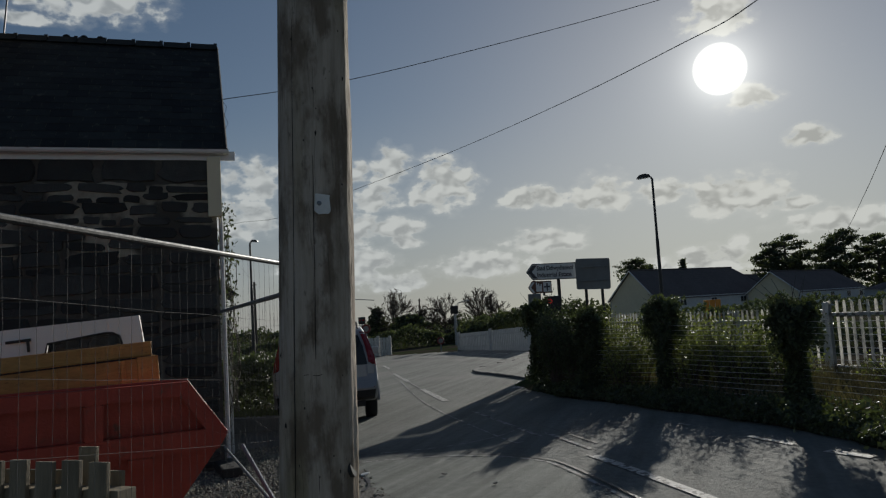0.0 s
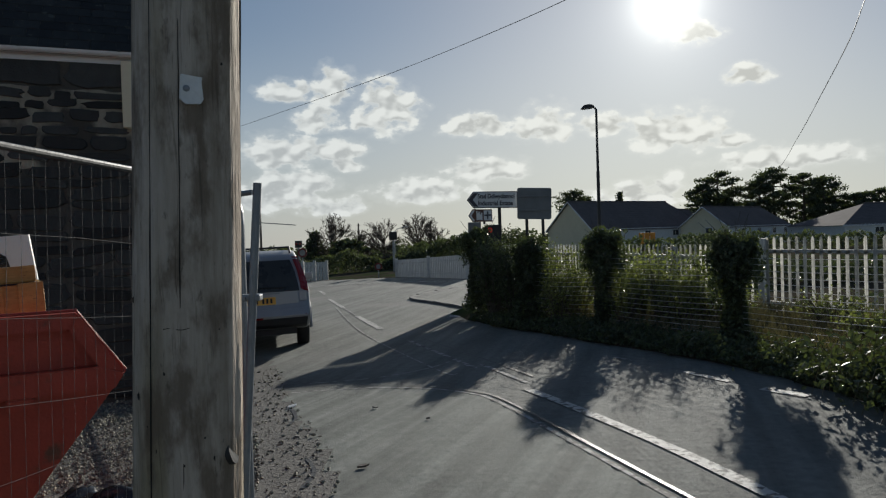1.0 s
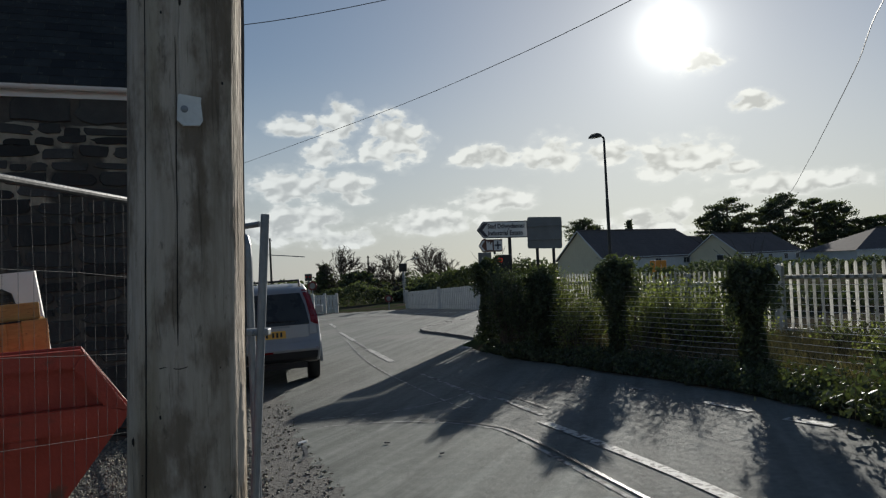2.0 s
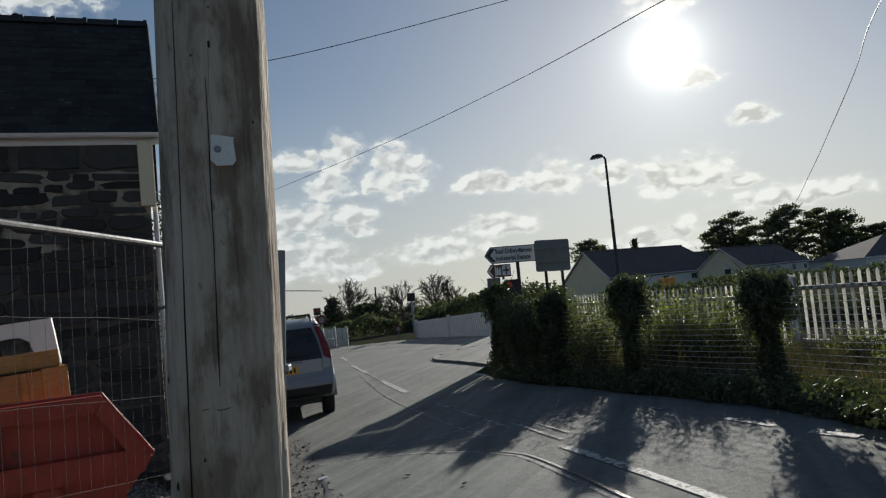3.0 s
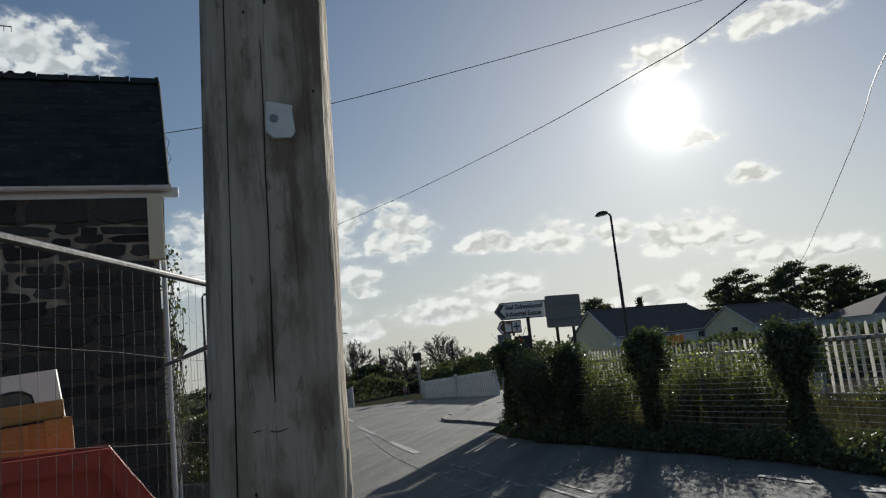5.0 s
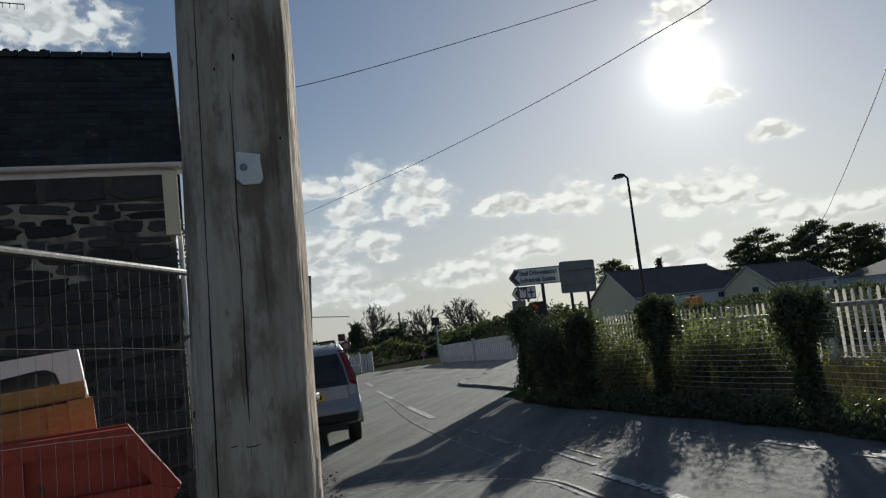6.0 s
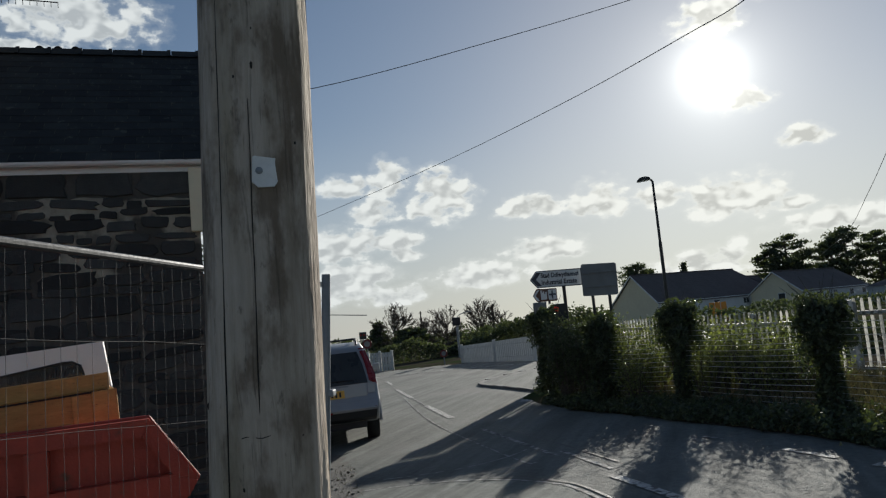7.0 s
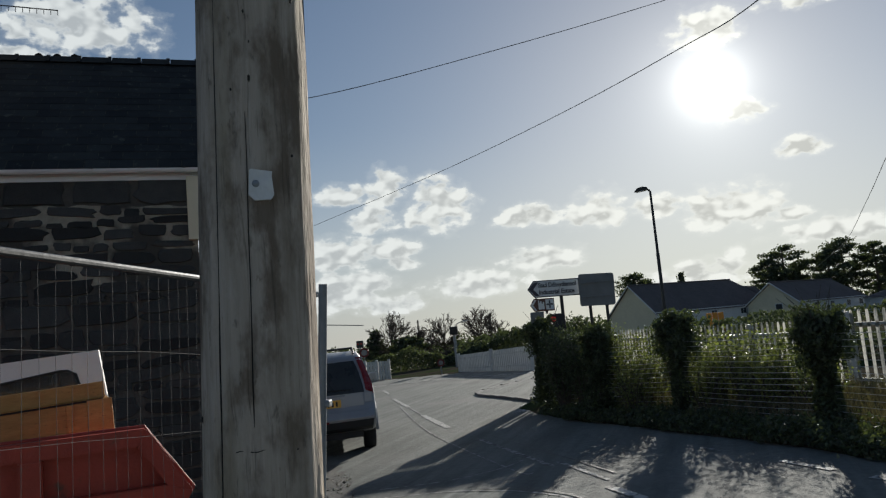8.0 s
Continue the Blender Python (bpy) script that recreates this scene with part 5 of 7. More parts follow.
# ---- white palisade fence ----
def palisade(root, a, b, top, foot):
    a, b = Vector(a), Vector(b)
    d = (b - a).normalized()
    ang = math.atan2(d.y, d.x)
    L = (b - a).length
    for z in (top - 0.22, foot + 0.3):
        bm = bmesh.new()
        mid = (a + b) / 2
        box(bm, (0, 0, 0), (L, 0.04, 0.05), Matrix.Translation((mid.x, mid.y, z)) @ Matrix.Rotation(ang, 4, "Z"), 0.006)
        part("rail", bm, M["palisade"], root)
    bm = bmesh.new()
    # one pale: a W section with a pointed, rounded head
    w = 0.031
    prof = [(-w, 0.0), (-w * 0.4, 0.012), (0, 0.0), (w * 0.4, 0.012), (w, 0.0)]
    H = top - foot
    levels = [(0, 1.0), (H - 0.05, 1.0), (H - 0.015, 0.7), (H, 0.35)]
    g = [[bm.verts.new((u * f, v - 0.035, z)) for u, v in prof] for z, f in levels]
    for r0, r1 in zip(g, g[1:]):
        for k in range(4):
            bm.faces.new((r0[k], r0[k + 1], r1[k + 1], r1[k]))
    bmesh.ops.solidify(bm, geom=list(bm.faces), thickness=0.004)
    me = mesh_of("pale", bm, M["palisade"])
    for k in range(int(L / 0.142)):
        p = a + d * (0.07 + 0.142 * k)
        ob = new("pale", me)
        ob.parent = root
        ob.matrix_parent_inverse = root.matrix_basis.inverted()
        ob.matrix_basis = Matrix.Translation((p.x, p.y, foot)) @ Matrix.Rotation(ang, 4, "Z")
    for k in range(int(L / 2.75) + 2):
        p = a + d * min(L, 2.75 * k)
        bm = bmesh.new()
        box(bm, (p.x, p.y + 0.06, (foot + top) / 2 - 0.05), (0.09, 0.1, top - foot + 0.05), None, 0.006)
        part("post", bm, M["palisade"], root)


pal = thing("palisade_fence", (5.3, 11.5, ground_z(5.3, 11.5)), "white painted steel palisade fence with pointed pales", "fence")
palisade(pal, (5.0, 12.0), (7.6, 6.0), 1.62, 0.28)
palisade(pal, (1.5, 22.0), (5.0, 12.1), 1.5, 0.2)


# ---- parked car ----
def car():
    m = Matrix.Translation((-3.2, 12.02, ground_z(-3.2, 14) - 0.02)) @ Matrix.Rotation(radians(13), 4, "Z") @ Matrix.Rotation(radians(-1.2), 4, "Y")
    root = thing("parked_car", m, "silver estate four-wheel-drive car parked at the roadside", "car")
    # side outline, rear to front: (y, z)
    prof = [(0.14, 0.40), (0.03, 0.46), (0.0, 0.62), (0.05, 0.72), (0.1, 0.78), (0.12, 1.02), (0.2, 1.25), (0.33, 1.53), (0.46, 1.60), (1.2, 1.655), (2.2, 1.65), (2.7, 1.58),
            (3.25, 1.15), (3.45, 1.06), (4.2, 0.98), (4.42, 0.86), (4.48, 0.6), (4.42, 0.36), (3.9, 0.3), (0.7, 0.3)]
    cy, cz = 2.2, 0.95

    def half(z):
        return 0.83 + 0.05 * min(1, max(0, (z - 0.3) / 0.3)) if z < 0.98 else 0.88 - 0.2 * ((z - 0.98) / 0.65) ** 1.25

    cols = [(-1, 0.055), (-0.985, 0.02), (-0.93, 0.004), (-0.6, 0), (0, -0.006), (0.6, 0), (0.93, 0.004), (0.985, 0.02), (1, 0.055)]
    bm = bmesh.new()
    g = []
    for s, sh in cols:
        line = []
        for y, z in prof:
            k = sh / max(0.2, math.hypot(y - cy, z - cz))
            yy, zz = y + (cy - y) * k, z + (cz - z) * k
            if abs(s) < 0.95 and y < 0.6:
                yy -= 0.05 * (1 - s * s)
            line.append(bm.verts.new(m @ Vector((s * half(zz), yy, zz))))
        g.append(line)
    n = len(prof)
    for a, b in zip(g, g[1:]):
        for k in range(n):
            bm.faces.new((a[k], a[(k + 1) % n], b[(k + 1) % n], b[k]))
    f0, f1 = bm.faces.new(g[0][::-1]), bm.faces.new(g[-1])
    bmesh.ops.triangulate(bm, faces=[f0, f1])
    bmesh.ops.recalc_face_normals(bm, faces=bm.faces)
    body = part("body", bm, M["car_silver"], root, "silver painted body", True)

    def rear(poly, name, mat_, parent, label="", depth=0.012, lift=0.008):
        """A piece laid on the curved rear: (x, z) outline."""
        def y_at(x, z):
            pr = prof[:9]
            for (ya, za), (yb, zb) in zip(pr, pr[1:]):
                if za <= z <= zb:
                    y = ya + (yb - ya) * (z - za) / (zb - za)
                    break
            else:
                y = 0.4
            s = x / half(z)
            return y - (0.05 * (1 - s * s) if abs(s) < 0.95 else -0.03 * (abs(s) - 0.95) / 0.05)
        def span(z):
            xs = []
            for (xa, za), (xb, zb) in zip(poly, poly[1:] + poly[:1]):
                if za != zb and min(za, zb) - 1e-6 <= z <= max(za, zb) + 1e-6:
                    xs.append(xa + (xb - xa) * (z - za) / (zb - za))
            return min(xs), max(xs)
        bm = bmesh.new()
        z0, z1 = min(z for _, z in poly), max(z for _, z in poly)
        nz, nx = 8, 10
        front, back = [], []
        for j in range(nz + 1):
            z = z0 + (z1 - z0) * j / nz
            xa, xb = span(z)
            row = [xa + (xb - xa) * i / nx for i in range(nx + 1)]
            front.append([bm.verts.new(m @ Vector((x, y_at(x, z) - lift, z))) for x in row])
            back.append([bm.verts.new(m @ Vector((x, y_at(x, z) + depth, z))) for x in row])
        for j in range(nz):
            for i in range(nx):
                bm.faces.new((front[j][i], front[j][i + 1], front[j + 1][i + 1], front[j + 1][i]))
                bm.faces.new((back[j][i], back[j + 1][i], back[j + 1][i + 1], back[j][i + 1]))
            for i in (0, nx):
                bm.faces.new((front[j][i], front[j + 1][i], back[j + 1][i], back[j][i]))
        for j in (0, nz):
            for i in range(nx):
                bm.faces.new((front[j][i], front[j][i + 1], back[j][i + 1], back[j][i]))
        bmesh.ops.recalc_face_normals(bm, faces=bm.faces)
        return part(name, bm, mat_, parent, label)

    win = rear([(-0.72, 1.0), (0.72, 1.0), (0.7, 1.12), (0.66, 1.32), (0.59, 1.51), (-0.59, 1.51), (-0.66, 1.32), (-0.7, 1.12)], "rear_window", M["car_glass"], root, "dark tinted rear window")
    bm = bmesh.new()
    tube(bm, [m @ Vector((-0.15, 0.06, 1.04)), m @ Vector((0.1, 0.05, 1.08)), m @ Vector((0.5, 0.09, 1.06))], 0.012, 6)
    part("wiper", bm, M["trim_black"], win, "black rear wiper")
    rear([(-0.7, 0.8), (0.7, 0.8), (0.68, 1.0), (-0.68, 1.0)], "tailgate", M["car_silver"], root, "", 0.01, 0.004)
    rear([(-0.3, 0.79), (0.41, 0.79), (0.41, 0.95), (-0.3, 0.95)], "plate_recess", M["car_silver"], root, "", 0.01, 0.007)
    pl = rear([(-0.22, 0.8), (0.33, 0.8), (0.33, 0.92), (-0.22, 0.92)], "number_plate", M["plate"], root, "yellow number plate with dark bars", 0.01, 0.014)
    for k in range(7):
        x = -0.175 + 0.064 * k + (0.035 if k > 3 else 0)
        rear([(x, 0.822), (x + 0.032, 0.822), (x + 0.032, 0.898), (x, 0.898)], "bar", M["trim_black"], pl, "", 0.002, 0.019)
    rear([(-0.4, 0.965), (0.4, 0.965), (0.4, 0.99), (-0.4, 0.99)], "trim_strip", M["zinc"], root, "bright trim strip", 0.01, 0.012)
    for s in (-1, 1):
        lamp = rear([(s * 0.745, 0.97), (s * 0.865, 0.96), (s * 0.855, 1.12), (s * 0.775, 1.4), (s * 0.71, 1.56), (s * 0.62, 1.56), (s * 0.69, 1.36), (s * 0.735, 1.12)][::s], "tail_light", M["lens_red"], root, "tall red tail-light cluster", 0.03, 0.014)
        rear([(s * 0.71, 0.84), (s * 0.85, 0.84), (s * 0.85, 0.99), (s * 0.72, 0.99)][::s], "lower_lens", M["car_silver"], lamp, "", 0.01, 0.01)
        rear([(s * 0.7, 0.62), (s * 0.82, 0.62), (s * 0.82, 0.67), (s * 0.7, 0.67)][::s], "reflector", M["lens_red"], root, "red bumper reflector", 0.01, 0.012)
    rear([(-0.84, 0.58), (0.84, 0.58), (0.845, 0.72), (-0.845, 0.72)], "bumper", M["car_silver"], root, "silver bumper", 0.03, 0.02)
    rear([(-0.8, 0.41), (0.8, 0.41), (0.83, 0.575), (-0.83, 0.575)], "bumper_skirt", M["trim_black"], root, "black plastic bumper skirt", 0.03, 0.018)
    rear([(-0.12, 0.57), (0.12, 0.57), (0.12, 0.6), (-0.12, 0.6)], "fog_lamp", M["lens_red"], root, "small red fog lamp", 0.01, 0.026)
    # underside, axle and exhaust
    bm = bmesh.new()
    box(bm, (0, 1.6, 0.34), (1.3, 2.9, 0.1), m)
    tube(bm, [m @ Vector((-0.7, 0.85, 0.34)), m @ Vector((0.7, 0.85, 0.34))], 0.05, 8)
    part("underbody", bm, M["trim_black"], root, "dark underbody")
    bm = bmesh.new()
    tube(bm, [m @ Vector((-0.45, 0.05, 0.33)), m @ Vector((-0.45, 0.5, 0.33))], 0.03, 10)
    part("exhaust", bm, M["zinc"], root, "steel exhaust pipe")
    for s in (-1, 1):
        # side glass
        bm = bmesh.new()
        pts = [(0.55, 1.06), (3.0, 1.06), (2.62, 1.5), (1.9, 1.57), (0.75, 1.54)]
        fr = [bm.verts.new(m @ Vector((s * (half(z) - 0.018), y, z))) for y, z in pts]
        bk = [bm.verts.new(m @ Vector((s * (half(z) - 0.06), y, z))) for y, z in pts]
        bm.faces.new(fr)
        bm.faces.new(bk[::-1])
        for i in range(5):
            bm.faces.new((fr[i], bk[i], bk[(i + 1) % 5], fr[(i + 1) % 5]))
        bmesh.ops.recalc_face_normals(bm, faces=bm.faces)
        part("side_window", bm, M["car_glass"], root, "dark side glass")
        bm = bmesh.new()
        tube(bm, [m @ Vector((s * 0.6, y, z)) for y, z in ((0.5, 1.62), (0.58, 1.69), (1.2, 1.715), (2.1, 1.7), (2.3, 1.65))], 0.017, 8)
        part("roof_rail", bm, M["trim_black"], root, "black roof rail")
        bm = bmesh.new()
        box(bm, (s * 0.98, 2.95, 1.1), (0.16, 0.1, 0.15), m, 0.03)
        part("wing_mirror", bm, M["car_silver"], root)
        for y in (0.85, 3.5):
            bm = bmesh.new()
            base = m @ Vector((s * 0.76, y, 0.355))
            ax = (m.to_3x3() @ Vector((s, 0, 0))).normalized()
            rows_ = []
            up = Vector((0, 0, 1))
            fw = ax.cross(up)
            for o, r in ((-0.1, 0.2), (-0.105, 0.31), (-0.08, 0.345), (0.08, 0.345), (0.105, 0.31), (0.1, 0.2)):
                rows_.append([bm.verts.new(base + ax * o + r * (math.cos(t) * fw + math.sin(t) * up)) for t in (2 * math.pi * i / 28 for i in range(28))])
            for a, b in zip(rows_, rows_[1:]):
                for i in range(28):
                    bm.faces.new((a[i], a[(i + 1) % 28], b[(i + 1) % 28], b[i]))
            bm.faces.new(rows_[0])
            bm.faces.new(rows_[-1])
            bmesh.ops.recalc_face_normals(bm, faces=bm.faces)
            wheel = part("tyre", bm, M["rubber"], root, "black tyre", True)
            bm = bmesh.new()
            tube(bm, [base + ax * 0.098, base + ax * 0.112], [0.2, 0.17], 24)
            part("rim", bm, M["zinc"], wheel, "alloy rim")
            bm = bmesh.new()
            pts = [m @ Vector((s * 0.885, y + 0.41 * math.cos(t), 0.34 + 0.41 * math.sin(t))) for t in (math.pi * i / 14 for i in range(15))]
            tube(bm, pts, 0.028, 6)
            part("wheel_arch", bm, M["car_silver"], root)
    for y in (0.9, 1.9):
        bm = bmesh.new()
        tube(bm, [m @ Vector((-0.6, y, 1.71)), m @ Vector((0.6, y, 1.71))], 0.014, 8)
        part("roof_bar", bm, M["trim_black"], root, "black roof bar")


M["car_glass"] = material("dark_car_glass", (0.02, 0.024, 0.027), (0.05, 0.056, 0.06), 0.28, 5, 2.5, 0.0, spec=0.3)
car()


# ---- signs at the junction ----
def lettering(text, size, m, mat_, parent, name="lettering"):
    cu = bpy.data.curves.new(name, "FONT")
    cu.body, cu.size, cu.extrude, cu.offset = text, size, 0.001, 0.0035
    tmp = bpy.data.objects.new(name, cu)
    scene.collection.objects.link(tmp)
    bpy.context.view_layer.update()
    me = bpy.data.meshes.new_from_object(tmp.evaluated_get(bpy.context.evaluated_depsgraph_get()))
    bpy.data.objects.remove(tmp)
    me.transform(m)
    me.materials.clear()
    me.materials.append(mat_)
    return part(name, me, None, parent, text)


FACE = Matrix(((1, 0, 0, 0), (0, 0, -1, 0), (0, 1, 0, 0), (0, 0, 0, 1)))  # x right, y up, z towards the viewer


def round_poly(poly, r=0.03, n=4):
    out = []
    for i, p in enumerate(poly):
        a, b, c = Vector(poly[i - 1]), Vector(p), Vector(poly[(i + 1) % len(poly)])
        u, v = (a - b).normalized() * r, (c - b).normalized() * r
        for k in range(n + 1):
            t = k / n
            q = (b + u).lerp(b, t).lerp(b.lerp(b + v, t), t)
            out.append((q.x, q.y))
    return out


def board(root, name, poly, y, mat_, depth=0.012, label="", parent=None):
    bm = bmesh.new()
    prism(bm, poly, Matrix.Translation((0, y, 0)) @ FACE, depth)
    bmesh.ops.recalc_face_normals(bm, faces=bm.faces)
    return part(name, bm, mat_, parent or root, label)


def direction_sign():
    g = ground_z(1.05, 16.3)
    root = thing("direction_sign", (1.05, 16.3, g), "white direction sign pointing to the industrial estate", "road sign")
    tilt = lambda pts: [(x, z - 0.022 * (x - 0.4)) for x, z in pts]
    bm = bmesh.new()
    tube(bm, [(1.07, 16.36, g + 0.1), (1.07, 16.36, 2.7)], 0.038, 10)
    part("pole", bm, M["black_steel"], root, "dark steel pole")
    back = round_poly(tilt([(0.36, 2.57), (0.5, 2.755), (1.47, 2.755), (1.47, 2.39), (0.5, 2.39)]), 0.02)
    pan = board(root, "panel", back, 16.3, M["sign_dark"], 0.012, "dark bordered panel")
    board(root, "face", round_poly(tilt([(0.385, 2.57), (0.512, 2.735), (1.45, 2.735), (1.45, 2.41), (0.512, 2.41)]), 0.02), 16.285, M["sign_white"], 0.004, "", pan)
    board(root, "chevron", tilt([(0.395, 2.572), (0.515, 2.72), (0.61, 2.72), (0.49, 2.572), (0.61, 2.425), (0.515, 2.425)]), 16.279, M["sign_dark"], 0.003, "dark chevron arrow", pan)
    tm = Matrix.Rotation(radians(1.3), 4, "Y")
    lettering("Stad Ddiwydiannol", 0.138, Matrix.Translation((0.6, 16.274, 2.6)) @ tm @ FACE @ Matrix.Diagonal((0.77, 1.0, 1, 1)), M["sign_dark"], pan)
    lettering("Industrial Estate", 0.138, Matrix.Translation((0.6, 16.274, 2.45)) @ tm @ FACE @ Matrix.Diagonal((0.85, 1.0, 1, 1)), M["sign_dark"], pan)
    return [root]


def tourist_sign():
    g = ground_z(0.6, 16.3)
    root = thing("tourist_sign", (0.62, 16.3, g), "small brown tourist sign with white castle and church symbols", "road sign")
    bm = bmesh.new()
    tube(bm, [(0.53, 16.36, g + 0.1), (0.53, 16.36, 2.38)], 0.03, 10)
    part("pole", bm, M["black_steel"], root, "dark steel pole")
    pan = board(root, "panel", round_poly([(0.385, 2.225), (0.47, 2.365), (0.905, 2.355), (0.905, 2.085), (0.47, 2.09)], 0.015), 16.3, M["sign_brown"], 0.012)
    board(root, "arrow", [(0.40, 2.225), (0.485, 2.34), (0.53, 2.34), (0.45, 2.225), (0.53, 2.11), (0.485, 2.11)], 16.284, M["sign_white"], 0.003, "white arrow", pan)
    board(root, "castle_symbol", [(0.56, 2.13), (0.56, 2.33), (0.585, 2.33), (0.585, 2.28), (0.605, 2.28), (0.605, 2.31), (0.635, 2.31), (0.635, 2.25), (0.66, 2.25), (0.66, 2.29), (0.69, 2.29), (0.69, 2.13)], 16.284, M["sign_white"], 0.003, "white castle symbol", pan)
    sq = board(root, "symbol_panel", [(0.72, 2.12), (0.72, 2.335), (0.89, 2.33), (0.89, 2.115)], 16.284, M["sign_white"], 0.003, "white symbol square", pan)
    board(root, "cross", [(0.79, 2.14), (0.79, 2.21), (0.735, 2.21), (0.735, 2.245), (0.79, 2.245), (0.79, 2.31), (0.82, 2.31), (0.82, 2.245), (0.875, 2.245), (0.875, 2.21), (0.82, 2.21), (0.82, 2.14)], 16.28, M["sign_dark"], 0.003, "dark cross symbol", pan)
    bm = bmesh.new()
    box(bm, (0.73, 16.32, 2.06), (0.05, 0.04, 0.06), None, 0.006)
    part("bracket", bm, M["black_steel"], root)
    return [root]


def back_sign():
    g = ground_z(1.8, 16.2)
    root = thing("large_road_sign", (1.82, 16.2, g), "large rounded grey road sign seen from behind", "road sign")
    board(root, "panel", round_poly([(1.44, 2.12), (1.46, 2.8), (2.2, 2.77), (2.18, 2.09)], 0.05), 16.2, M["sign_back"], 0.014)
    for z in (2.3, 2.6):
        bm = bmesh.new()
        box(bm, (1.82, 16.17, z), (0.68, 0.025, 0.035), None, 0.004)
        part("rail", bm, M["sign_back"], root, "grey stiffening rail")
    for x in (1.65, 2.0):
        bm = bmesh.new()
        tube(bm, [(x, 16.245, g + 0.1), (x, 16.245, 2.75)], 0.034, 10)
        part("pole", bm, M["black_steel"], root, "dark steel pole")
    return [root]


def signal_box():
    g = ground_z(0.5, 15.6)
    root = thing("signal_cabinet", (0.5, 15.6, g), "dark grey roadside equipment box above the ivy", "cabinet")
    bm = bmesh.new()
    box(bm, (0.485, 15.6, (g + 2.07) / 2), (0.27, 0.2, 2.07 - g), None, 0.015)
    part("case", bm, M["sign_back"], root)
    bm = bmesh.new()
    box(bm, (0.485, 15.49, 1.95), (0.22, 0.02, 0.18), None, 0.005)
    part("panel", bm, M["sign_back"], root)
    cabinet = root
    root = thing("traffic_signal", (0.93, 16.1, ground_z(0.9, 16.1)), "black traffic signal head showing a red lamp", "traffic light")
    bm = bmesh.new()
    tube(bm, [(0.9, 16.2, g + 0.1), (0.9, 16.2, 2.0)], 0.04, 10)
    part("pole", bm, M["black_steel"], root)
    bm = bmesh.new()
    box(bm, (0.9, 16.1, 1.8), (0.36, 0.16, 0.42), None, 0.02)
    part("head", bm, M["trim_black"], root, "black signal housing")
    bm = bmesh.new()
    bmesh.ops.create_uvsphere(bm, u_segments=16, v_segments=8, radius=1, matrix=Matrix.Translation((0.83, 16.015, 1.9)) @ Matrix.Diagonal((0.055, 0.02, 0.055, 1)))
    part("lens", bm, M["signal_red"], root, "glowing red lens", True)
    return [cabinet, root]


def lamp_glow():
    m = bpy.data.materials.new("red_signal_lamp")
    m.use_nodes = True
    p = m.node_tree.nodes["Principled BSDF"]
    p.inputs["Base Color"].default_value = (0.5, 0.02, 0.02, 1)
    p.inputs["Emission Color"].default_value = (1, 0.05, 0.03, 1)
    p.inputs["Emission Strength"].default_value = 0.12
    return m


M["signal_red"] = lamp_glow()
AWAY = Matrix.Translation((-0.1, 0.3, 1.8)) @ Matrix.Scale(1.11, 4) @ Matrix.Translation((0.1, -0.3, -1.8))
for build in (direction_sign, tourist_sign, back_sign, signal_box):
    for root in build():
        root.matrix_basis = AWAY @ root.matrix_basis


def street_lamp(x, y, h, arm, name_label):
    g = ground_z(x, y)
    root = thing("street_lamp", (x, y, g), name_label, "street lamp", "street lamps")
    bm = bmesh.new()
    tube(bm, [(x, y, g), (x, y, g + 1.4), (x, y, g + 1.42), (x, y, h * 0.6), (x, y, h * 0.61), (x, y, h - 0.1), (x + 0.05 * arm, y, h)], [0.11, 0.11, 0.085, 0.08, 0.066, 0.055, 0.05], 12)
    part("column", bm, M["black_steel"], root, "dark steel column")
    bm = bmesh.new()
    tube(bm, [(x, y, h - 0.02), (x + 0.12 * arm, y, h + 0.03)], 0.03, 8)
    part("arm", bm, M["black_steel"], root)
    bm = bmesh.new()
    k = abs(arm)
    mm = Matrix.Translation((x + 0.27 * arm, y, h + 0.045)) @ Matrix.Rotation(radians(6 * arm / k), 4, "Y") @ Matrix.Scale(k, 4)
    prism(bm, [(-0.2, -0.04), (0.2, -0.04), (0.17, 0.03), (0.05, 0.075), (-0.12, 0.06), (-0.19, 0.0)], mm @ Matrix(((1, 0, 0, 0), (0, 0, -1, 0), (0, 1, 0, 0), (0, 0, 0, 1))) @ Matrix.Translation((0, 0, -0.11)), 0.22)
    bmesh.ops.recalc_face_normals(bm, faces=bm.faces)
    bmesh.ops.bevel(bm, geom=list(bm.edges), offset=0.012, segments=2, affect="EDGES")
    head = part("lantern", bm, M["black_steel"], root, "dark flat lantern head")
    bm = bmesh.new()
    box(bm, (0, 0, -0.05), (0.3, 0.16, 0.02), mm, 0.006)
    part("diffuser", bm, M["white_pvc"], head, "clear diffuser")
    return root


street_lamp(7.45, 36.8, 7.9, -1.6, "slender dark street lamp column beside the junction")
street_lamp(-14.4, 40.0, 6.4, 1, "distant street lamp column with a short arm")


# ---- overhead wires ----
def overhead(pts, r, label):
    bm = bmesh.new()
    tube(bm, spline([tuple(p) for p in pts], 6), r, 5, False)
    tagged(part("overhead_wire", bm, M["black_steel"], None, label), "", "wire", "overhead wires")


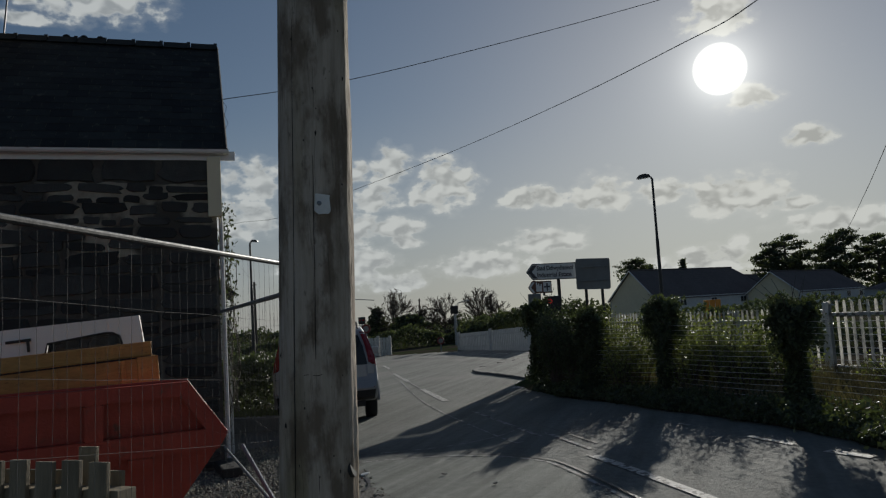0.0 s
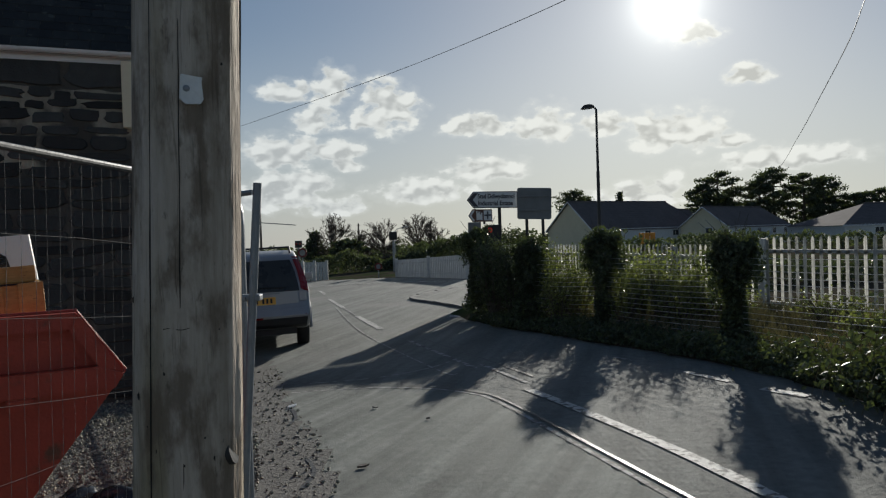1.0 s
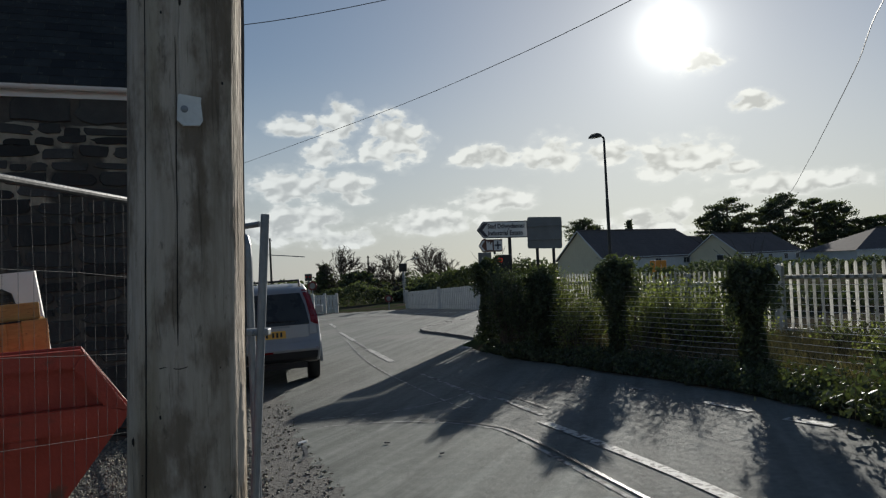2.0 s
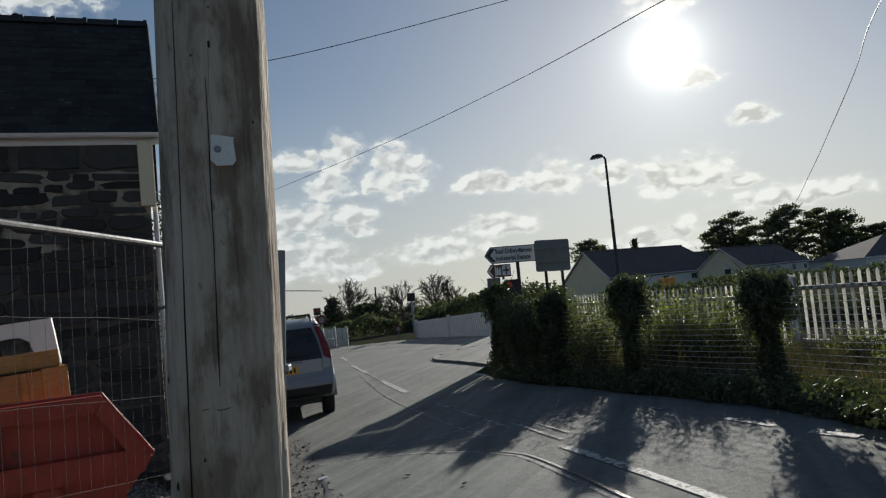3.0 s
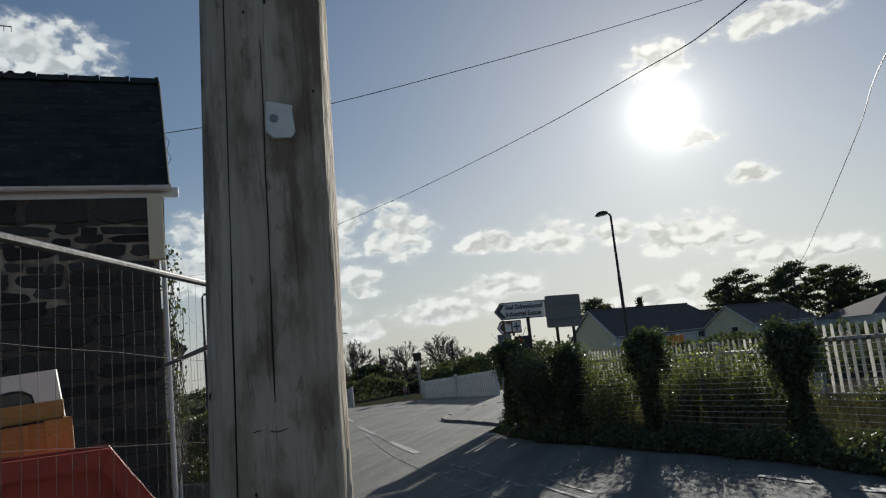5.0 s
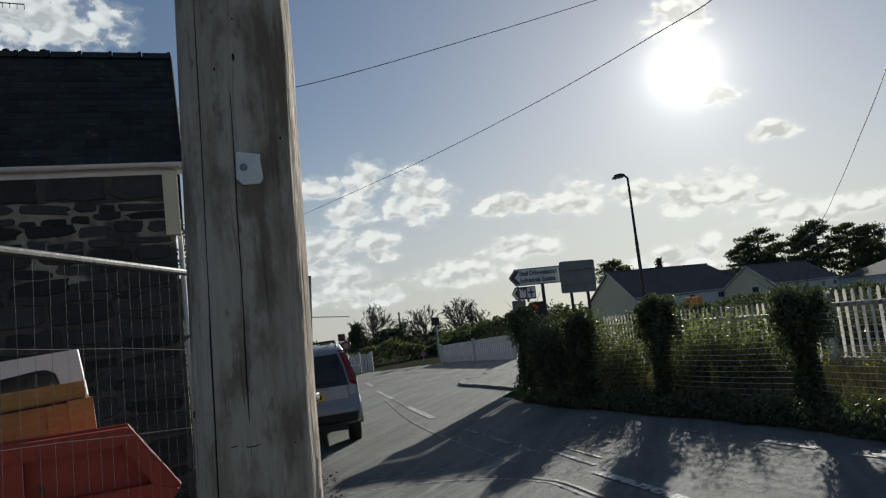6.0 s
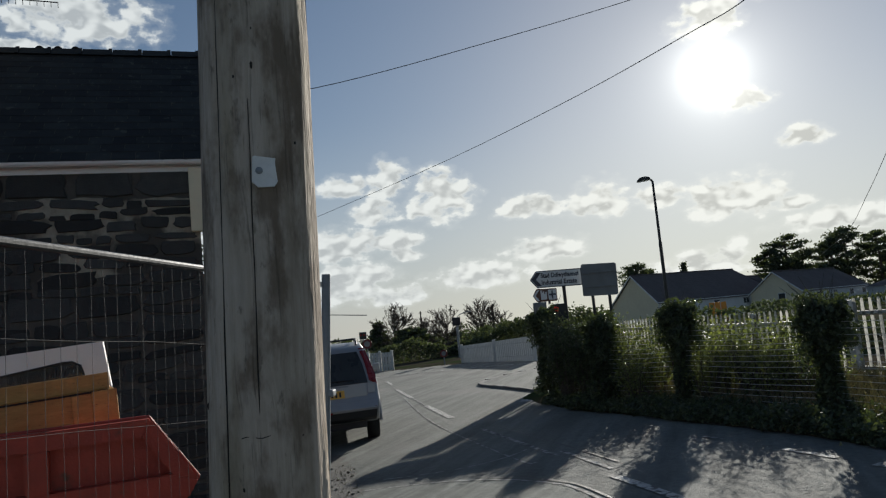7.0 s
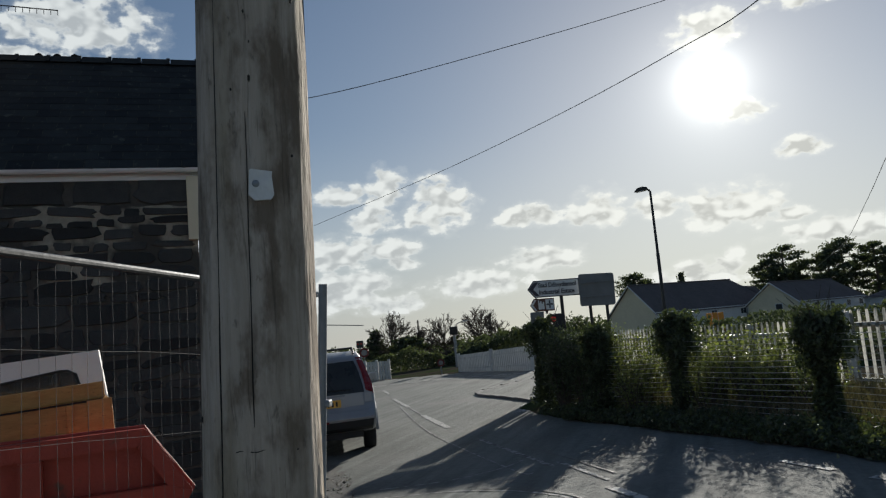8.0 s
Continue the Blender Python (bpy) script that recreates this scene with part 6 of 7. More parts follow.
overhead([(-4.05, 9.85, 5.05), (-3.96, 9.9, 5.08), (-2.25, 10.6, 5.44), (0.22, 11.6, 6.19), (2.92, 12.6, 7.05), (8.5, 14.6, 8.9)], 0.006, "thin black service wire running from the cottage gable")
overhead([(-25.5, 72.0, 5.9), (-18.07, 45.0, 7.6), (-11.98, 38.0, 7.39), (-6.28, 30.0, 7.15), (-1.62, 24.0, 7.15), (1.68, 18.0, 6.87), (3.29, 13.0, 6.34), (3.66, 10.0, 5.86), (3.9, 4.0, 5.2), (4.0, -6.0, 4.9)], 0.009, "thin black telephone wire crossing over the road")
overhead([(24.0, 60.0, 4.2), (19.82, 45.0, 4.95), (16.02, 34.0, 5.75), (12.64, 25.0, 6.25), (10.27, 19.0, 6.45), (8.05, 14.0, 6.35), (6.0, 8.0, 6.2), (4.0, 0.0, 6.0)], 0.012, "thin black telephone wire coming over the fence")
bm = bmesh.new()
tube(bm, [(-4.02, 9.88, 5.06), (-3.94, 9.86, 4.95), (-3.97, 9.84, 4.82), (-3.92, 9.84, 4.7), (-4.0, 9.83, 4.55), (-3.99, 9.82, 4.2)], 0.004, 5)
part("drop_wire", bm, M["black_steel"], house, "loose black drop wire")


# ---- houses beyond the fence ----
def bungalow(cl, cr, length, eave, ridge, hip, walls, label, window_at=(), front=None, near_hip=0.0):
    """Gable from cl to cr, the ridge running back from it; hip: metres by which the far end slopes in."""
    cl, cr = Vector(cl), Vector(cr)
    across = (cr - cl)
    back = Vector((-across.y, across.x)).normalized()
    apex = (cl + cr) / 2
    g = min(ground_z(*cl), ground_z(*cr)) - 0.1
    root = thing("bungalow", (apex.x, apex.y, g), label, "house", "bungalows")
    V = lambda p, z: Vector((p.x, p.y, z))
    bm = bmesh.new()
    peak = eave + 0.01 if near_hip else ridge - 0.1
    a = [bm.verts.new(V(p, z)) for p, z in ((cl, g), (cr, g), (cr, eave), (apex, peak), (cl, eave))]
    e = [bm.verts.new(V(p + back * 0.3, z)) for p, z in ((cl, g), (cr, g), (cr, eave), (apex, peak), (cl, eave))]
    bm.faces.new(a)
    bm.faces.new(e[::-1])
    for i in range(5):
        bm.faces.new((a[i], e[i], e[(i + 1) % 5], a[(i + 1) % 5]))
    bmesh.ops.recalc_face_normals(bm, faces=bm.faces)
    gable = part("gable_wall", bm, M[walls], root, "rendered gable wall")
    for name, p0, p1 in (("front_wall", cr, cr + back * length), ("rear_wall", cl, cl + back * length), ("end_wall", cl + back * length, cr + back * length)):
        bm = bmesh.new()
        mid, d = (p0 + p1) / 2, p1 - p0
        box(bm, (0, 0, 0), (d.length, 0.3, eave - g), Matrix.Translation((mid.x, mid.y, (eave + g) / 2)) @ Matrix.Rotation(math.atan2(d.y, d.x), 4, "Z"))
        w = part(name, bm, M[front or walls], root)
        if name == "front_wall":
            for t in (0.2, 0.45, 0.7, 0.9):
                q = p0.lerp(p1, t)
                bm = bmesh.new()
                box(bm, (0, -0.18, 0), (1.5, 0.06, 1.15), Matrix.Translation((q.x, q.y, eave - 1.0)) @ Matrix.Rotation(math.atan2(d.y, d.x), 4, "Z"), 0.02)
                fr = part("window", bm, M["white_pvc"], w, "white window frame")
                bm = bmesh.new()
                for s in (-0.36, 0.36):
                    box(bm, (s, -0.215, 0), (0.62, 0.03, 0.95), Matrix.Translation((q.x, q.y, eave - 1.0)) @ Matrix.Rotation(math.atan2(d.y, d.x), 4, "Z"))
                part("window_pane", bm, M["car_glass"], w, "dark window glass")
    for t, z in window_at:
        q = cl.lerp(cr, t)
        ang = math.atan2(across.y, across.x)
        mm = Matrix.Translation((q.x, q.y, z)) @ Matrix.Rotation(ang, 4, "Z")
        bm = bmesh.new()
        box(bm, (0, -0.03, 0), (1.3, 0.08, 1.1), mm, 0.02)
        part("window", bm, M["white_pvc"], gable, "white window frame")
        bm = bmesh.new()
        box(bm, (0, -0.08, 0), (1.1, 0.04, 0.9), mm)
        part("window_pane", bm, M["car_glass"], gable, "dark window glass")
    over, n = 0.35, 14
    u = across.normalized()
    for s, edge in ((1, cr + u * over), (-1, cl - u * over)):
        drop = (ridge - eave) * over / (across.length / 2)
        bm = bmesh.new()
        r0, r1 = apex + back * (near_hip - over), apex + back * (length + over - hip)
        e0, e1 = edge - back * over, edge + back * (length + over)
        rows_ = []
        for k in range(n + 1):
            t = k / n
            zz = eave - drop + (ridge - eave + drop) * t
            rows_.append([bm.verts.new(V(e0.lerp(r0, t), zz)), bm.verts.new(V(e1.lerp(r1, t), zz)), bm.verts.new(V(e0.lerp(r0, t), zz + 0.015)), bm.verts.new(V(e1.lerp(r1, t), zz + 0.015))])
        for a, b in zip(rows_, rows_[1:]):
            bm.faces.new((a[2], a[3], b[1], b[0]))
            bm.faces.new((a[0], a[1], a[3], a[2]))
        bmesh.ops.recalc_face_normals(bm, faces=bm.faces)
        part("roof", bm, M["roof_far"], root, "dark brown tiled roof slope")
    if near_hip:
        bm = bmesh.new()
        e0, e1 = cl - back * over - u * over, cr - back * over + u * over
        bm.faces.new([bm.verts.new(V(e1, eave - 0.1)), bm.verts.new(V(e0, eave - 0.1)), bm.verts.new(V(apex + back * (near_hip - over), ridge))])
        part("hip_roof", bm, M["roof_far"], root)
    if hip:
        bm = bmesh.new()
        e0, e1 = cl + back * (length + over) - u * over, cr + back * (length + over) + u * over
        bm.faces.new([bm.verts.new(V(e0, eave - 0.1)), bm.verts.new(V(e1, eave - 0.1)), bm.verts.new(V(apex + back * (length + over - hip), ridge))])
        part("hip_roof", bm, M["roof_far"], root)
    bm = bmesh.new()
    tube(bm, [V(apex + back * (near_hip - over), ridge + 0.08), V(apex + back * (length + over - hip), ridge + 0.08)], 0.12, 6)
    part("ridge", bm, M["roof_far"], root)
    for s, edge in ((1, cr + u * over), (-1, cl - u * over)):
        bm = bmesh.new()
        if near_hip:
            tube(bm, [V(edge - back * over, eave - 0.2), V(edge + back * (length + over), eave - 0.2)], 0.09, 6)
            part("gutter", bm, M["white_pvc"], root, "pale gutter")
            continue
        tube(bm, [V(edge - back * (over + 0.05), eave - 0.22), V(apex - back * (over + 0.05), ridge - 0.05)], 0.09, 6)
        part("barge_board", bm, M["white_pvc"], root, "pale barge board")


bungalow((17.5, 129.5), (23.5, 121.0), 30, 2.1, 6.85, 5.0, "render_cream", "cream rendered bungalow with a dark tiled roof", (), "render_white")
bungalow((41.6, 133.0), (47.8, 126.5), 26, 1.9, 5.4, 3.0, "render_cream", "cream rendered bungalow with its gable towards the road", ((0.62, 1.2),), "render_white")
bungalow((62.5, 136.0), (63.0, 118.0), 28, 1.5, 5.0, 4.0, "render_white", "bungalow with a hipped dark tiled roof behind the fence", near_hip=9.0)
bungalow((42.5, 155.0), (46.5, 152.0), 16, 3.2, 5.9, 0.0, "render_white", "pale house with a grey roof in the distance")


def garden_hoarding():
    root = thing("orange_board", (12.0, 45.0, ground_z(12, 45)), "bright orange plastic board standing behind the fence", "board")
    for k in range(3):
        bm = bmesh.new()
        box(bm, (11.65 + 0.34 * k, 45, 0.95), (0.31, 0.06, 1.3), None, 0.02)
        part("panel", bm, M["orange"], root)


garden_hoarding()


# ---- trees ----
def conifer(x, y, top, spread, k, flat=0.5, label="dark spreading conifer with layered clumps", n=2600, low=0.3):
    g = ground_z(x, y)
    root = thing("conifer", (x, y, g), label, "tree", "distant conifers")
    rr, r = random.Random(300 + k), np.random.default_rng(300 + k)
    H = top - g
    bm = bmesh.new()
    lean = rr.uniform(-0.03, 0.03)
    tube(bm, [(x, y, g - 0.3), (x + lean * H * 0.5, y, g + H * 0.5), (x + lean * H, y, top - 0.4)], [H * 0.035, H * 0.022, H * 0.006], 8)
    trunk = part("trunk", bm, M["bark"], root)
    clumps = []
    m = 30
    for i in range(m):
        t = low + (1 - low) * (i + 0.5) / m
        prof = (math.sin(min(1.0, (t - low) / (1 - low) * 1.35 + 0.25) * math.pi * 0.62) if flat > 0.3 else (1.05 - t)) * (1 if t < 0.85 else (1.06 - t) / 0.21)
        a = i * 2.4 + rr.uniform(-0.4, 0.4)
        L = spread * max(0.15, prof) * rr.uniform(0.55, 1.1)
        p = Vector((x + lean * H * t, y, g + H * t * 0.96))
        q = p + Vector((L * math.cos(a), L * math.sin(a), L * rr.uniform(0.0, 0.22)))
        bm = bmesh.new()
        tube(bm, [p, p.lerp(q, 0.5) + Vector((0, 0, -0.05 * L)), q], [H * 0.008, H * 0.005, H * 0.002], 5)
        part("limb", bm, M["bark"], trunk)
        for s in (0.45, 0.75, 1.0):
            clumps.append((p.lerp(q, s), spread * rr.uniform(0.1, 0.21)))
    clumps.append((Vector((x + lean * H, y, top - 0.5)), spread * 0.14))
    pts = []
    for _ in range(int(n * 1.9)):
        c, s = clumps[rr.randrange(len(clumps))]
        v = r.normal(0, 0.5, 3)
        pts.append((c.x + v[0] * s * 1.3, c.y + v[1] * s * 1.3, c.z + v[2] * s * 0.6))
    part("crown", leaf_mesh("crown", pts, 0.24, M["leaf_pine"], r), None, root, "dark green needle clumps")


PINES = [(58.5, 170, 11.8, 4.4), (62.5, 171, 14.6, 5.4), (70.5, 168, 13.2, 4.6), (76.0, 172, 15.2, 5.2), (81.5, 169, 13.6, 4.6), (87.0, 171, 12.6, 5.0), (92.5, 168, 8.6, 3.4), (99.0, 170, 9.5, 4.5), (66.5, 176, 10.5, 4.0), (90.0, 178, 9.8, 4.0)]
for k, (x, y, top, w) in enumerate(PINES):
    conifer(x, y, top, w * 1.2, k, 0.6, n=4200, low=0.2)
conifer(29.0, 170, 11.4, 5.0, 20, 0.6, "flat-topped dark pine behind the signs", 1600, 0.62)
conifer(32.0, 172, 10.0, 3.6, 21, 0.6, "flat-topped dark pine behind the signs", 1100, 0.55)
conifer(39.3, 170, 10.9, 2.6, 22, 0.2, "small pointed conifer behind the bungalow", 1100, 0.4)
conifer(-20.2, 110, 3.1, 2.6, 23, 0.2, "dark evergreen beside the level crossing", 900, 0.1)
conifer(-15.0, 108, 1.7, 3.0, 24, 0.6, "dark evergreen beside the level crossing", 900, 0.1)


def bare_tree(x, y, top, spread, k):
    g = ground_z(x, y)
    root = thing("bare_tree", (x, y, g), "leafless winter tree with fine twigs", "tree", "bare trees")
    rr = random.Random(400 + k)
    H = top - g
    limbs, twigs = bmesh.new(), bmesh.new()
    base = Vector((x, y, g - 0.2))
    heart = Vector((x, y, g + H * 0.56))
    tube(limbs, [base, base.lerp(heart, 0.5) + Vector((0.1, 0, 0)), heart], [H * 0.02, H * 0.014, H * 0.006], 6, False)

    def bough(bm, p, q, r0, r1, sag):
        mid = p.lerp(q, 0.5) + Vector((rr.uniform(-1, 1), rr.uniform(-1, 1), 0.6)) * sag * (q - p).length
        tube(bm, [p, mid, q], [r0, (r0 + r1) / 2, r1], 4 if r0 > 0.03 else 3, False)
        return mid

    for i in range(34):
        v = Vector((rr.gauss(0, 1), rr.gauss(0, 1), rr.gauss(0.25, 1))).normalized()
        tip = heart + Vector((v.x * spread * H * 0.5, v.y * spread * H * 0.5, v.z * H * 0.42)) * rr.uniform(0.8, 1.04)
        root_at = base.lerp(heart, rr.uniform(0.35, 0.95) if v.z > 0 else rr.uniform(0.3, 0.6))
        mid = bough(limbs, root_at, tip, H * 0.009, 0.016, 0.08)
        for _ in range(9):
            t = rr.uniform(0.25, 1.0)
            p = root_at.lerp(mid, t * 2) if t < 0.5 else mid.lerp(tip, t * 2 - 1)
            q = p + ((tip - root_at).normalized() + Vector((rr.gauss(0, 0.5), rr.gauss(0, 0.5), rr.gauss(0.15, 0.4)))).normalized() * H * rr.uniform(0.08, 0.17)
            bough(twigs, p, q, 0.03, 0.02, 0.06)
            for _ in range(6):
                p2 = p.lerp(q, rr.uniform(0.3, 1.0))
                q2 = p2 + ((q - p).normalized() + Vector((rr.gauss(0, 0.5), rr.gauss(0, 0.5), rr.gauss(0.2, 0.4)))).normalized() * H * rr.uniform(0.04, 0.1)
                bough(twigs, p2, q2, 0.02, 0.015, 0.06)
    part("trunk", limbs, M["bark"], root)
    tagged(part("twig_crown", twigs, M["bark"], root, "fine bare twigs"), kind="stuff")


bare_tree(-17.6, 110, 5.6, 0.85, 0)
bare_tree(-9.8, 110, 4.7, 0.9, 1)
bare_tree(-4.7, 110, 5.3, 0.7, 2)
bare_tree(-13.6, 112, 2.9, 1.0, 3)
bare_tree(-1.8, 108, 3.2, 1.0, 4)


def thicket(name, pts, h, depth, n, size, mat_, label, seed):
    r = np.random.default_rng(seed)
    out = []
    for _ in range(n):
        p, d = along(pts, r.uniform(0, 1))
        x, y = p.x + r.normal(0, depth * 0.4), p.y + abs(r.normal(0, depth))
        hh = h * (0.75 + 0.6 * noise.noise((x * 0.35, y * 0.1, seed)) + 0.25 * noise.noise((x * 1.4, y * 0.4, seed)))
        out.append((x, y, ground_z(x, y) + hh * r.uniform(0, 1) ** 0.7))
    tagged(new(name, leaf_mesh(name, out, size, mat_, r)), label, "hedge", "", "stuff")


thicket("far_hedge", [(-34, 50), (-16, 43.5), (-10, 42), (-4.5, 42.5), (-1.5, 44)], 1.3, 0.8, 26000, 0.08, M["leaf_pine"], "dark dense hedge along the railway", 1)
thicket("far_scrub", [(-14, 96), (-8, 98), (-1, 96)], 1.7, 1.0, 3000, 0.16, M["bark"], "brown winter scrub behind the crossing", 2)
thicket("embankment_scrub", [(-2.6, 47), (-0.8, 45), (1.5, 42), (4.5, 40)], 2.1, 1.2, 7000, 0.085, M["leaf_pine"], "scrubby green bushes behind the white fence", 3)
thicket("far_treeline", [(-60, 150), (-20, 160), (20, 165), (110, 150)], 3.2, 3.0, 9000, 0.4, M["leaf_pine"], "low dark line of distant trees", 5)
thicket("garden_scrub", [(4.5, 20.0), (8.0, 16.5), (12.5, 13.0), (15.0, 9.0)], 0.85, 0.9, 12000, 0.05, M["leaf"], "low dark scrub behind the palisade fence", 9)
thicket("yard_hedge", [(-9.0, 17.5), (-5.3, 15.6)], 1.35, 0.5, 9000, 0.05, M["leaf"], "dark hedge between the cottage and the parked car", 8)
thicket("side_hedge", [(-14, 25), (-9.6, 28), (-7.7, 31)], 1.3, 0.7, 5000, 0.07, M["leaf_pine"], "dark hedge past the parked car", 7)
thicket("garden_hedge", [(6.0, 34), (12, 36), (22, 38), (34, 36)], 1.1, 0.6, 6000, 0.09, M["leaf_pine"], "dark garden hedge beyond the palisade", 6)


# ---- level crossing ----
def white_fence(a, b, top_a, top_b, foot_a, foot_b, label, gap=0.16):
    a, b = Vector(a), Vector(b)
    L = (b - a).length
    d = (b - a).normalized()
    ang = math.atan2(d.y, d.x)
    root = thing("white_fence", (a.x, a.y, foot_a), label, "fence", "level crossing fences")
    n = int(L / gap)
    for k in range(n + 1):
        t = k / n
        p = a.lerp(b, t)
        z0, z1 = foot_a + (foot_b - foot_a) * t, top_a + (top_b - top_a) * t
        bm = bmesh.new()
        box(bm, (0, 0, 0), (0.13, 0.025, z1 - z0), Matrix.Translation((p.x, p.y, (z0 + z1) / 2)) @ Matrix.Rotation(ang, 4, "Z"), 0.008)
        part("pale", bm, M["palisade"], root)
    for f in (0.25, 0.8):
        bm = bmesh.new()
        tube(bm, [(a.x, a.y + 0.04, foot_a + (top_a - foot_a) * f), (b.x, b.y + 0.04, foot_b + (top_b - foot_b) * f)], 0.035, 6)
        part("rail", bm, M["palisade"], root)
    for t in (0.0, 0.5, 1.0):
        p = a.lerp(b, t)
        z0, z1 = foot_a + (foot_b - foot_a) * t, top_a + (top_b - top_a) * t
        bm = bmesh.new()
        box(bm, (p.x, p.y - 0.03, (z0 + z1) / 2 + 0.04), (0.13, 0.1, z1 - z0 + 0.08), None, 0.01)
        part("post", bm, M["palisade"], root)


white_fence((-2.5, 34.0), (0.62, 27.9), 0.76, 1.08, 0.0, 0.15, "weathered white boarded fence beside the crossing")
white_fence((-7.3, 36.4), (-6.05, 36.0), 0.74, 0.72, -0.2, -0.15, "white boarded gate panel at the crossing")
white_fence((-10.5, 38.5), (-7.5, 37.5), 0.6, 0.66, -0.25, -0.2, "white low fence at the crossing", 0.3)


def crossing_signal(x, y, h, label, red):
    g = ground_z(x, y)
    root = thing("crossing_signal", (x, y, g), label, "signal", "crossing signals")
    bm = bmesh.new()
    tube(bm, [(x, y, g), (x, y, h)], 0.06, 10)
    part("pole", bm, M["zinc"], root, "grey pole")
    bm = bmesh.new()
    box(bm, (x, y - 0.05, h - 0.15), (0.42, 0.2, 0.42), None, 0.03)
    head = part("head", bm, M["trim_black"], root, "black backing board")
    for s in (-0.1, 0.1):
        bm = bmesh.new()
        tube(bm, [(x + s, y - 0.16, h - 0.12), (x + s, y - 0.2, h - 0.12)], 0.07, 12)
        part("lens", bm, M["lens_red" if red else "trim_black"], head)


crossing_signal(-2.98, 39.0, 2.05, "grey pole with a black signal head at the crossing", False)
crossing_signal(-8.9, 43.5, 1.75, "grey pole with a black signal head and red lamp", True)


def notice(x, y, z, r, label):
    g = ground_z(x, y)
    root = thing("warning_sign", (x, y, g), label, "road sign", "warning signs")
    bm = bmesh.new()
    tube(bm, [(x, y, g), (x, y, z)], 0.03, 8)
    part("pole", bm, M["zinc"], root)
    bm = bmesh.new()
    tube(bm, [(x, y - 0.05, z), (x, y - 0.03, z)], r, 20)
    part("disc", bm, M["disc_red"], root, "red disc")
    bm = bmesh.new()
    tube(bm, [(x, y - 0.06, z), (x, y - 0.052, z)], r * 0.6, 20)
    part("centre", bm, M["sign_back"], root, "pale centre")


notice(-3.33, 34.0, 0.5, 0.17, "small round red warning sign on a short post")
notice(-8.0, 40.0, 1.15, 0.26, "round red-rimmed warning sign on a post")


def far_pole(x, y, top):
    g = ground_z(x, y)
    root = thing("telegraph_pole", (x, y, g), "distant dark wooden telegraph pole", "pole", "telegraph poles")
    bm = bmesh.new()
    tube(bm, [(x, y, g - 0.2), (x, y, top)], [0.16, 0.11], 8)
    part("shaft", bm, M["bark"], root)
    bm = bmesh.new()
    box(bm, (x, y, top - 0.3), (0.5, 0.1, 0.08), None, 0.01)
    part("cross_arm", bm, M["bark"], root)


far_pole(-14.7, 120, 4.3)
far_pole(-2.9, 120, 4.25)
far_pole(-25.5, 72, 6.0)
far_pole(-23.0, 90, 6.4)


def small_lamp():
    root = thing("street_lamp", (-4.4, 60, ground_z(-4.4, 60)), "thin pale street lamp beyond the crossing", "street lamp", "street lamps")
    bm = bmesh.new()
    tube(bm, [(-4.4, 60, -1), (-4.4, 60, 2.35), (-4.2, 60, 2.5), (-3.65, 60, 2.65)], 0.035, 6)
    part("column", bm, M["zinc"], root)
    bm = bmesh.new()
    box(bm, (-3.5, 60, 2.66), (0.4, 0.15, 0.08), None, 0.02)
    part("lantern", bm, M["zinc"], root)


small_lamp()


def corner_house():
    """The pale house seen past the cottage's end."""
    g = ground_z(-11, 24) - 0.05
    root = thing("pale_house", (-11.0, 24.0, g), "pale rendered house with slate eaves past the cottage", "house")
    bm = bmesh.new()
    box(bm, (-11.2, 24.5, (g + 2.85) / 2), (4.6, 5.0, 2.85 - g), None)
    wall = part("wall", bm, M["render_white"], root)
    bm = bmesh.new()
    y0, y1 = 21.6, 27.4
    vs = [bm.verts.new(p) for p in ((-13.9, y0, 2.75), (-8.5, y0, 2.75), (-8.5, y1, 2.75), (-13.9, y1, 2.75), (-12.4, 24.5, 4.6), (-10.2, 24.5, 4.6))]
    for f in ((0, 1, 5, 4), (1, 2, 5), (2, 3, 4, 5), (3, 0, 4), (3, 2, 1, 0)):
        bm.faces.new([vs[i] for i in f])
    part("roof", bm, M["slate"], root, "hipped slate roof")
    bm = bmesh.new()
    box(bm, (-9.15, 22.5, 3.45), (0.35, 0.5, 1.1), None, 0.02)
    box(bm, (-9.15, 22.5, 3.98), (0.45, 0.6, 0.1), None, 0.02)
    part("chimney", bm, M["clay"], root, "dark brick chimney")
    bm = bmesh.new()
    box(bm, (-9.6, 21.97, 1.6), (0.8, 0.08, 1.2), None, 0.02)
    part("window", bm, M["white_pvc"], wall, "white window frame")
    turn = Matrix.Translation((-8.8, 22, 0)) @ Matrix.Rotation(radians(23), 4, "Z") @ Matrix.Translation((8.8, -22, 0))
    root.matrix_basis = turn @ root.matrix_basis


corner_house()


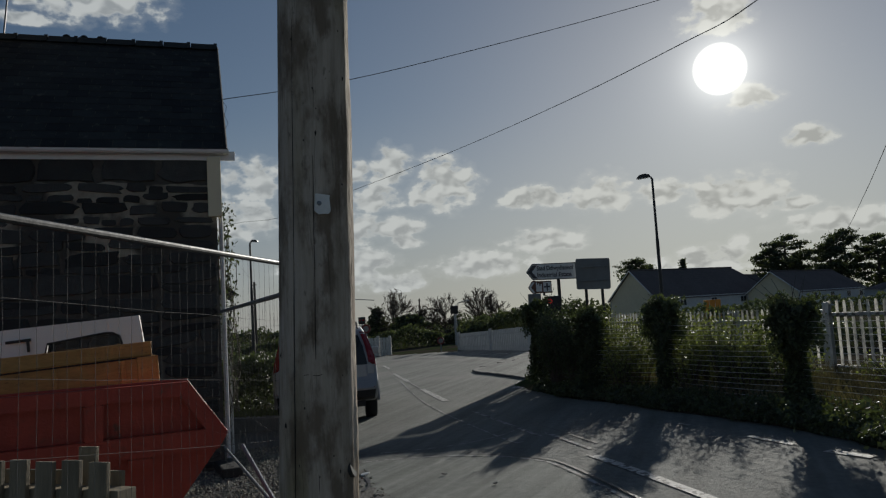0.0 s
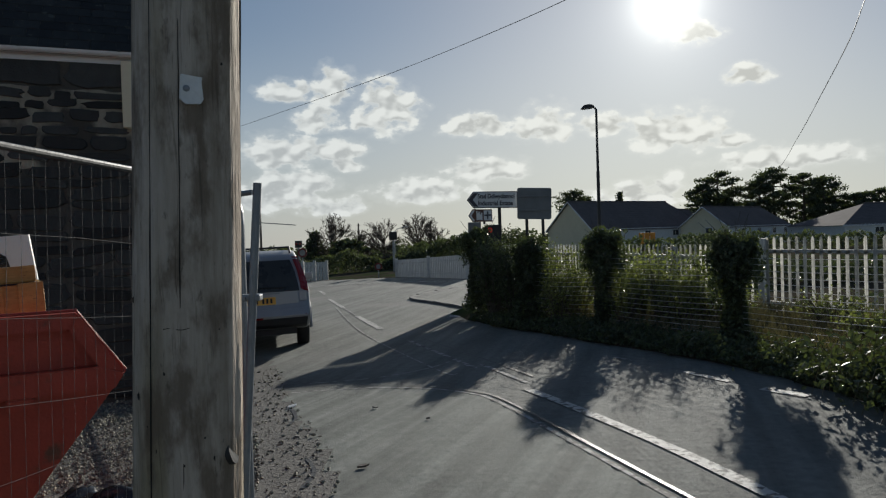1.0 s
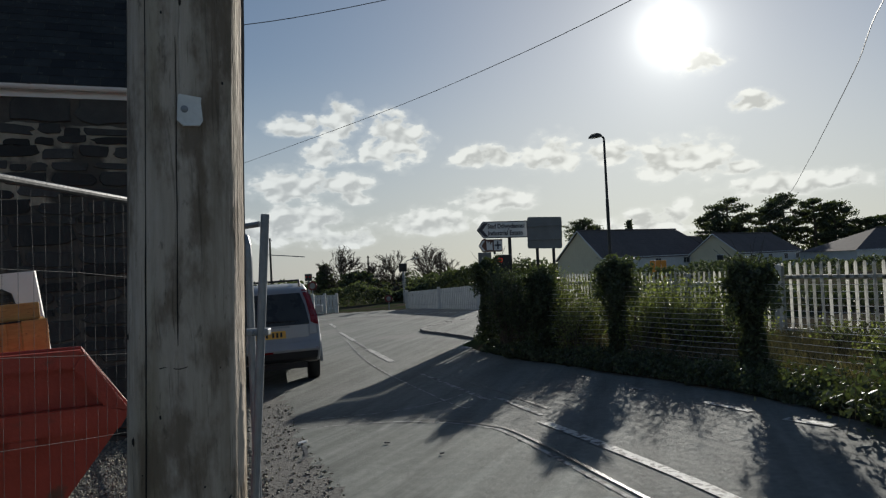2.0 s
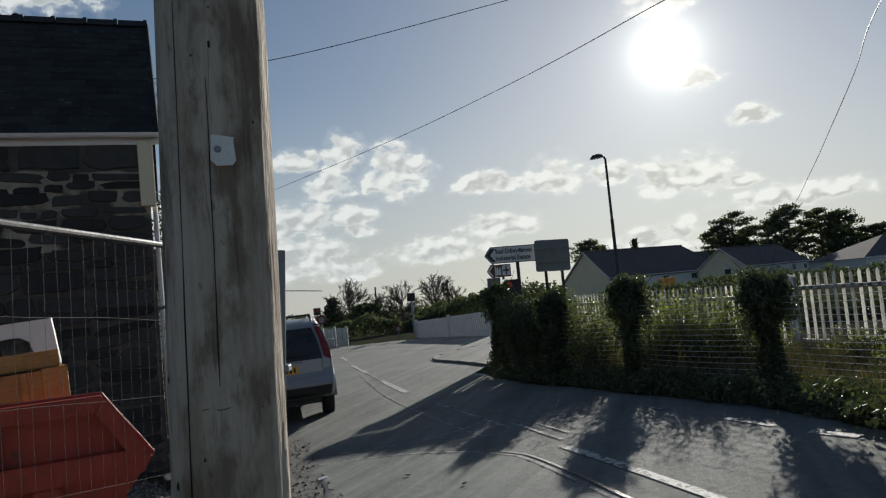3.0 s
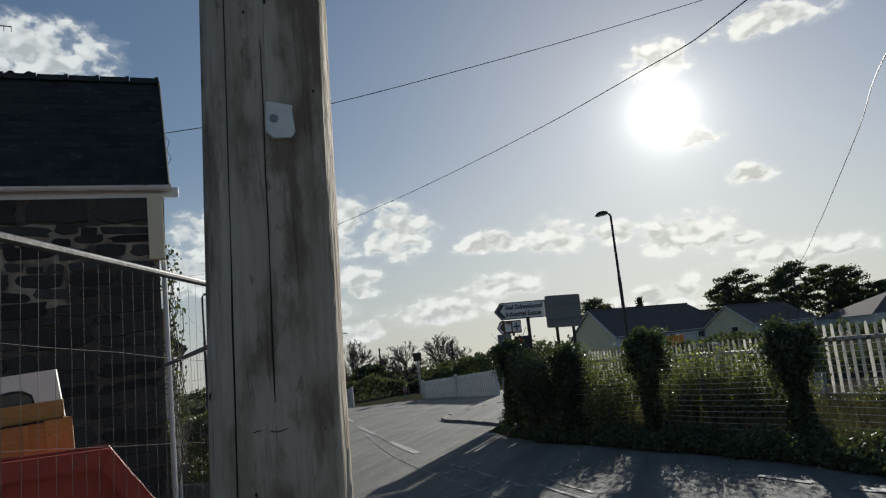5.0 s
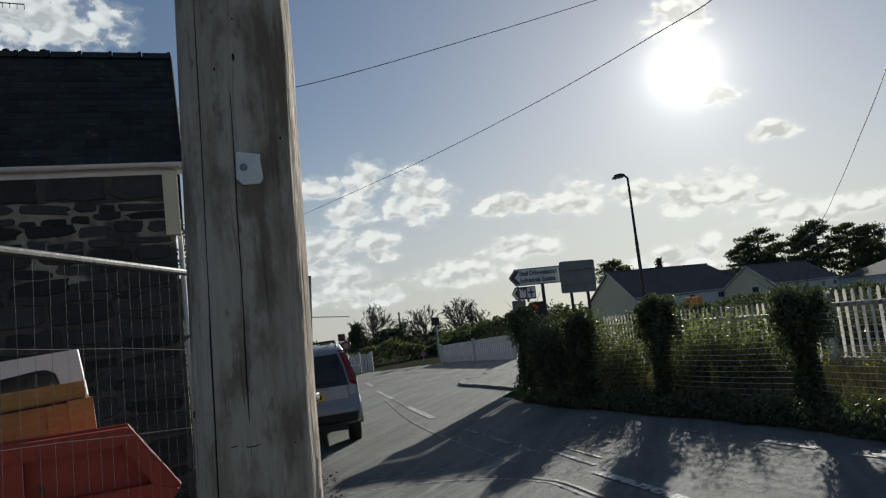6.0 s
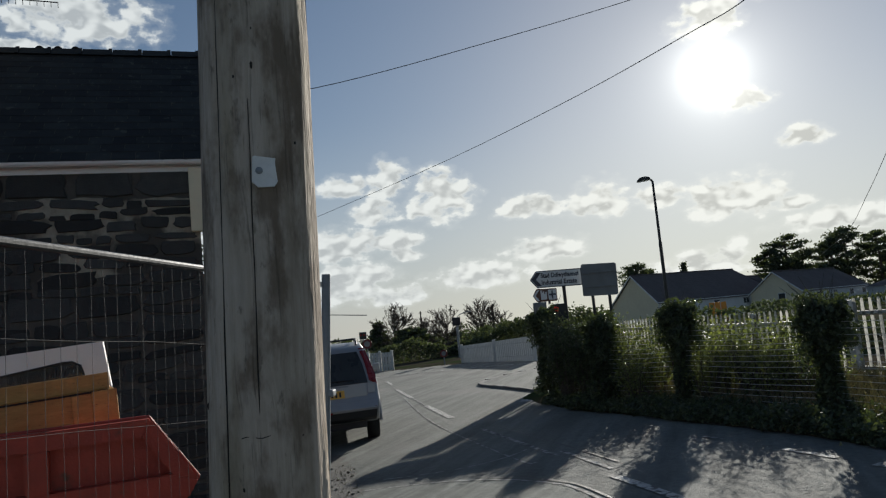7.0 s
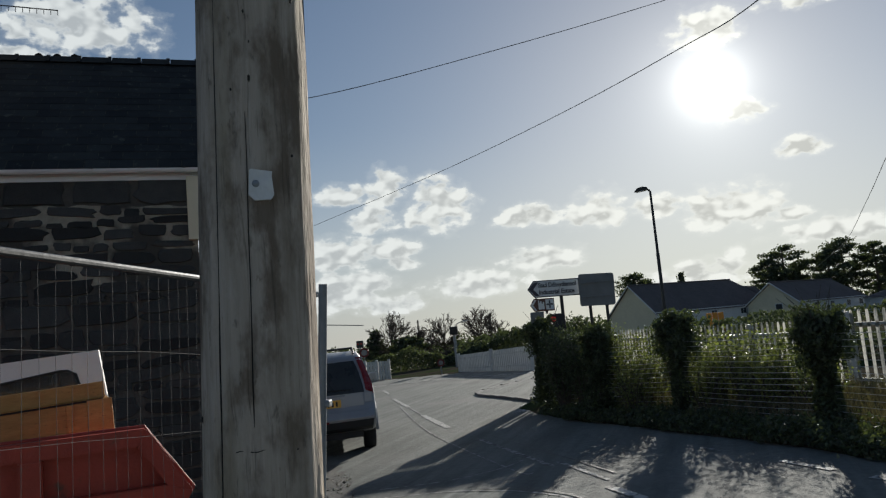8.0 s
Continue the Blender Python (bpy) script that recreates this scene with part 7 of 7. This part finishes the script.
# ---- at the cottage corner ----
def corner_gate():
    root = thing("side_gate", (-4.12, 9.75, ground_z(-4.1, 9.75)), "narrow white slatted gate at the cottage corner", "gate")
    m = Matrix.Translation((-4.1, 9.72, 0)) @ Matrix.Rotation(radians(22), 4, "Z")
    for x in (-0.09, 0.13):
        bm = bmesh.new()
        box(bm, (x, 0, 0.95), (0.035, 0.04, 1.85), m, 0.006)
        part("stile", bm, M["white_pvc"], root)
    for z in (0.35, 1.42, 1.5, 1.58, 1.66, 1.74, 1.85):
        bm = bmesh.new()
        box(bm, (0.02, 0, z), (0.22, 0.03, 0.035), m, 0.006)
        part("slat", bm, M["white_pvc"], root)
    for k in range(4):
        bm = bmesh.new()
        tube(bm, [m @ Vector((-0.05 + 0.047 * k, 0, 0.35)), m @ Vector((-0.05 + 0.047 * k, 0, 1.42))], 0.008, 6)
        part("bar", bm, M["white_pvc"], root)


corner_gate()


def corner_ivy():
    root = thing("wall_ivy", (-3.95, 9.6, 1.0), "straggling ivy hanging down the cottage corner", "ivy")
    r = np.random.default_rng(61)
    rr = random.Random(61)
    for k in range(7):
        bm = bmesh.new()
        x, y = -3.93 + rr.uniform(-0.05, 0.05), 9.62 + rr.uniform(-0.1, 0.3)
        tube(bm, [(x + 0.05 * math.sin(i * 1.7 + k), y, 0.6 + 0.3 * i) for i in range(rr.randrange(6, 10))], 0.006, 5)
        part("stem", bm, M["bark"], root)
    pts = []
    for _ in range(650):
        z = 0.9 + 2.6 * r.uniform() ** 0.8
        w = 0.05 + 0.07 * abs(noise.noise((0, 0, z * 2.5)))
        pts.append((-3.95 + r.normal(0, w), 9.65 + r.normal(0, 0.12), z))
    part("leaves", leaf_mesh("leaves", pts, 0.028, M["leaf"], r), None, root)


corner_ivy()


def low_wall():
    root = thing("low_wall", (-4.6, 12.6, ground_z(-4.6, 12.6)), "low pale concrete step with grass beside the parked car", "wall")
    bm = bmesh.new()
    box(bm, (-5.0, 12.3, -0.02), (1.9, 0.3, 0.42), Matrix.Identity(4), 0.03)
    part("coping", bm, M["concrete"], root)
    r = np.random.default_rng(71)
    verts, faces = [], []
    for _ in range(1500):
        x, y = r.uniform(-5.9, -4.1), r.uniform(12.2, 13.2)
        z, h = 0.17, r.uniform(0.04, 0.14)
        k = len(verts)
        verts += [(x - 0.006, y, z), (x + 0.006, y, z), (x + r.normal(0, 0.03), y, z + h)]
        faces.append((k, k + 1, k + 2))
    tagged(part("grass_tuft", joined("grass_tuft", verts, faces, M["leaf_light"]), None, root, "green grass"), kind="stuff")


low_wall()


# ---- stones of the cottage wall, laid in rough courses ----
def stones():
    kinds = []
    for k in range(18):
        rr = random.Random(600 + k)
        bm = bmesh.new()
        n = 12
        ring = []
        for i in range(n):
            a = 2 * math.pi * (i + 0.5) / n
            c, d = math.cos(a), math.sin(a)
            f = 0.5 / max(abs(c), abs(d)) ** rr.uniform(0.4, 0.9) * rr.uniform(0.8, 1.06)
            ring.append((max(-0.5, min(0.5, f * c)), max(-0.5, min(0.5, f * d))))
        rows_ = []
        for f, y in ((1.0, 0.02), (1.0, -0.012), (0.93, -0.026)):
            rows_.append([bm.verts.new((u * f, y * rr.uniform(0.75, 1.25), v * f)) for u, v in ring])
        for a, b in zip(rows_, rows_[1:]):
            for i in range(n):
                bm.faces.new((a[i], a[(i + 1) % n], b[(i + 1) % n], b[i]))
        bm.faces.new(rows_[-1])
        bmesh.ops.recalc_face_normals(bm, faces=bm.faces)
        kinds.append(mesh_of("stone", bm, M["stone"]))
    rr = random.Random(9)

    def lay(u, w, z, h, gap):
        h *= rr.uniform(0.82, 1.12)
        p = at_wall(u + w / 2, z + h / 2 + rr.uniform(-0.02, 0.02), 0.0)
        ob = new("stone", kinds[rr.randrange(18)])
        ob.parent = house_wall
        ob.matrix_basis = Matrix.Translation(p) @ Matrix.Rotation(ANG, 4, "Z") @ Matrix.Rotation(rr.uniform(-0.09, 0.09), 4, "Y") @ Matrix.Diagonal((w - gap, 1.0, h - gap, 1))

    # big blocks under the eaves, thin pointed courses below them, then random rubble
    z = 0.02
    courses = []
    while z < 2.75:
        h = rr.choice((0.1, 0.14, 0.18, 0.22, 0.27, 0.32))
        courses.append((z, h, 0.0))
        z += h
    for h in (0.13, 0.2, 0.12, 0.17, 0.11, 0.14):
        courses.append((z, h, 0.016))
        z += h
    courses.append((z, 3.995 - z, -0.005))
    for z, h, gap in courses:
        u = 0.02
        while u < 5.9:
            w = min(rr.uniform(0.9, 4.6) * h + 0.05, 0.7)
            g = gap * rr.uniform(0.6, 1.5)
            if h > 0.2 and gap == 0.0 and rr.random() < 0.45:
                lay(u, w, z, h * 0.45, g)
                lay(u, w, z + h * 0.47, h * 0.53, g)
            else:
                lay(u, w, z, h, g)
            u += w


def pointing():
    """The band of fresh lime mortar under the eaves, smeared over the joints."""
    bm = bmesh.new()
    nu, nz = 120, 22
    g = [[bm.verts.new(at_wall(5.9 * i / nu, 2.72 + 0.94 * j / nz + 0.05 * noise.noise((i * 0.25, j * 0.3, 0.0)) * (j in (0, nz)), 0.006 + 0.006 * noise.noise((i * 0.9, j * 0.9, 3.0)))) for j in range(nz + 1)] for i in range(nu + 1)]
    for i in range(nu):
        for j in range(nz):
            bm.faces.new((g[i][j], g[i + 1][j], g[i + 1][j + 1], g[i][j + 1]))
    part("mortar_pointing", bm, M["pointing"], house_wall, "pale smeared lime pointing", True)


pointing()
stones()
